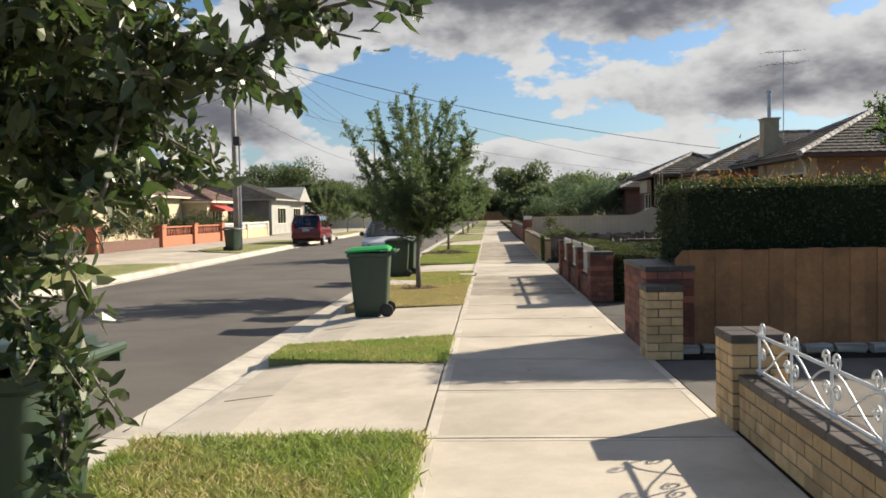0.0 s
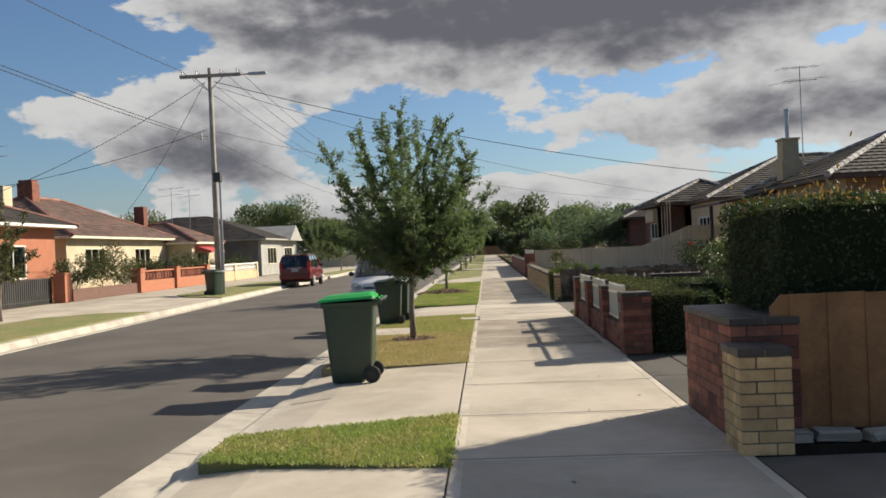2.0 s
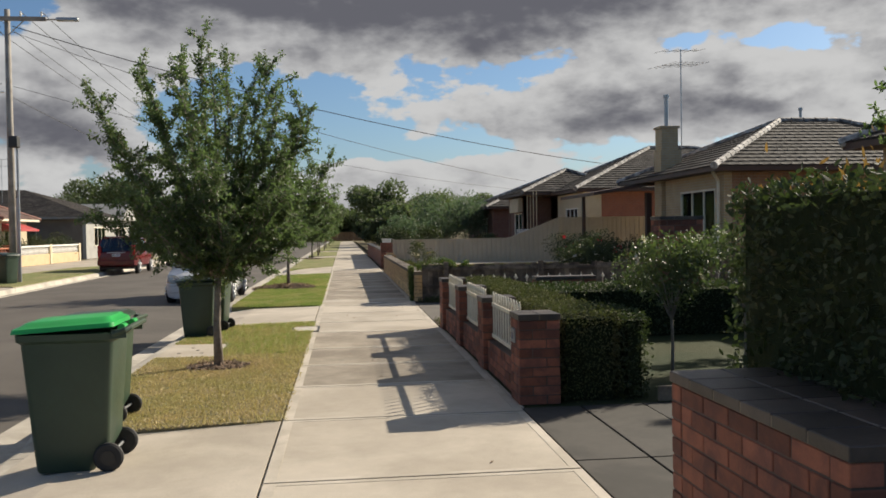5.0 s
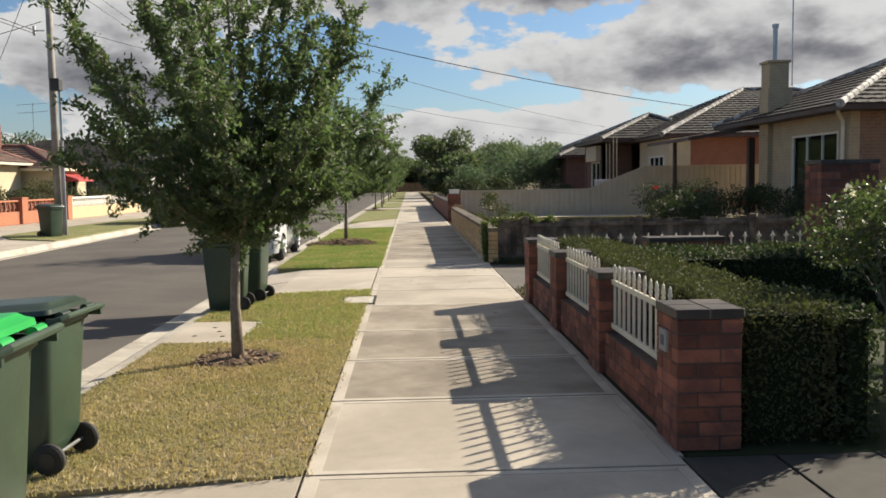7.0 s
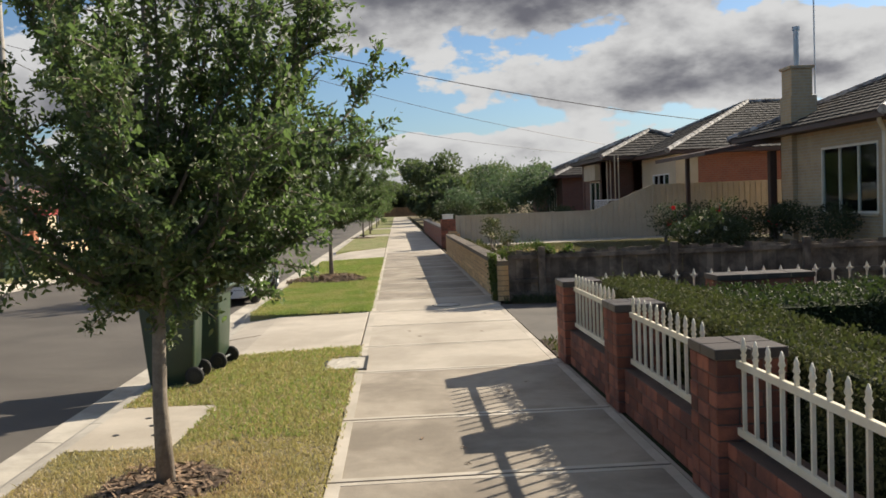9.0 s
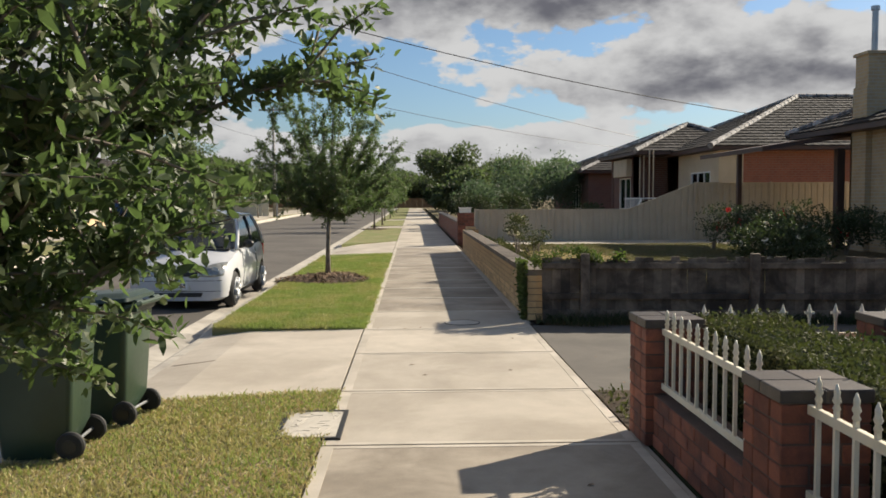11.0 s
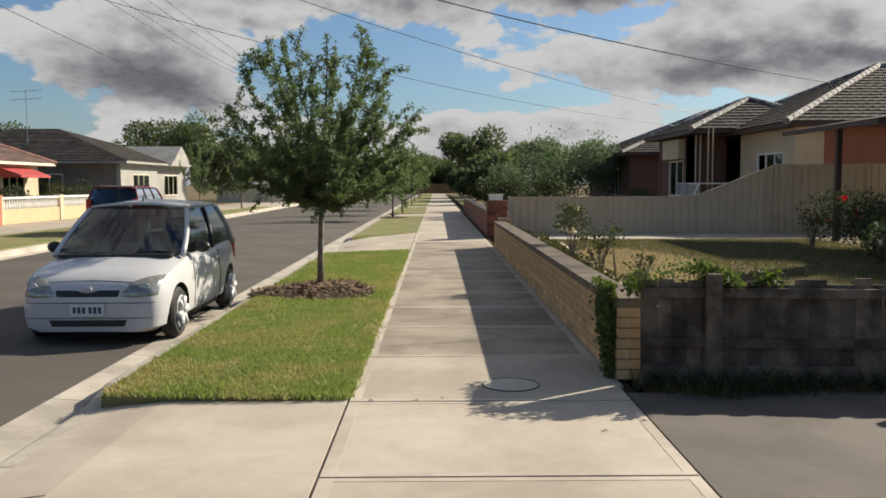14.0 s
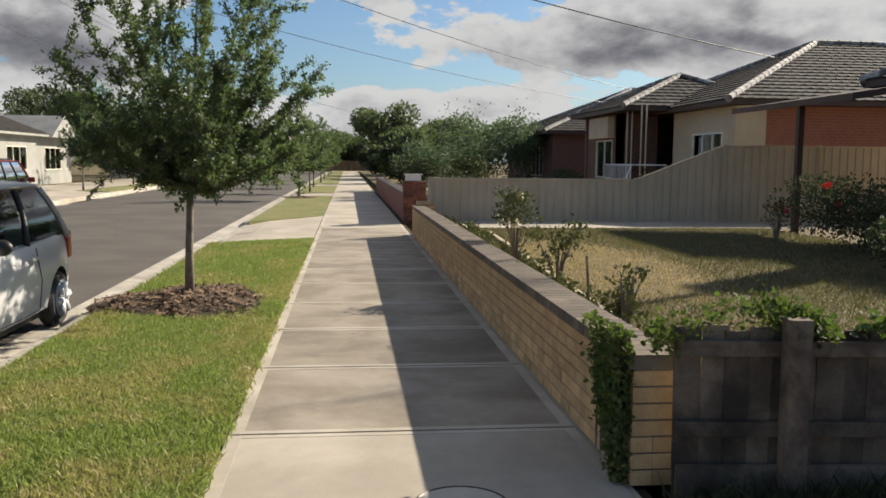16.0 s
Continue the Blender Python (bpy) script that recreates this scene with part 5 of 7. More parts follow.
def bush(name, at, r, h, material, n, size, seed, label, petals=None, n_petal=0, group="", stem=0.0, category="bush", petal_size=0.06, spikes=0.0):
    """A loose shrub of clumps on a few stems."""
    t = thing(name, at, 0, label, category, group)
    rng = random.Random(seed)
    bm = bmesh.new()
    cl = []
    for k in range(9):
        a = k * 2.4 + rng.uniform(-.5, .5)
        q = r * rng.uniform(0.25, 0.8)
        c = Vector((q * math.cos(a), q * math.sin(a), stem + (h - stem) * rng.uniform(0.3, 0.82)))
        if stem > 0.5:
            if k == 0:
                tube(bm, [(0, 0, -0.02), (0.012, 0.01, stem * 0.5), (0, 0, stem)], [0.022, 0.018, 0.016], 7)
            tube(bm, [(0, 0, stem - 0.02), (c.x * 0.4, c.y * 0.4, (stem + c.z) / 2), tuple(c)], [0.012, 0.008, 0.004], 5)
        else:
            tube(bm, [(0.02 * math.cos(a), 0.02 * math.sin(a), -0.02), (c.x * 0.3, c.y * 0.3, max(stem, c.z * 0.45)), tuple(c)], [0.014, 0.009, 0.005], 5)
        cl.append((c, rng.uniform(0.32, 0.6) * r))
    tagged(part("stem", bm, BARK, t), kind="stuff")
    C = np.array([tuple(c[0]) for c in cl])
    Q = np.array([c[1] for c in cl])

    def place(m, g):
        k = g.integers(0, len(C), m)
        d = g.normal(size=(m, 3))
        d /= np.linalg.norm(d, axis=1)[:, None]
        p = C[k] + d * (Q[k] * g.random(m) ** 0.35)[:, None] * [1, 1, 0.8]
        if spikes:
            p[:, 2] += spikes * g.exponential(0.25, m) * (g.random(m) < 0.25)
        p[:, 2] = np.clip(p[:, 2], 0.02, None)
        return p
    leaves("foliage", t, material, n, place, size, seed, 0.5, 0.3)
    if petals:
        cen = place(n_petal, np.random.default_rng(seed + 3))

        def around(m, g):
            k = g.integers(0, len(cen), m)
            return cen[k] + g.normal(0, petal_size * 0.35, (m, 3))
        leaves("blossom", t, petals, n_petal * 9, around, petal_size, seed + 4, 0.8, 0.3)
    return t


YOUNG = "young street tree with slim trunk and small dark leaves"
tree("street_tree", (-1.60, -1.65, 0), 3.7, 1.08, 1.15, 11, 23000, 0.06, "street tree with glossy leaves overhanging the footpath", material=LEAF_DARK, limbs=24, dense=6,
     extra=(((1.42, -0.42, 1.95), (0.85, -0.25, 1.70)), ((1.15, -0.3, 1.86), (0.7, -0.3, 1.7)), ((0.95, -0.5, 2.0), (0.6, -0.3, 1.8)), ((0.82, -0.25, 1.12), (0.5, -0.2, 1.35)), ((0.80, 0.0, 2.3), (0.5, 0.1, 2.0)), ((0.85, -0.35, 1.75), (0.5, -0.2, 1.6)), ((0.7, 0.2, 1.75), (0.4, 0.1, 1.6))))
tree("street_tree", (-1.31, 13.3, 0), 4.15, 1.5, 0.85, 21, 84000, 0.047, YOUNG, limbs=38, dense=7, extra=(((1.05, 0.3, 3.1), (0.8, 0.2, 2.3)), ((1.28, 0.6, 2.05), (0.75, 0.35, 1.8))), east=0.78)
tree("street_tree", (-1.42, 28.1, 0), 4.1, 1.36, 0.98, 33, 76000, 0.047, YOUNG, limbs=38, dense=7)
for k, (x, y, h) in enumerate(((-1.75, 56, 4.2), (-1.6, 63.5, 4.4), (-1.75, 72, 4.3), (-1.6, 82, 4.6), (-1.7, 94, 4.6), (-1.6, 108, 4.8), (-1.7, 124, 5.0))):
    tree("street_tree", (x, y, 0), h, 1.5, 0.9, 50 + k, 9000, 0.095, "young street tree in a row along the kerb", limbs=16, dense=5)
for k, (x, y, h) in enumerate(((-13.2, 21.2, 3.7), (-12.6, 62, 4.4), (-12.6, 72, 4.6), (-12.9, 84, 4.4), (-13.4, 98, 5))):
    tree("street_tree", (x, y, 0), h, 1.15, 0.9, 80 + k, 3400, 0.10, "thin young street tree on the opposite nature strip", limbs=11, material=LEAF_LOW if k == 0 else LEAF)
mulch((-1.31, 13.3, 0), 0.42, 0.42, 500, 2, 0.004)
mulch((-1.42, 28.0, 0), 0.92, 1.15, 2600, 4, 0.055)
mulch((-1.75, 56, 0), 0.7, 0.8, 300, 6, 0.03)
mulch((-13.2, 21.2, 0), 0.8, 0.8, 400, 7, 0.02)

hedge("tall_hedge", (2.22, 5.5, 0.0), (9.0, 7.05, 1.80), LEAF_HEDGE, 42000, 0.045, 5, "tall clipped dark hedge with rusty new growth on top", tips=4200, rough=0.06)
hedge("clipped_hedge", (2.19, 10.45, 0.0), (2.78, 16.75, 0.83), LEAF_LOW, 46000, 0.03, 6, "low clipped green hedge behind the brick piers", rough=0.03)
hedge("clipped_hedge", (2.79, 10.45, 0.0), (3.06, 11.5, 0.80), LEAF_HEDGE, 3500, 0.04, 7, "short return of low clipped hedge beside the drive", rough=0.03)
hedge("clipped_hedge", (2.80, 14.9, 0.0), (8.0, 16.3, 0.74), LEAF_HEDGE, 16000, 0.05, 8, "low dark clipped hedge across the garden", rough=0.04)
for k, (x, y) in enumerate(((3.72, 11.6), (4.75, 12.0), (5.8, 12.2))):
    bush("standard_rose", (x, y, 0), 0.66, 1.62, ROSE_LEAF, 4600, 0.045, 90 + k, "standard rose with pale pinkish-white blooms on a bare stem", PETAL_WHITE, 7, "standard roses", 0.62, "rose", 0.05)
# assumed tree, kept out of view and added for its shade on drive and lawn
tree("unseen_shade_tree", (10.0, 14.6, 0), 4.7, 1.75, 1.5, 61, 24000, 0.09, "unseen leafy garden tree added to shade the driveway", limbs=22, dense=6, group="", trunk_r=0.07)
bush("rose_bush", (7.4, 27.2, YARD), 1.05, 1.0, LEAF_HEDGE, 6500, 0.07, 101, "large rose bush with pale pink blooms on the lawn", PETAL_WHITE, 34, "", 0.0, "rose bush", 0.055)
bush("rose_bush", (8.3, 30.2, YARD), 1.3, 1.12, LEAF_HEDGE, 8000, 0.06, 102, "rose bush with red blooms by the house front", PETAL_RED, 9, "", 0.0, "rose bush", 0.08)
bush("rose_bush", (10.2, 30.2, YARD), 0.95, 1.1, LEAF_HEDGE, 3500, 0.07, 103, "low leafy bush under the front window", PETAL_RED, 3, "", 0.0, "rose bush", 0.07)
bush("rose_bush", (10.6, 28.2, YARD), 0.9, 1.0, LEAF_HEDGE, 3000, 0.07, 104, "dense leafy bush below the bungalow window", None, 0)
bush("rose_bush", (8.0, 32.6, YARD), 0.3, 0.75, LEAF_LOW, 260, 0.06, 105, "thin rose stem with two red blooms", PETAL_RED, 3, "", 0.0, "rose bush", 0.08)
bush("garden_rose", (2.45, 28.6, YARD), 0.36, 1.15, LEAF_LOW, 700, 0.055, 106, "spindly rose behind the cream wall", PETAL_WHITE, 5, "wall roses", 0.25, "rose bush")
bush("garden_rose", (2.5, 26.6, YARD), 0.34, 0.8, LEAF_LOW, 420, 0.05, 107, "pruned leggy rose behind the cream wall", None, 0, "wall roses", 0.2, "rose bush")
bush("garden_rose", (2.55, 24.6, YARD), 0.2, 0.6, LEAF_LOW, 160, 0.05, 108, "small bare rose stem by a stake", None, 0, "wall roses", 0.15, "rose bush")
for k in range(9):
    bush("bed_plant", (2.35 + 0.12 * math.sin(k * 2.2), 23.4 + 1.35 * k, YARD), 0.3, 0.28, LEAF_LOW, 420, 0.06, 120 + k, "low leafy plant in the wall's garden bed", None, 0, "bed plants", 0.0, "plant")


def bed_edging():
    e = thing("bed_edging", (0, 0, 0), 0, "pale weathered timber edging between garden bed and lawn", "edging")
    y = 23.5
    while y < 34:
        bm = bmesh.new()
        a, b = 2.56 + 0.045 * (y - 24.7), 2.56 + 0.045 * (y + 1.49 - 24.7)
        v = box(bm, (0, y, YARD - 0.02), (0.06, y + 1.49, YARD + 0.055))
        for q in v:
            q.co.x += a if q.co.y < y + 0.7 else b
        part("board", bm, BEIGE, e)
        y += 1.5
    st = thing("garden_stake", (2.39, 25.05, YARD), 0, "thin weathered wooden stake in the garden bed", "stake")
    bm = bmesh.new()
    tube(bm, [(0, 0, -0.02), (-0.01, 0.01, 0.3), (-0.03, 0.02, 0.56)], [0.013, 0.012, 0.011], 6)
    part("shaft", bm, GREY_TIMBER, st)


bed_edging()


# creepers on the end of the cream wall and on the old fence
def creeper():
    t = thing("ivy", (0, 0, 0), 0, "green ivy spilling over the wall's end and fence top", "ivy")

    def wall_end(m, g):
        p = np.stack([1.79 - np.abs(g.normal(0, 0.035, m)), 22.2 + g.gamma(2.0, 0.16, m), g.random(m) ** 0.8 * 0.78], 1)
        return p[p[:, 1] < 22.2 + 0.15 + 0.75 * p[:, 2]]

    def top(m, g):
        x = 1.85 + g.random(m) * 0.9
        y = 22.12 - (x - 1.98) * 0.087 + g.normal(0.03, 0.06, m)
        z = 0.82 + 0.07 * np.sin(x * 6) + g.normal(0.03, 0.05, m)
        return np.stack([x, y, z], 1)[np.sin(x * 5) + g.normal(0, 0.6, m) > -0.35]

    def top2(m, g):
        x = 2.85 + g.random(m) * 0.2
        return np.stack([x, 22.1 - (x - 1.98) * 0.087 + g.normal(0, 0.04, m), 0.86 + g.normal(0, 0.03, m)], 1)
    leaves("wall_growth", t, IVY, 5200, wall_end, 0.036, 31, 0.75, -0.3)
    leaves("fence_growth", t, IVY, 2600, top, 0.032, 32, 0.75, 0.2)
    leaves("fence_growth", t, IVY, 70, top2, 0.05, 33, 0.75, 0.2)
    bm = bmesh.new()
    for k in range(7):
        tube(bm, [(1.80, 22.28 + 0.09 * k, 0.0), (1.785, 22.3 + 0.08 * k, 0.4), (1.80, 22.25 + 0.07 * k, 0.69)], 0.006, 5)
    tagged(part("stem", bm, BARK, t), kind="stuff")


creeper()

# weeds by the verge and the fence foot
for k, (x0, x1, y0, y1, n) in enumerate(((1.80, 2.9, 17.05, 18.05, 420), (2.0, 8.0, 21.72, 21.95, 700))):
    rngk = np.random.default_rng(300 + k)
    v, f = foliage(n, lambda m, g: np.stack([g.uniform(x0, x1, m), g.uniform(y0, y1, m), g.uniform(0.0, 0.04, m)], 1), 0.05, rngk, 0.45, 0.6)
    tagged(put("weeds", raw("weeds", v.tolist(), f.tolist(), LEAF_LOW)), "scattered low weeds and clippings", "weeds", "", "stuff")

# far greenery on the near side
bush("willow_shrub", (7.4, 60, 0), 3.0, 3.9, LEAF_BLUE, 9000, 0.16, 130, "big grey-green shrub with feathery upright shoots", None, 0, "", 0.0, "shrub", 0.06, 0.9)
bush("willow_shrub", (4.6, 66, 0), 2.0, 3.0, LEAF_BLUE, 4000, 0.16, 131, "grey-green shrub beside a bigger one", None, 0, "", 0.0, "shrub", 0.06, 0.6)
bush("round_bush", (3.3, 55, 0), 1.0, 1.9, LEAF_HEDGE, 2200, 0.13, 132, "dark rounded bush behind a brick wall")
bush("round_bush", (4.9, 52, 0), 1.1, 2.0, LEAF_HEDGE, 2200, 0.13, 133, "dark rounded bush on a front lawn")
for k, (x, y, r, h) in enumerate(((8.6, 40.5, 0.8, 1.5), (7.4, 45.5, 0.9, 1.6), (8.2, 49, 0.9, 1.5))):
    bush("front_shrub", (x, y, 0), r, h, LEAF_HEDGE, 1500, 0.1, 140 + k, "dark shrub in front of the porch house", None, 0, "front shrubs")
for k, (x, y, r, h, m) in enumerate(((4.5, 82, 1.8, 2.6, LEAF_HEDGE), (3.6, 93, 1.6, 2.8, LEAF_FAR), (6.0, 100, 2.6, 4.2, LEAF_FAR), (4.0, 112, 2.2, 3.2, LEAF_HEDGE), (9, 118, 4.0, 6.0, LEAF_FAR), (5.5, 140, 4.5, 10.0, LEAF_FAR),
                                     (13, 130, 5.0, 7.0, LEAF_FAR), (-1.5, 168, 5.0, 6.0, LEAF_FAR), (20, 150, 6.0, 8.0, LEAF_FAR), (-10, 172, 6.0, 7.0, LEAF_FAR), (3, 176, 5.0, 6.0, LEAF_FAR), (12, 172, 6.0, 8.0, LEAF_FAR))):
    bush("distant_tree", (x, y, 0), r, h, m, 7500, 0.24 + 0.0018 * y, 150 + k, "leafy tree far along the street", None, 0, "distant trees", h * 0.15, "tree")


def far_walls():
    w = thing("far_red_wall", (0, 0, 0), 0, "long low red brick front wall with a corner pier", "wall")
    brick_block(w, 1.85, 2.45, 40.8, 41.25, 0, 13, RED_BRICK, MORTAR_RED, keep=200)
    bm = bmesh.new()
    box(bm, (1.9, 41.3, 0), (2.12, 64.0, 0.74), 0.01)
    part("wall_body", bm, brick_surface("red_brickwork", (0.27, 0.09, 0.05), (0.2, 0.07, 0.045), (0.2, 0.15, 0.12)), w)
    bm = bmesh.new()
    box(bm, (1.86, 41.3, 0.745), (2.16, 64.0, 0.80), 0.01)
    part("capping", bm, CAP, w)
    m = thing("mail_box", (2.12, 41.0, 1.12), 0, "white flat-topped letterbox on a brick pier", "letterbox")
    bm = bmesh.new()
    box(bm, (-0.2, -0.14, 0), (0.2, 0.14, 0.16), 0.01)
    part("box", bm, WHITE, m)
    bm = bmesh.new()
    box(bm, (-0.24, -0.18, 0.162), (0.24, 0.18, 0.18), 0.005)
    part("lid", bm, WHITE, m)
    e = thing("street_end_fence", (0, 0, 0), 0, "brown timber fence closing the far end of the street", "fence")
    for k in range(46):
        bm = bmesh.new()
        box(bm, (-26 + k * 1.0, 164, 0), (-25.02 + k * 1.0, 164.08, 1.7))
        part("panel", bm, TIMBER, e)


far_walls()


# ---- bins ----
def bin_thing(at, rz, lid_mat, label, size=1.0):
    t = thing("wheelie_bin", at, rz, label, "wheelie bin", "wheelie bins")
    t.scale = (size, size, size)
    bm = bmesh.new()
    # tapered tub with rounded corners, wheel recess at the back (+x)
    rings = []

    def ring(z, x0, x1, hy, r):
        pts = []
        for cx, cy, a0 in ((x1 - r, hy - r, 0), (x0 + r, hy - r, 90), (x0 + r, -hy + r, 180), (x1 - r, -hy + r, 270)):
            for k in range(4):
                a = radians(a0 + 30 * k)
                pts.append(bm.verts.new((cx + r * math.cos(a), cy + r * math.sin(a), z)))
        return pts
    spec = ((0.0, -0.235, 0.13, 0.21, 0.04), (0.02, -0.245, 0.15, 0.22, 0.045), (0.20, -0.262, 0.245, 0.232, 0.045), (0.90, -0.318, 0.292, 0.268, 0.05), (0.92, -0.345, 0.315, 0.287, 0.05), (0.965, -0.348, 0.318, 0.29, 0.05), (0.968, -0.31, 0.285, 0.262, 0.045), (0.90, -0.30, 0.28, 0.255, 0.045))
    rings = [ring(*s) for s in spec]
    for r0, r1 in zip(rings, rings[1:]):
        for k in range(16):
            bm.faces.new((r0[k], r0[(k + 1) % 16], r1[(k + 1) % 16], r1[k]))
    bm.faces.new(rings[0][::-1])
    bm.faces.new(rings[-1])
    body = part("body", bm, BIN, t, "", True)
    body.data.set_sharp_from_angle(angle=radians(35))
    # lid: a shallow dished cover with a raised middle, higher at the hinge
    bm = bmesh.new()
    lr = []
    for z0, dx, hy, r in ((0.0, 0.0, 0.30, 0.055), (0.03, 0.008, 0.292, 0.055), (0.045, 0.05, 0.25, 0.05), (0.065, 0.08, 0.22, 0.05), (0.07, 0.13, 0.17, 0.05)):
        x0, x1 = -0.375 + dx, 0.31 - dx * 0.6
        pts = []
        for cx, cy, a0 in ((x1 - r, hy - r, 0), (x0 + r, hy - r, 90), (x0 + r, -hy + r, 180), (x1 - r, -hy + r, 270)):
            for k in range(4):
                a = radians(a0 + 30 * k)
                px = cx + r * math.cos(a)
                pts.append(bm.verts.new((px, cy + r * math.sin(a), 0.972 + z0 + (px + 0.375) * 0.055)))
        lr.append(pts)
    for r0, r1 in zip(lr, lr[1:]):
        for k in range(16):
            bm.faces.new((r0[k], r0[(k + 1) % 16], r1[(k + 1) % 16], r1[k]))
    bm.faces.new(lr[0][::-1])
    bm.faces.new(lr[-1])
    lid = part("lid", bm, lid_mat, t, "bright green plastic lid" if lid_mat is BIN_LID else "", True)
    lid.data.set_sharp_from_angle(angle=radians(30))
    for y in (-0.17, 0.17):
        bm = bmesh.new()
        disc(bm, (0.345, y, 0.995), (0, 1, 0), 0.026, 0.11, 12)
        part("hinge", bm, lid_mat, lid)
    # handle bar at the back
    bm = bmesh.new()
    tube(bm, [(0.30, -0.285, 0.955), (0.385, -0.285, 0.985), (0.405, -0.26, 0.995), (0.405, 0.26, 0.995), (0.385, 0.285, 0.985), (0.30, 0.285, 0.955)], 0.02, 8)
    box(bm, (0.29, -0.29, 0.93), (0.39, -0.265, 0.985))
    box(bm, (0.29, 0.265, 0.93), (0.39, 0.29, 0.985))
    part("handle", bm, BIN, t)
    for y in (-0.245, 0.245):
        bm = bmesh.new()
        disc(bm, (0.245, y, 0.1), (0, 1, 0), 0.1, 0.05, 24, 0.012)
        w = part("wheel", bm, RUBBER, t, "black rubber wheel", True)
        w.data.set_sharp_from_angle(angle=radians(40))
        bm = bmesh.new()
        disc(bm, (0.245, y * 1.105, 0.1), (0, 1, 0), 0.05, 0.012, 16)
        part("hub", bm, BLACK, w)
    bm = bmesh.new()
    tube(bm, [(0.245, -0.24, 0.1), (0.245, 0.24, 0.1)], 0.012, 8)
    part("axle", bm, STEEL, t)
    for y in (-0.15, 0, 0.15):
        bm = bmesh.new()
        box(bm, (-0.356, y - 0.03, 0.905), (-0.325, y + 0.03, 0.925), 0.004)
        part("rib", bm, BIN, body)
    return t


bin_thing((-1.68, 9.12, -0.028), 2, BIN_LID, "dark green wheelie bin with a bright green lid on concrete")
bin_thing((-1.92, 10.45, 0.014), -3, BIN_DARK, "plain dark green wheelie bin close behind another bin", 0.88)
bin_thing((-2.06, 16.5, 0.014), 3, BIN_DARK, "dark green wheelie bin with a dark lid on dry turf", 0.88)
bin_thing((-1.96, 17.32, 0.014), -6, BIN_DARK, "dark green wheelie bin with a worn lid near the crossing", 0.88)
bin_thing((-1.74, -0.75, 0.014), 0, BIN_DARK, "dark green wheelie bin standing under the overhanging tree")
bin_thing((-11.3, 33.5, 0.03), 150, BIN_DARK, "dark wheelie bin at the foot of the power pole")
bin_thing((-11.6, 17.0, 0.014), 200, BIN_DARK, "dark wheelie bin on the opposite nature strip")
bin_thing((-12.45, 16.8, 0.014), 165, BIN_LID, "green-lidded wheelie bin on the opposite nature strip")

# ---- cars ----
from mathutils.bvhtree import BVHTree


def loft(bm, rings, close=True):
    vs = [[bm.verts.new(p) for p in r] for r in rings]
    n = len(vs[0])
    for r0, r1 in zip(vs, vs[1:]):
        for k in range(n):
            bm.faces.new((r0[k], r0[(k + 1) % n], r1[(k + 1) % n], r1[k]))
    if close:
        bm.faces.new(vs[0][::-1])
        bm.faces.new(vs[-1])
    return vs


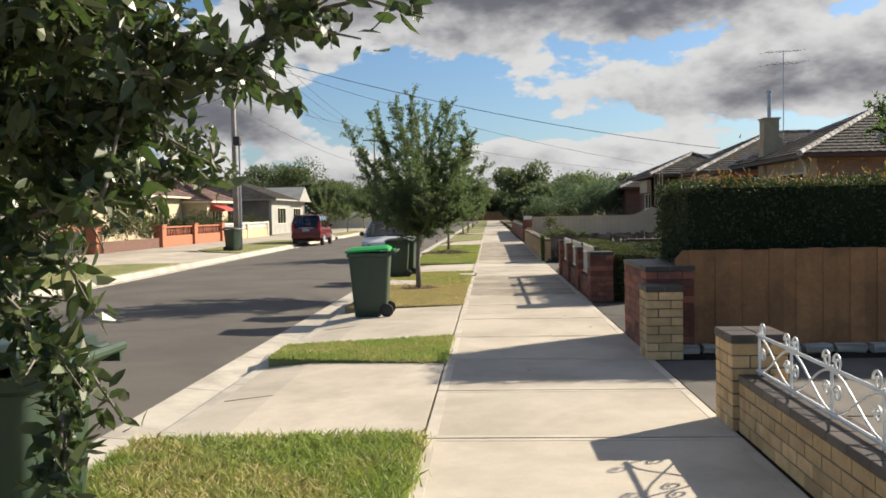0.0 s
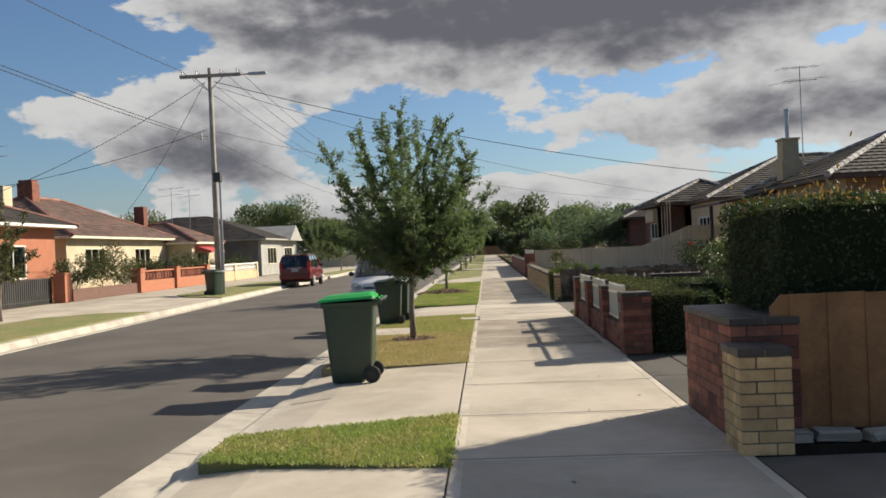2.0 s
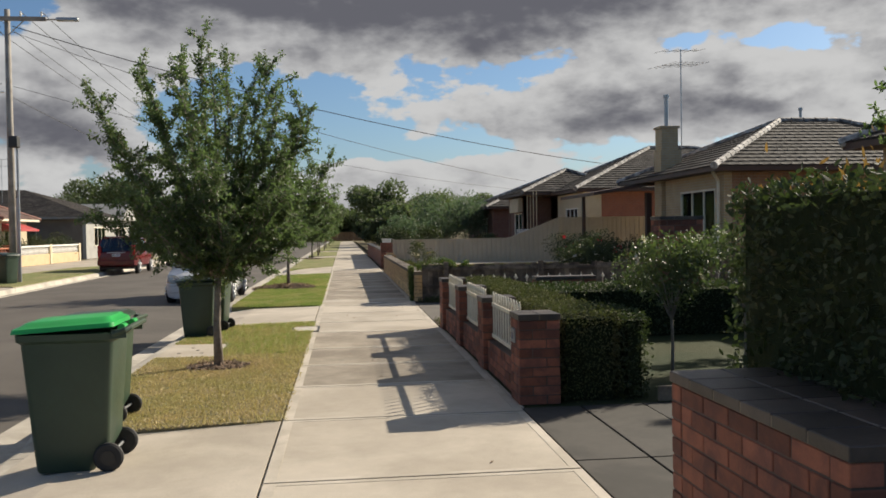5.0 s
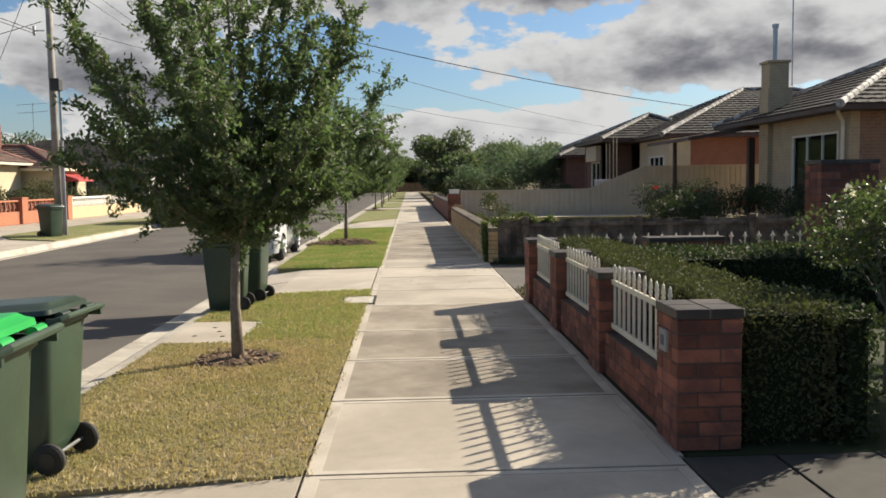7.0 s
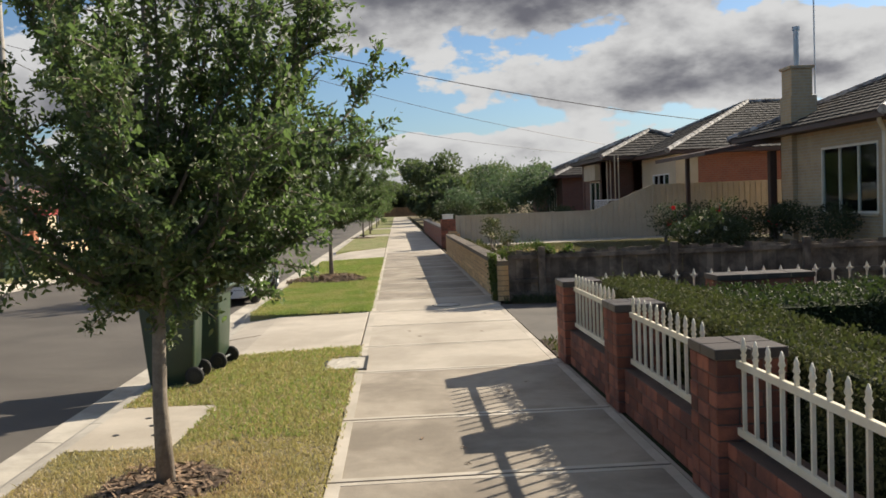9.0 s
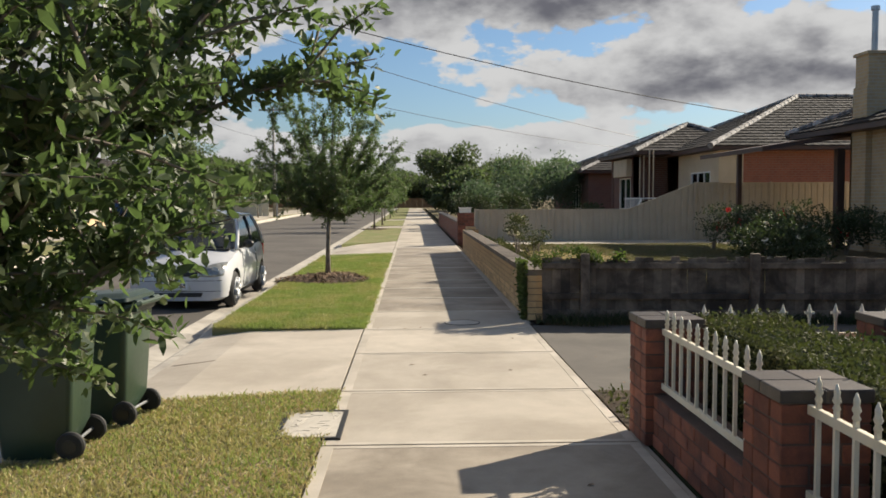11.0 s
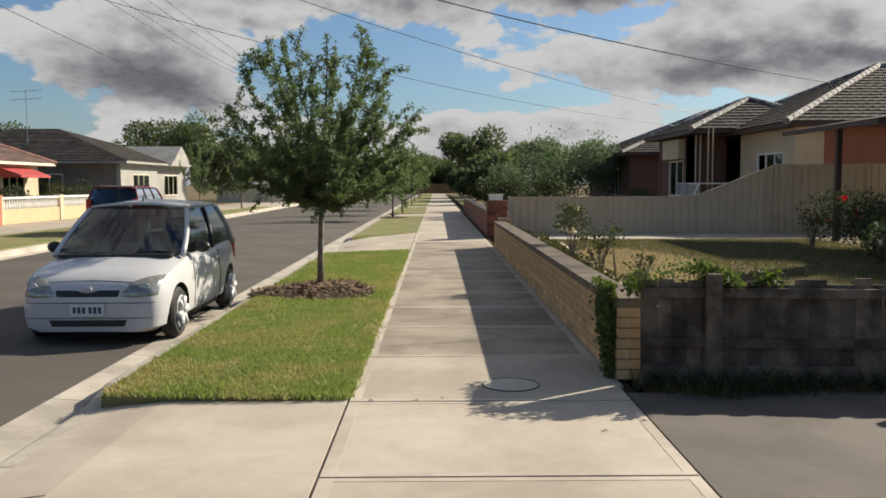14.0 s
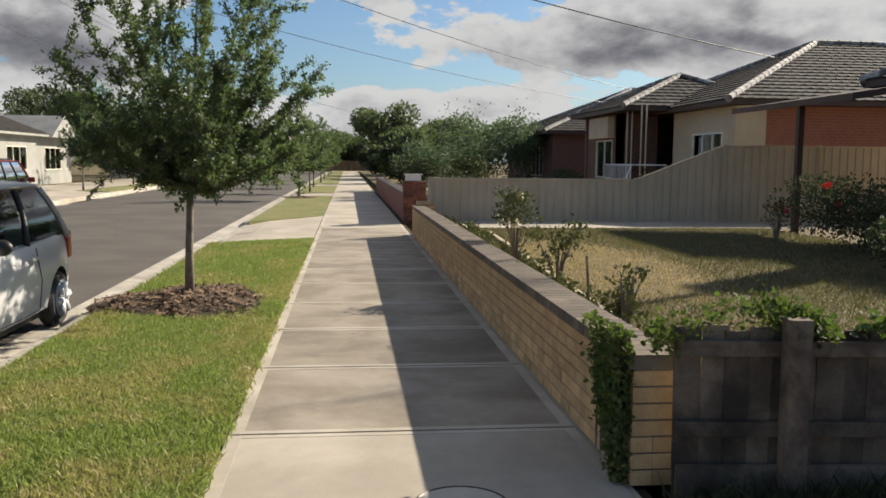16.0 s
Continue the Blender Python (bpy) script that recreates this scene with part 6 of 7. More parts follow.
def car(name, at, rz, S, paint, label, wheels, tyre_r):
    """A car from stations along its length (front at -y): each (y, z low, z belt, half width); the cabin from its outlines."""
    t = thing(name, at, rz, label, "car", "parked cars")
    bm = bmesh.new()
    rings = []
    for y, zl, zt, hw in S["body"]:
        h = zt - zl
        half = [(0.0, zl), (hw * 0.80, zl), (hw * 0.95, zl + h * 0.10), (hw * 0.99, zl + h * 0.30), (hw, zl + h * 0.52), (hw * 0.975, zl + h * 0.80), (hw * 0.925, zl + h * 0.94), (hw * 0.80, zt), (hw * 0.45, zt + 0.022), (0.0, zt + 0.03)]
        ring = [(x, y, z) for x, z in half] + [(-x, y, z) for x, z in half[-2:0:-1]]
        rings.append(ring)
    loft(bm, rings)
    bmesh.ops.recalc_face_normals(bm, faces=bm.faces)
    body = part("body", bm, paint, t, "", True)
    # wheel wells are cut out of the body
    cut = bmesh.new()
    for y in wheels:
        for s in (1, -1):
            disc(cut, (s * S["hw"], y, tyre_r), (1, 0, 0), tyre_r + 0.055, 0.52, 28)
    cutter = bpy.data.objects.new("cutter", finish(cut, "cutter", BLACK))
    scene.collection.objects.link(cutter)
    cutter.matrix_world = t.matrix_basis
    body.data.materials.append(BLACK)
    md = body.modifiers.new("wells", "BOOLEAN")
    md.operation, md.object, md.solver = "DIFFERENCE", cutter, "EXACT"
    md.material_mode = "TRANSFER"
    bpy.context.view_layer.update()
    dg = bpy.context.evaluated_depsgraph_get()
    me = bpy.data.meshes.new_from_object(body.evaluated_get(dg))
    body.modifiers.clear()
    body.data = me
    bpy.data.objects.remove(cutter)
    me.set_sharp_from_angle(angle=radians(38))
    # cabin: roof skin, pillars and glass
    y0, y1, hb, zb = S["belt"]
    r0, r1, hr, zr = S["roof"]
    mids = S["pillars"]

    def P(u, s, k):
        """Point on the cabin's side: u along 0..1, k from belt 0 to roof 1, s side."""
        yb, yr = y0 + (y1 - y0) * u, r0 + (r1 - r0) * u
        x = hb + (hr - hb) * k
        bow = 0.03 * math.sin(math.pi * k)
        return Vector((s * (x + bow), yb + (yr - yb) * k, zb + (zr - zb) * k))
    bm = bmesh.new()
    rows = []
    for j in range(7):
        u = j / 6
        row = []
        for i in range(9):
            v = -1 + 2 * i / 8
            e = P(u, 1, 0.955)
            crown = 0.075 * (1 - v * v) * (0.45 + 0.55 * math.sin(math.pi * min(max(u, 0.08), 0.95)))
            yq = e.y + (1 - v * v) * (-0.12 if u < 0.1 else 0.12 if u > 0.9 else 0)
            row.append(bm.verts.new((v * e.x, yq, e.z + crown)))
        rows.append(row)
    for a, b in zip(rows, rows[1:]):
        for i in range(8):
            bm.faces.new((a[i], a[i + 1], b[i + 1], b[i]))
    bmesh.ops.recalc_face_normals(bm, faces=bm.faces)
    bmesh.ops.solidify(bm, geom=list(bm.faces), thickness=-0.03)
    bmesh.ops.recalc_face_normals(bm, faces=bm.faces)
    part("roof", bm, paint, t, "", True)
    cuts = [0.0] + mids + [1.0]
    for s in (1, -1):
        for u in cuts:
            bm = bmesh.new()
            w = 0.032
            pts = [P(min(max(u, 0), 1), s, k / 6 * 0.95 - 0.02) for k in range(7)]
            tube(bm, pts, w, 8)
            part("pillar", bm, paint if u in (0.0, 1.0) else BLACK, t, "", True)
        for a, b in zip(cuts, cuts[1:]):
            bm = bmesh.new()
            g = []
            for k in range(5):
                g.append([bm.verts.new(P(a + 0.018 + (b - a - 0.036) * q / 4, s, 0.03 + 0.92 * k / 4) * 1.0) for q in range(5)])
            for c, d in zip(g, g[1:]):
                for q in range(4):
                    bm.faces.new((c[q], c[q + 1], d[q + 1], d[q]))
            part("side_window", bm, CAR_GLASS, t, "", True)
    for u, nm in ((0.0, "windscreen"), (1.0, "rear_window")):
        bm = bmesh.new()
        g = []
        for k in range(6):
            row = []
            for q in range(9):
                v = -0.96 + 1.92 * q / 8
                e = P(u, 1, 0.02 + 0.95 * k / 5)
                out = (1 - v * v) * 0.10 * (-1 if u == 0 else 1)
                row.append(bm.verts.new((v * e.x, e.y + out, e.z + (1 - v * v) * 0.02 * k / 5)))
            g.append(row)
        for c, d in zip(g, g[1:]):
            for q in range(8):
                bm.faces.new((c[q], c[q + 1], d[q + 1], d[q]))
        part(nm, bm, CAR_GLASS, t, "", True)
    # seats and dashboard seen through the glass
    for x in (-0.34, 0.34):
        bm = bmesh.new()
        yc = y0 + (y1 - y0) * 0.48
        box(bm, (x - 0.22, yc - 0.05, zb - 0.35), (x + 0.22, yc + 0.10, zb + 0.22), 0.04)
        box(bm, (x - 0.12, yc, zb + 0.24), (x + 0.12, yc + 0.08, zb + 0.40), 0.03)
        part("seat", bm, CABIN, t)
    bm = bmesh.new()
    box(bm, (-hb + 0.06, y0 + 0.05, zb - 0.1), (hb - 0.06, y0 + 0.45, zb + 0.02), 0.03)
    part("dashboard", bm, BLACK, t)
    bm = bmesh.new()
    box(bm, (-hb + 0.05, y0 + 0.4, zb - 0.42), (hb - 0.05, y1 - 0.06, zb - 0.38))
    box(bm, (-hb + 0.08, y1 - 0.42, zb - 0.36), (hb - 0.08, y1 - 0.25, zb + 0.16), 0.03)
    part("rear_bench", bm, CABIN, t)
    for y in wheels:
        for s in (1, -1):
            bm = bmesh.new()
            disc(bm, (s * (S["hw"] - 0.10), y, tyre_r), (1, 0, 0), tyre_r, 0.175, 30, 0.03)
            ty = part("wheel", bm, RUBBER, t, "black tyre", True)
            ty.data.set_sharp_from_angle(angle=radians(45))
            bm = bmesh.new()
            xo = s * (S["hw"] - 0.015)
            disc(bm, (xo, y, tyre_r), (1, 0, 0), tyre_r * 0.66, 0.02, 28)
            rim = part("rim", bm, BLACK, ty)
            bm = bmesh.new()
            for k in range(6):
                a = k * math.pi / 3 + 0.2
                c, q = math.cos(a), math.sin(a)
                tube(bm, [(xo + s * 0.012, y + c * 0.03, tyre_r + q * 0.03), (xo + s * 0.016, y + c * tyre_r * 0.35, tyre_r + q * tyre_r * 0.35), (xo + s * 0.008, y + c * tyre_r * 0.62, tyre_r + q * tyre_r * 0.62)], [0.035, 0.042, 0.05], 6)
            ringp = [(xo + s * 0.008, y + tyre_r * 0.64 * math.cos(b), tyre_r + tyre_r * 0.64 * math.sin(b)) for b in (2 * math.pi * k / 28 for k in range(29))]
            tube(bm, ringp, 0.013, 6)
            disc(bm, (xo + s * 0.02, y, tyre_r), (1, 0, 0), 0.045, 0.02, 16)
            part("spokes", bm, RIM, ty, "silver spoked hubcap", True)
    return t, body, P


def plate(parent, y, z, s, w=0.36):
    bm = bmesh.new()
    box(bm, (-w / 2, min(y, y + s * 0.012), z - 0.065), (w / 2, max(y, y + s * 0.012), z + 0.065), 0.004)
    p = part("number_plate", bm, PLATE, parent, "white plate with dark bars")
    for k in range(6):
        bm = bmesh.new()
        x = -w / 2 + 0.035 + k * 0.05 + (0.02 if k > 2 else 0)
        box(bm, (x, min(y + s * 0.012, y + s * 0.015), z - 0.035), (x + 0.034, max(y + s * 0.012, y + s * 0.015), z + 0.035))
        part("bar", bm, BAR, p)


def white_hatch():
    S = {"hw": 0.83, "body": [(-1.80, 0.20, 0.53, 0.56), (-1.785, 0.155, 0.585, 0.64), (-1.74, 0.145, 0.645, 0.71), (-1.64, 0.14, 0.71, 0.765), (-1.45, 0.14, 0.775, 0.81), (-1.20, 0.15, 0.835, 0.828), (-0.95, 0.15, 0.885, 0.83), (-0.74, 0.16, 0.92, 0.83), (-0.3, 0.16, 0.935, 0.83), (0.5, 0.16, 0.955, 0.83), (1.1, 0.17, 0.985, 0.825), (1.45, 0.19, 1.0, 0.80), (1.66, 0.22, 0.99, 0.755), (1.76, 0.28, 0.93, 0.69), (1.80, 0.36, 0.80, 0.58)],
         "belt": (-0.84, 1.62, 0.755, 0.915), "roof": (-0.10, 1.22, 0.585, 1.47), "pillars": [0.52]}
    t, body, P = car("hatchback", (-3.43, 26.25, -0.125), 0, S, CAR_WHITE, "small silver-white three-door hatchback parked at the kerb", (-1.19, 1.18), 0.285)
    tree_ = BVHTree.FromPolygons([v.co[:] for v in body.data.vertices], [p.vertices[:] for p in body.data.polygons])

    def on_nose(x, z, out=0.006):
        """The spot on the car's nose straight behind (x, z), lifted a little."""
        hit = tree_.ray_cast(Vector((x, -3, z)), Vector((0, 1, 0)))
        if hit[0] is None:
            return Vector((x, -1.45, z))
        n = hit[1] if hit[1].y < 0 else -hit[1]
        return hit[0] + n * out

    def patch(name, corners, material, label="", out=0.008, n=10, bow=0.0):
        """A fitted panel on the nose between four (x, z) corners."""
        bm = bmesh.new()
        g = []
        c = [Vector((*q, 0)) for q in corners]
        for j in range(n + 1):
            row = []
            for i in range(n + 1):
                u, v = i / n, j / n
                q = (c[0] * (1 - u) + c[1] * u) * (1 - v) + (c[3] * (1 - u) + c[2] * u) * v
                zz = q.y + bow * math.sin(math.pi * u) * (v - 0.5) * 2
                edge = 1 - max(abs(2 * u - 1), abs(2 * v - 1)) ** 6
                row.append(bm.verts.new(on_nose(q.x, zz, out * (0.15 + 0.85 * edge))))
            g.append(row)
        for r0, r1 in zip(g, g[1:]):
            for i in range(n):
                bm.faces.new((r0[i], r0[i + 1], r1[i + 1], r1[i]))
        bmesh.ops.recalc_face_normals(bm, faces=bm.faces)
        return part(name, bm, material, t, label, True)
    for s in (1, -1):
        h = patch("headlight", [(s * 0.34, 0.545), (s * 0.725, 0.545), (s * 0.745, 0.74), (s * 0.45, 0.685)], LAMP_CLEAR, "clear swept headlight", 0.012, 12, 0.02)
        bm = bmesh.new()
        c = on_nose(s * 0.60, 0.625, 0.006)
        disc(bm, c, (0.15 * s, -1, 0.1), 0.055, 0.014, 16)
        part("lamp_bowl", bm, RIM, h)
        bm = bmesh.new()
        bmesh.ops.create_uvsphere(bm, u_segments=14, v_segments=10, radius=1)
        for v in bm.verts:
            v.co = Vector((s * 0.895 + v.co.x * 0.095, -0.52 + v.co.y * 0.055, 0.985 + v.co.z * 0.072))
        m = part("mirror", bm, BLACK, t, "black wing mirror", True)
        bm = bmesh.new()
        tube(bm, [(s * 0.74, -0.50, 0.925), (s * 0.85, -0.52, 0.96)], 0.025, 6)
        part("arm", bm, BLACK, m)
        x = s * 0.829
        bm = bmesh.new()
        for pts in ([(x * 0.985, -0.62, 0.28), (x * 1.002, -0.62, 0.56), (x * 0.975, -0.62, 0.85)], [(x * 0.985, 0.56, 0.28), (x * 1.002, 0.60, 0.56), (x * 0.978, 0.52, 0.88)], [(x * 0.985, -0.62, 0.27), (x * 0.985, 0.0, 0.26), (x * 0.985, 0.56, 0.27)]):
            tube(bm, pts, 0.005, 4)
        part("door_seam", bm, BLACK, t)
        bm = bmesh.new()
        box(bm, (min(x, x + s * 0.025), 0.32, 0.77), (max(x, x + s * 0.025), 0.50, 0.805), 0.008)
        part("door_handle", bm, CAR_WHITE, t)
        bm = bmesh.new()
        box(bm, (s * 0.70 - 0.07, 1.60, 0.66), (s * 0.70 + 0.07, 1.74, 0.96), 0.03)
        part("tail_light", bm, LAMP_RED, t)
    patch("grille", [(-0.33, 0.535), (0.33, 0.535), (0.345, 0.605), (-0.345, 0.605)], BLACK, "black grille opening", 0.006, 12)
    patch("grille_notch", [(-0.06, 0.58), (0.06, 0.58), (0.14, 0.615), (-0.14, 0.615)], CAR_WHITE, "", 0.014, 8)
    bm = bmesh.new()
    bmesh.ops.create_uvsphere(bm, u_segments=14, v_segments=8, radius=1)
    c = on_nose(0, 0.61, 0.012)
    for v in bm.verts:
        v.co = Vector((c.x + v.co.x * 0.058, c.y - 0.004 + v.co.y * 0.012, c.z + v.co.z * 0.036))
    part("badge", bm, RIM, t, "plain oval badge", True)
    patch("lower_intake", [(-0.39, 0.215), (0.39, 0.215), (0.42, 0.285), (-0.42, 0.285)], BLACK, "", 0.005, 10)
    for z, w in ((0.305, 0.68), (0.47, 0.70)):
        bm = bmesh.new()
        tube(bm, [on_nose(-w + 2 * w * k / 24, z, 0.001) for k in range(25)], 0.0045, 4)
        part("bumper_seam", bm, BLACK, t)
    bm = bmesh.new()
    tube(bm, [on_nose(-0.62 + 1.24 * k / 24, 0.68 + 0.04 * (1 - (1 - k / 12) ** 2) - 0.02, 0.001) for k in range(25)], 0.004, 4)
    part("bonnet_seam", bm, BLACK, t)
    plate(t, -1.815, 0.395, -1, 0.37)
    for x in (-0.35, 0.12):
        bm = bmesh.new()
        tube(bm, [(x, -0.93, 0.925), (x + 0.3, -0.86, 0.955), (x + 0.5, -0.87, 0.945)], 0.009, 5)
        part("wiper", bm, BLACK, t)
    bm = bmesh.new()
    box(bm, (-0.66, -1.0, 0.885), (0.66, -0.84, 0.93), 0.01)
    part("cowl", bm, BLACK, t)
    bm = bmesh.new()
    tube(bm, [(0.0, 0.02, 1.53), (0.0, 0.06, 1.61)], [0.012, 0.006], 6)
    part("aerial_stub", bm, BLACK, t)
    bm = bmesh.new()
    box(bm, (-0.70, -1.40, 0.14), (0.70, 1.5, 0.20))
    part("underside", bm, BLACK, t)


white_hatch()


def red_wagon():
    S = {"hw": 0.86, "body": [(-2.05, 0.42, 0.66, 0.60), (-2.0, 0.34, 0.78, 0.74), (-1.8, 0.32, 0.88, 0.82), (-1.2, 0.32, 0.98, 0.86), (-0.8, 0.32, 1.03, 0.86), (0.5, 0.32, 1.04, 0.86), (1.5, 0.32, 1.06, 0.86), (1.95, 0.34, 1.05, 0.83), (2.08, 0.40, 0.98, 0.78), (2.10, 0.46, 0.80, 0.72)],
         "belt": (-0.95, 2.02, 0.79, 1.02), "roof": (-0.35, 1.80, 0.66, 1.64), "pillars": [0.33, 0.66]}
    t, body, P = car("family_wagon", (-9.95, 44.3, -0.12), 181.5, S, CAR_RED, "dark red tall family wagon parked on the opposite kerb", (-1.3, 1.3), 0.33)
    for s in (1, -1):
        bm = bmesh.new()
        box(bm, (s * 0.72 - 0.075, 2.0, 0.78), (s * 0.72 + 0.075, 2.09, 1.30), 0.02)
        part("tail_light", bm, LAMP_RED, t, "tall red tail light")
        bm = bmesh.new()
        box(bm, (s * 0.93 - 0.09, -0.72, 1.02), (s * 0.93 + 0.09, -0.60, 1.17), 0.03)
        part("mirror", bm, CAR_RED, t)
        bm = bmesh.new()
        tube(bm, [(s * 0.56, -0.1, 1.70), (s * 0.56, 1.55, 1.71)], 0.02, 6)
        part("roof_rail", bm, BLACK, t)
    bm = bmesh.new()
    box(bm, (-0.80, 2.02, 0.42), (0.80, 2.17, 0.66), 0.04)
    part("rear_bumper", bm, CAR_RED, t)
    plate(t, 2.105, 0.88, 1)
    bm = bmesh.new()
    box(bm, (-0.4, 2.1, 0.98), (0.4, 2.12, 1.01), 0.005)
    part("trim_strip", bm, RIM, t)
    bm = bmesh.new()
    box(bm, (-0.6, 1.78, 1.66), (0.6, 1.96, 1.69), 0.01)
    part("spoiler", bm, CAR_RED, t)
    bm = bmesh.new()
    box(bm, (-0.72, -1.7, 0.24), (0.72, 1.8, 0.34))
    part("underside", bm, BLACK, t)


red_wagon()


# ---- power poles and wires ----
def pole(at, H, lamp_arm, label):
    t = thing("power_pole", at, 0, label, "power pole", "power poles")
    bm = bmesh.new()
    tube(bm, [(0, 0, 0), (0, 0, H * 0.5), (0, 0, H)], [0.135, 0.115, 0.095], 12)
    part("pole", bm, POLE_WOOD, t, "", True)
    bm = bmesh.new()
    box(bm, (-1.25, -0.2, H - 0.42), (1.35, -0.09, H - 0.28), 0.01)
    arm = part("cross_arm", bm, POLE_WOOD, t)
    for x in (-1.15, -0.55, 0.5, 1.2):
        bm = bmesh.new()
        tube(bm, [(x, -0.145, H - 0.28), (x, -0.145, H - 0.2), (x, -0.145, H - 0.16), (x, -0.145, H - 0.1)], [0.02, 0.04, 0.025, 0.035], 8)
        part("insulator", bm, WHITE, arm)
    for s in (-1, 1):
        bm = bmesh.new()
        tube(bm, [(s * 0.05, -0.15, H - 0.95), (s * 0.6, -0.15, H - 0.42)], 0.02, 6)
        part("brace", bm, STEEL, arm)
    if lamp_arm:
        bm = bmesh.new()
        tube(bm, [(1.2, -0.15, H - 0.38), (1.75, -0.15, H - 0.36)], 0.03, 6)
        part("lamp_arm", bm, STEEL, t)
        bm = bmesh.new()
        box(bm, (1.7, -0.25, H - 0.42), (2.45, -0.05, H - 0.30), 0.03)
        part("street_lamp_head", bm, STEEL, t, "grey flat street lamp head")
        bm = bmesh.new()
        box(bm, (0.05, -0.35, 4.75), (0.35, -0.05, 5.15), 0.03)
        part("pole_box", bm, DARK_METAL, t)
    for dx, z1 in ((0.19, 3.0), (0.24, 5.0)):
        bm = bmesh.new()
        tube(bm, [(dx, -0.06, 0), (dx, -0.06, z1)], 0.045, 8)
        part("cable_guard", bm, STEEL, t)
    bm = bmesh.new()
    tube(bm, [(-0.45, -0.12, H - 2.9), (-0.12, -0.12, H - 2.9)], 0.025, 6)
    tube(bm, [(-0.45, -0.12, H - 3.05), (-0.45, -0.12, H - 2.75)], 0.05, 8)
    part("service_bracket", bm, WHITE, t)
    return t


PX, PY, PH = -11.35, 34.3, 9.6
pole((PX, PY, 0), PH, True, "tall grey timber power pole with cross-arm and street lamp")
pole((-12.3, 89.0, 0), 10.0, False, "distant timber power pole with a cross-arm")


def wire(a, b, sag, r=0.012, label="thin black overhead wire sagging between supports"):
    a, b = Vector(a), Vector(b)
    bm = bmesh.new()
    tube(bm, [a.lerp(b, k / 24) - Vector((0, 0, sag * 4 * (k / 24) * (1 - k / 24))) for k in range(25)], r, 5)
    tagged(put("overhead_wire", finish(bm, "overhead_wire", DARK_METAL)), label, "wire", "overhead wires")


for x in (-1.15, -0.55, 0.5, 1.2):
    wire((PX + x, PY - 0.15, PH - 0.1), (-12.3 + x, 88.85, 9.9), 0.8)
    wire((PX + x, PY - 0.15, PH - 0.1), (-11.5 + x, -14.0, 10.2), 0.9) if x < -1 else None
wire((PX - 0.4, PY - 0.1, PH - 2.9), (-13.5, -6.0, 8.0), 0.4)
wire((PX - 0.4, PY - 0.1, PH - 3.0), (-12.2, -6.0, 7.3), 0.4)
wire((PX + 0.2, PY - 0.1, PH - 0.6), (12.1, 41.0, 4.6), 0.5, 0.016, "thick black service cable crossing the street to the house")
wire((PX + 0.2, PY - 0.1, PH - 0.8), (9.6, 46.0, 4.1), 0.5, 0.010)
wire((PX + 0.2, PY - 0.1, PH - 2.7), (9.4, 48.0, 3.8), 0.5, 0.008)
wire((PX - 0.2, PY - 0.1, PH - 0.6), (-21.5, 33.0, 4.2), 0.4)
wire((PX - 0.2, PY - 0.1, PH - 0.6), (-20.5, 47.0, 4.6), 0.3)
wire((PX - 0.2, PY - 0.1, PH - 2.6), (-22.0, 31.0, 4.4), 0.4)
wire((-12.3, 88.9, 9.3), (12.0, 100.0, 4.0), 0.5, 0.01)
wire((PX, PY, PH - 3), (-12.3, 89, 7.0), 0.6, 0.012)


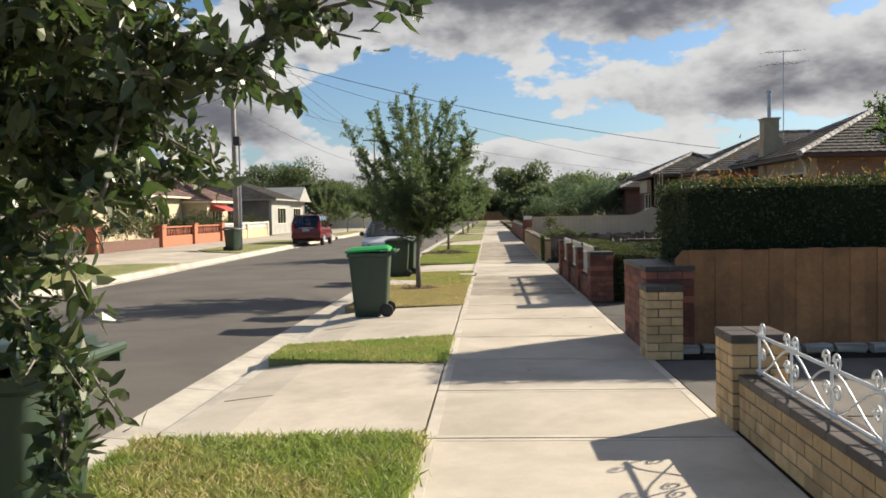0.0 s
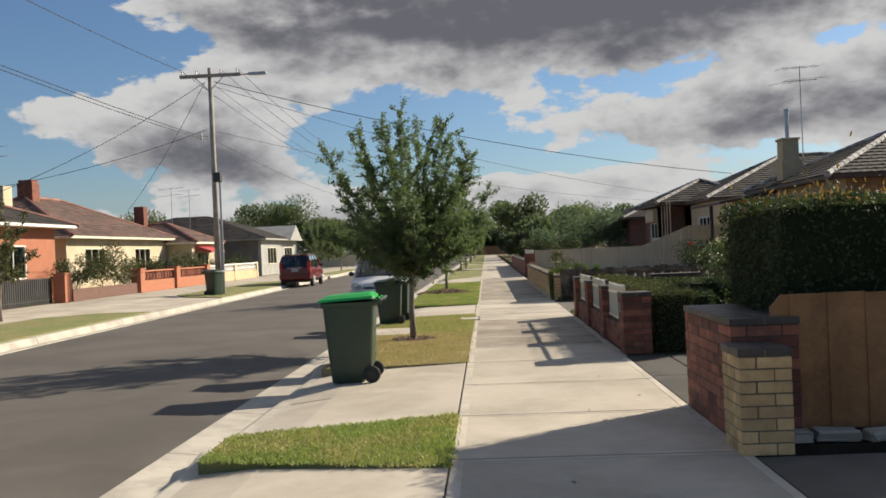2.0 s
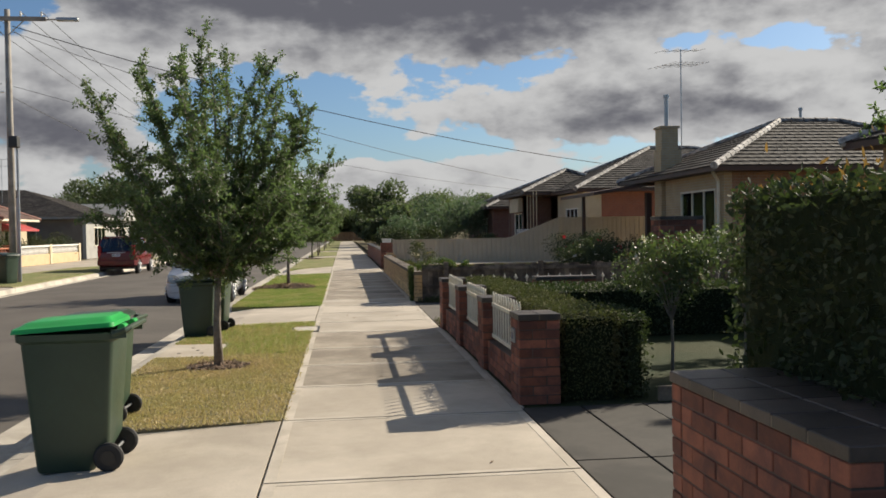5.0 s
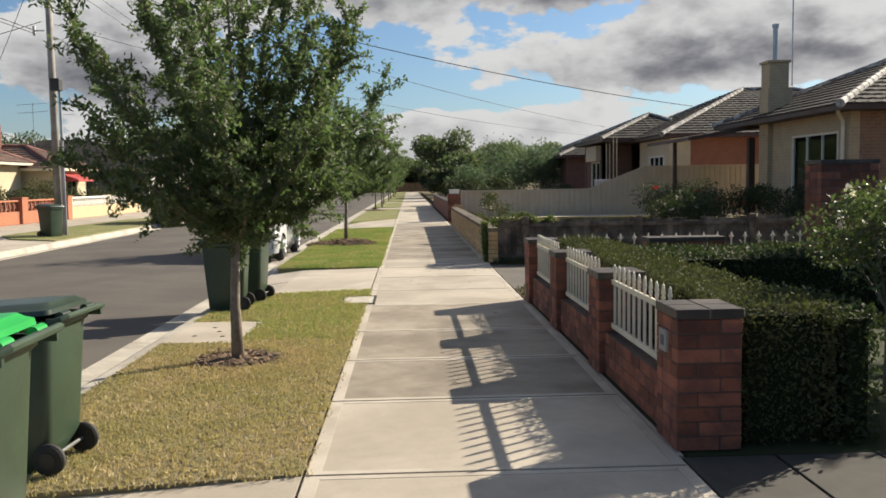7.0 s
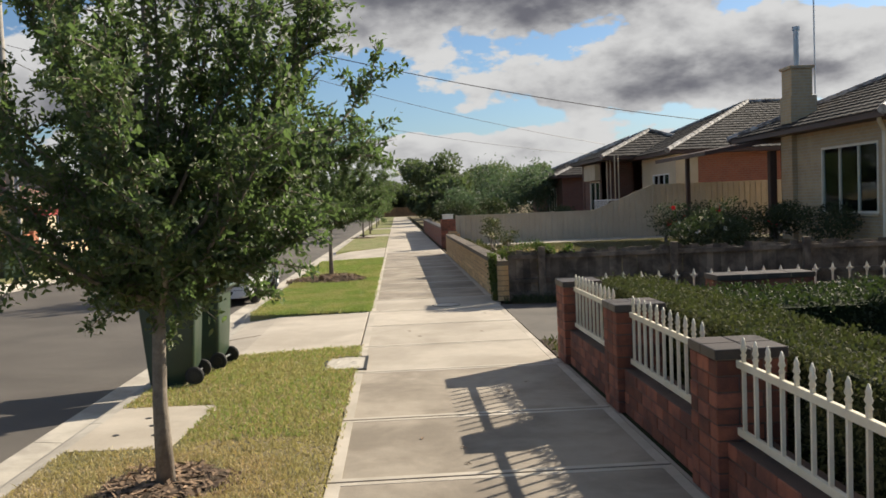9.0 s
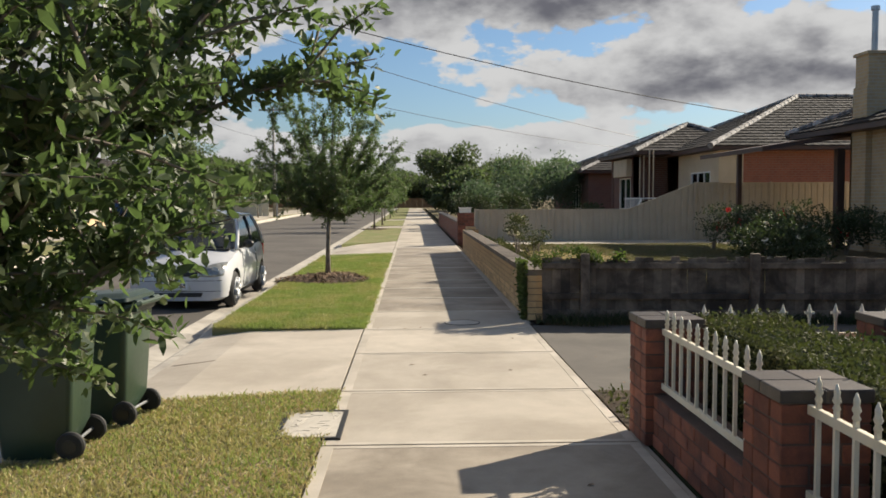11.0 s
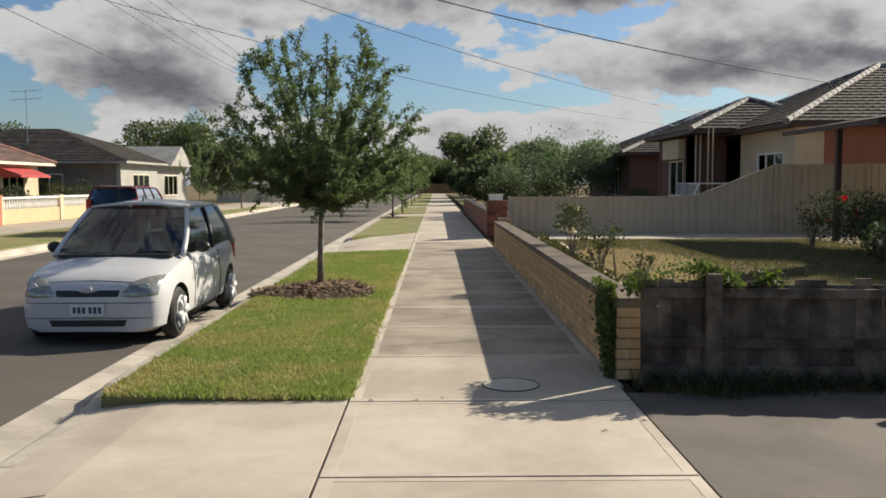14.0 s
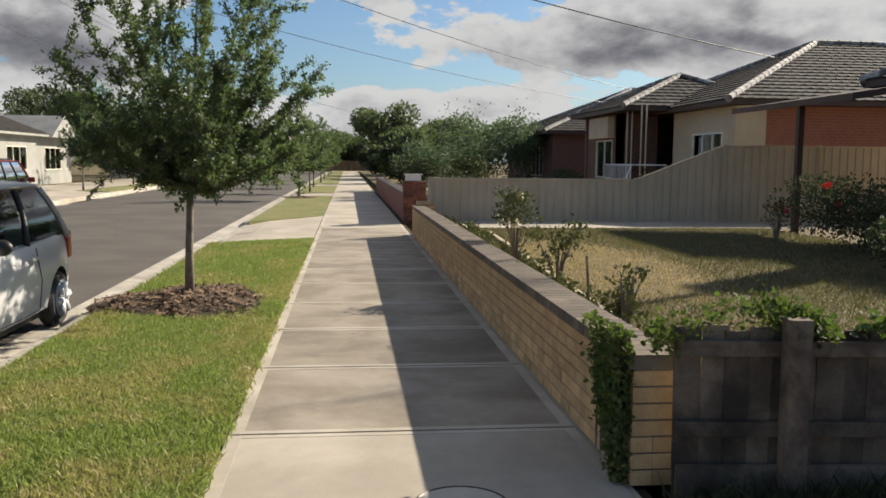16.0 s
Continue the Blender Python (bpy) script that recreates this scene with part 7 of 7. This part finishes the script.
# ---- the opposite side ----
def opposite():
    FX = -17.6
    before = set(scene.objects)
    ys = [-30, 0, 20, 50, 90, 150, END]
    out = [(far_kerb(y) - 0.14, y) for y in ys]
    zs = [0.0] * len(out) + [0.09, 0.09]
    sheet("opposite_verge", out + [(-13.2, END), (-13.2, -30)], zs, CONCRETE, "broad pale concrete verge and driveways across the street", "pavement", 0.2)
    sheet("opposite_path", [(-13.19, -30), (FX + 1.0, -30), (FX + 1.0, END), (-13.19, END)], 0.09, CONCRETE, "pale concrete footpath across the street", "footpath", 0.2)
    sheet("opposite_yards", [(FX + 0.99, -30), (-70, -30), (-70, END), (FX + 0.99, END)], 0.10, LAWN, "front gardens across the street", "lawn", 0.2)
    for a, b, w in ((6, 24.0, 2.4), (31.5, 49.0, 2.6), (61, 77, 2.9), (86, 110, 2.9)):
        k0, k1 = far_kerb(a) - 0.16, far_kerb(b) - 0.16
        sheet("opposite_turf", [(k0, a), (k1, b), (k1 - w * 0.62, b - 0.6), (k1 - w, b - 2.2), (k0 - w, a + 2.2), (k0 - w * 0.62, a + 0.6)][::-1], (0.03, 0.03, 0.07, 0.09, 0.09, 0.07)[::-1], GRASS, "green turf strip across the street", "grass strip", 0.05)
    # orange brick front wall with breeze-block infill
    w = thing("orange_front_wall", (0, 0, 0), 0, "orange brick front wall with brown patterned block infill", "wall")
    ob = ORANGE_BRICK_WALL
    for y in (26.6, 33.3, 41.0, 46.0, 51.2):
        bm = bmesh.new()
        box(bm, (FX - 0.25, y - 0.28, 0), (FX + 0.25, y + 0.28, 1.15), 0.01)
        box(bm, (FX - 0.29, y - 0.32, 1.15), (FX + 0.29, y + 0.32, 1.22), 0.01)
        part("pier", bm, ob, w)
    for a, b in ((41.28, 45.72), (46.28, 50.92)):
        bm = bmesh.new()
        box(bm, (FX - 0.12, a, 0), (FX + 0.12, b, 0.58))
        part("base_wall", bm, ob, w)
        bm = bmesh.new()
        box(bm, (FX - 0.12, a, 1.02), (FX + 0.12, b, 1.10))
        part("coping", bm, ob, w)
        n = 11
        for k in range(n):
            y = a + (b - a) * (k + 0.5) / n
            bm = bmesh.new()
            h = (b - a) / n / 2
            for q in ((-h, -h + 0.04), (h - 0.04, h)):
                box(bm, (FX - 0.06, y + q[0], 0.58), (FX + 0.06, y + q[1], 1.02))
            tube(bm, [(FX, y - h, 0.6), (FX, y + h, 1.0)], 0.035, 5)
            tube(bm, [(FX, y + h, 0.6), (FX, y - h, 1.0)], 0.035, 5)
            part("breeze_block", bm, RED_BRICK, w)
    bm = bmesh.new()
    box(bm, (FX - 0.10, 34.0, 0), (FX + 0.10, 40.6, 0.5))
    part("low_wall", bm, DARK_BRICK_WALL, w)
    bm = bmesh.new()
    box(bm, (FX - 0.1, 10, 0), (FX + 0.1, 26.3, 1.0))
    part("front_wall", bm, ob, w)
    # sliding gate
    g = thing("drive_gate", (0, 0, 0), 0, "grey steel driveway gate of upright bars", "gate")
    for z in (0.15, 1.0):
        bm = bmesh.new()
        box(bm, (FX - 0.3, 26.95, z), (FX - 0.24, 32.9, z + 0.05))
        part("rail", bm, DARK_METAL, g)
    for k in range(40):
        bm = bmesh.new()
        box(bm, (FX - 0.285, 26.97 + k * 0.15, 0.02), (FX - 0.255, 27.07 + k * 0.15, 1.05))
        part("bar", bm, DARK_METAL, g)
    # cream wall with white balusters
    w = thing("baluster_wall", (0, 0, 0), 0, "cream brick wall topped with white balusters", "wall")
    a, b = 51.5, 63.0
    bm = bmesh.new()
    box(bm, (FX - 0.12, a, 0), (FX + 0.12, b, 0.62))
    part("base_wall", bm, brick_surface("pale_cream_brickwork", (0.60, 0.43, 0.24), (0.52, 0.36, 0.2), (0.5, 0.42, 0.3)), w)
    bm = bmesh.new()
    box(bm, (FX - 0.16, a, 1.05), (FX + 0.16, b, 1.14), 0.01)
    part("coping", bm, WHITE, w)
    bm = bmesh.new()
    tube(bm, [(0, 0, 0.62), (0, 0, 0.68), (0, 0, 0.78), (0, 0, 0.92), (0, 0, 1.05)], [0.07, 0.05, 0.09, 0.045, 0.07], 8)
    me = finish(bm, "baluster", WHITE, True)
    for k in range(52):
        put("baluster", me, w, pose(FX, a + 0.15 + k * 0.22, 0))
    for y in (a + 0.1, (a + b) / 2, b - 0.1):
        bm = bmesh.new()
        box(bm, (FX - 0.17, y - 0.17, 0), (FX + 0.17, y + 0.17, 1.2), 0.01)
        part("pier", bm, CREAM_RENDER, w)

    # houses across the street
    h = thing("orange_brick_house", (0, 0, 0), 0, "orange brick house with a dark tiled roof and white fascia", "house")
    wall_run(h, "y", -20.6, 22.0, 38.6, 0, 3.3, 0.24, [(27.2, 30.0, 1.0, 2.5, "dark"), (33.0, 36.0, 1.0, 2.5, "dark")], ORANGE_BRICK_WALL, 1)
    wall_run(h, "x", 22.0, -31, -20.84, 0, 3.3, 0.24, [], ORANGE_BRICK_WALL, -1)
    wall_run(h, "x", 38.6, -31, -20.84, 0, 3.3, 0.24, [], ORANGE_BRICK_WALL, 1)
    hip_roof(h, -31, -20.6, 22.0, 38.6, 3.45, 21, TILE_GREY, RIDGE_RED, 0.8, gutter=WHITE)
    bm = bmesh.new()
    box(bm, (-24.5, 39.6, 0), (-23.6, 40.4, 5.6), 0.02)
    c = thing("side_chimney", (0, 0, 0), 0, "plain cream rendered chimney stack", "chimney")
    part("stack", bm, CREAM_RENDER, c)
    h = thing("red_roofed_house", (0, 0, 0), 0, "cream house with a weathered red tiled roof and red awning", "house")
    wall_run(h, "y", -21.5, 41.5, 55.0, 0, 3.0, 0.24, [(43.5, 46.0, 0.9, 2.4, "pale"), (50.0, 52.4, 0.9, 2.4, "pale")], CREAM_RENDER, 1)
    wall_run(h, "x", 41.5, -31, -21.74, 0, 3.0, 0.24, [(-26.0, -24.2, 1.0, 2.3, "pale")], CREAM_RENDER, -1)
    wall_run(h, "x", 55.0, -31, -21.74, 0, 3.0, 0.24, [], CREAM_RENDER, 1)
    hip_roof(h, -31, -21.5, 41.5, 55.0, 3.05, 25, TILE_RED, RIDGE_RED, 0.6, gutter=CREAM_PAINT)
    wall_run(h, "y", -19.8, 55.3, 60.0, 0, 2.7, 0.24, [(56.4, 58.6, 0.9, 2.2, "pale")], CREAM_RENDER, 1)
    wall_run(h, "x", 55.3, -23, -20.04, 0, 2.7, 0.24, [], CREAM_RENDER, -1)
    hip_roof(h, -27.0, -19.8, 55.3, 60.5, 2.75, 24, TILE_RED, RIDGE_RED, 0.5, gutter=CREAM_PAINT)
    bm = bmesh.new()
    v = box(bm, (-19.8, 56.0, 2.0), (-18.7, 59.0, 2.5))
    for q in v:
        if q.co.x > -19 and q.co.z > 2.2:
            q.co.z = 2.1
    part("awning", bm, PINK_RED, h, "faded red window awning")
    bm = bmesh.new()
    box(bm, (-26.5, 46.0, 3.5), (-25.6, 46.8, 6.3), 0.02)
    box(bm, (-26.45, 46.05, 6.3), (-25.65, 46.75, 6.5), 0.02)
    part("chimney", bm, RED_BRICK, h, "red brick chimney")
    bm = bmesh.new()
    box(bm, (-24.4, 57.0, 3.6), (-23.7, 57.7, 5.4), 0.02)
    part("chimney", bm, RED_BRICK, h)
    h = thing("grey_gabled_house", (0, 0, 0), 0, "pale grey house with a long grey roof and white gable", "house")
    # wall turned from the sun: its shade is put into a darker colour
    wall_run(h, "x", 67.0, -34, -18.44, 0, 3.0, 0.24, [(-24.0, -21.6, 1.0, 2.3, "dark")], GREY_WALL_SHADED, -1)
    wall_run(h, "y", -18.2, 67.0, 80.0, 0, 3.0, 0.24, [(69, 72, 0.9, 2.3, "pale"), (75, 78, 0.9, 2.3, "pale")], GREY_WALL, 1)
    hip_roof(h, -34, -18.2, 67.0, 80.0, 3.05, 18, TILE_GREY, TILE_GREY, 0.6, caps=False, gutter=GREY_WALL)
    bm = bmesh.new()
    a = [bm.verts.new(q) for q in ((-17.4, 74.0, 2.9), (-17.4, 79.0, 2.9), (-17.4, 76.5, 4.3))]
    b = [bm.verts.new((q.co.x - 5, q.co.y, q.co.z)) for q in a]
    bm.faces.new(a)
    for k in range(3):
        bm.faces.new((a[k], b[k], b[(k + 1) % 3], a[(k + 1) % 3]))
    part("gable", bm, GREY_WALL, h)
    for k, (x, y, z0, z1) in enumerate(((-24.5, 40.0, 0, 7.6), (-23.0, 60.5, 3.0, 6.9), (-25.0, 70.0, 3.5, 7.5))):
        aerial(thing("tv_aerial", (0, 0, 0), 0, "thin television aerial with cross rods on a mast", "aerial", "aerials"), x, y, z0, z1)
    for k, (x, y, r, hh, m) in enumerate(((-18.9, 40.0, 1.5, 2.9, LEAF_LOW), (-19.6, 43.0, 1.3, 2.4, LEAF_HEDGE), (-19.2, 37.6, 1.2, 2.2, LEAF_HEDGE), (-19.0, 45.4, 1.1, 2.0, LEAF_LOW), (-18.9, 48.5, 1.1, 1.9, LEAF_HEDGE), (-19.2, 52.0, 1.2, 2.1, LEAF_LOW), (-19.0, 55.2, 1.0, 1.8, LEAF_HEDGE), (-19.0, 58.5, 0.9, 1.4, LEAF_LOW), (-18.8, 62, 1.1, 1.7, LEAF_HEDGE),
                                             (-18.7, 31.0, 0.9, 1.2, LEAF_LOW), (-20.5, 65.0, 1.5, 2.2, LEAF_LOW))):
        bush("garden_shrub", (x, y, 0), r, hh, m, 2400, 0.10, 200 + k, "leafy garden shrub behind a front wall", None, 0, "garden shrubs", 0, "shrub")
    for k, (x, y, r, hh) in enumerate(((-16.5, 84, 2.6, 4.6), (-19, 92, 3.0, 5.2), (-15.5, 101, 2.6, 4.8), (-20, 108, 4, 6.5), (-14, 118, 3, 5.5), (-17, 130, 4, 6.5), (-14, 145, 4, 6.0), (-26, 100, 5, 8), (-32, 120, 6, 9), (-20, 155, 5, 7), (-40, 95, 5, 7))):
        bush("roadside_tree", (x, y, 0), r, hh, LEAF_FAR, 8000, 0.30, 230 + k, "broad leafy tree further down the street", None, 0, "roadside trees", hh * 0.2, "tree")
    w = thing("pale_side_fence", (0, 0, 0), 0, "pale cream fence across a far garden", "fence")
    for k in range(10):
        bm = bmesh.new()
        box(bm, (-20 + k * 0.62, 96.0, 0), (-19.4 + k * 0.62, 96.05, 1.7))
        part("panel", bm, CREAM_PAINT, w)
    # all that side stands on slightly higher ground, nearer than first paced out
    c = Vector((0, -1.85, 1.5))
    shift = Matrix.Translation(c) @ Matrix.Diagonal((0.93, 0.93, 0.93, 1)) @ Matrix.Translation(-c)
    for ob in set(scene.objects) - before:
        if ob.parent is None and ob.type == "EMPTY":
            ob.matrix_basis = shift @ ob.matrix_basis


opposite()


# ---- small things on the ground ----
def ground_details():
    t = thing("service_pit", (-0.44, 17.08, 0), 0, "square cast service pit lid in a steel frame", "pit lid")
    bm = bmesh.new()
    for a, b in (((-0.23, -0.38), (0.23, -0.35)), ((-0.23, 0.35), (0.23, 0.38)), ((-0.23, -0.35), (-0.20, 0.35)), ((0.20, -0.35), (0.23, 0.35))):
        box(bm, (*a, -0.05), (*b, 0.018))
    part("frame", bm, DARK_METAL, t)
    bm = bmesh.new()
    box(bm, (-0.197, -0.347, -0.05), (0.197, 0.347, 0.014), 0.003)
    lid = part("lid", bm, KERB, t, "concrete lid with a cracked pattern")
    rng = random.Random(4)
    bm = bmesh.new()
    for k in range(40):
        x, y = rng.uniform(-0.17, 0.17), rng.uniform(-0.32, 0.32)
        a = rng.choice((0, 1.05, 2.1)) + rng.uniform(-0.2, 0.2)
        ln = rng.uniform(0.02, 0.05)
        tube(bm, [(x - ln * math.cos(a), y - ln * math.sin(a), 0.014), (x + ln * math.cos(a), y + ln * math.sin(a), 0.014)], 0.003, 4)
    tagged(part("relief", bm, KERB, lid), kind="stuff")
    m = thing("manhole_cover", (0.92, 22.06, 0.0), 0, "round concrete-filled manhole cover in the footpath", "manhole cover")
    bm = bmesh.new()
    ring = [(0.225 * math.cos(a), 0.225 * math.sin(a), 0.001) for a in (2 * math.pi * k / 36 for k in range(37))]
    tube(bm, ring, 0.008, 6)
    part("rim", bm, DARK_METAL, m)
    bm = bmesh.new()
    disc(bm, (0, 0, 0.001), (0, 0, 1), 0.217, 0.006, 36)
    part("disc", bm, KERB, m)
    s = thing("kerb_slab", (0, 0, 0), 0, "concrete apron slab with small bolt holes set in turf", "slab")
    bm = bmesh.new()
    prism(bm, [(-2.24, 14.12), (-1.50, 14.08), (-1.40, 15.36), (-2.24, 15.44)], -0.05, 0.018)
    part("slab_body", bm, CONCRETE, s)
    for x, y in ((-2.0, 14.5), (-1.8, 14.75), (-1.7, 14.45), (-1.9, 15.0)):
        bm = bmesh.new()
        disc(bm, (x, y, 0.019), (0, 0, 1), 0.025, 0.006, 12)
        part("bolt_hole", bm, DARK_METAL, s)
    w = thing("side_inlet", (-2.43, 11.3, 0), 0, "dark drain inlet cut in the kerb face", "drain")
    bm = bmesh.new()
    box(bm, (-0.03, -0.12, -0.13), (0.04, 0.12, -0.05))
    part("opening", bm, DARK_METAL, w)
    rng = random.Random(8)
    for k in range(26):
        o = bmesh.new()
        q = [o.verts.new(v) for v in ((-0.03, 0, 0), (0, -0.011, 0.006), (0.03, 0, 0.002), (0, 0.011, 0.006))]
        o.faces.new(q)
        ob = part("fallen_leaf", o, CHIP, None)
        ob.matrix_basis = pose(rng.uniform(-0.2, 2.6), rng.uniform(4, 27), 0.004, 0, 0, rng.uniform(0, 360))
        if ob.location.x > 1.7:
            ob.location.y = rng.uniform(18.3, 21.5)
        tagged(ob, "dry fallen brown leaf on the concrete", "leaf", "fallen leaves")


ground_details()


def strip(k):
    s = DRIVES[k - 1]
    e = DRIVES[k]

    def keep(x, y, g):
        u = (x - (KX + 0.14)) / (PX0 - 0.012 - KX - 0.14)
        lo = s[1] + (s[3] - s[1]) * u
        hi = e[0] + (e[2] - e[0]) * u
        rag = g.normal(0, 0.03, len(x))
        ok = (y > lo + rag - 0.02) & (y < hi + rag + 0.02)
        ok &= (x < PX0 + g.normal(0, 0.022, len(x))) & (x > KX + 0.14 + g.normal(0, 0.02, len(x)))
        for tx, ty, rx, ry in ((-1.31, 13.3, 0.42, 0.42), (-1.42, 28.0, 0.9, 1.1), (-0.44, 17.08, 0.24, 0.38), (-1.95, 10.45, 0.24, 0.28), (-2.08, 16.5, 0.26, 0.3), (-1.98, 17.32, 0.26, 0.3)):
            ok &= ((x - tx) / rx) ** 2 + ((y - ty) / ry) ** 2 > 0.9 + g.normal(0, 0.12, len(x))
        ok &= ~((x < -1.46) & (y > 14.12) & (y < 15.4))
        return ok
    return keep


def first(x, y, g):
    return (x < PX0 + g.normal(0, 0.03, len(x))) & (y < 1.72 + (x + 2.24) / 1.9 * 0.14 + g.normal(0, 0.03, len(x)))


blades("grass_blades", -2.24, -0.2, -1.2, 1.95, 6500, 0.065, BLADE, 41, first)
blades("grass_blades", -2.24, -0.28, 4.7, 6.6, 6500, 0.032, BLADE, 42, strip(1))
blades("grass_blades", -2.24, -0.28, 9.9, 18.2, 3600, 0.026, BLADE_DRY, 43, strip(2))
blades("straw_blades", -2.2, -0.5, 12.2, 14.1, 2600, 0.024, BLADE_STRAW_SUN, 50, lambda x, y, g: strip(2)(x, y, g) & (((x + 1.25) / 0.75) ** 2 + ((y - 13.05) / 0.85) ** 2 < 1 + g.normal(0, 0.25, len(x))))
blades("grass_blades", -2.24, -0.28, 14.2, 18.2, 1500, 0.036, BLADE, 47, strip(2))
blades("grass_blades", -2.24, -0.26, 21.5, 26.5, 8500, 0.042, BLADE, 44, strip(3))
blades("grass_blades", -2.24, -0.28, 26.5, 36.0, 3200, 0.05, BLADE, 45, strip(3))
blades("fence_weeds", 1.86, 7.0, 21.5, 21.98, 1500, 0.13, LEAF_HEDGE, 48, lambda x, y, g: y > 21.98 - 0.09 * (x - 1.86) - 0.22 - 0.13 * np.sin(x * 3.1) + g.normal(0, 0.05, len(x)))
def sunlit_patch(x, y, g):
    """The sunlit part of the raised lawn, painted by straw-coloured blades."""
    return ((x - 3.6) / 1.1) ** 2 + ((y - 29.2) / 3.2) ** 2 < 1 + g.normal(0, 0.25, len(x))


blades("straw_blades", 2.1, 9.0, 23.0, 35.0, 700, 0.03, BLADE_STRAW_SUN, 49, sunlit_patch)
bpy.data.objects["straw_blades.001"].location.z = YARD
# darker blades outside the patch paint the lawn's shade
blades("lawn_blades", 2.1, 9.0, 23.0, 35.0, 900, 0.04, BLADE_LAWN_SHADE, 46, lambda x, y, g: ~sunlit_patch(x, y, g))
bpy.data.objects["lawn_blades"].location.z = YARD
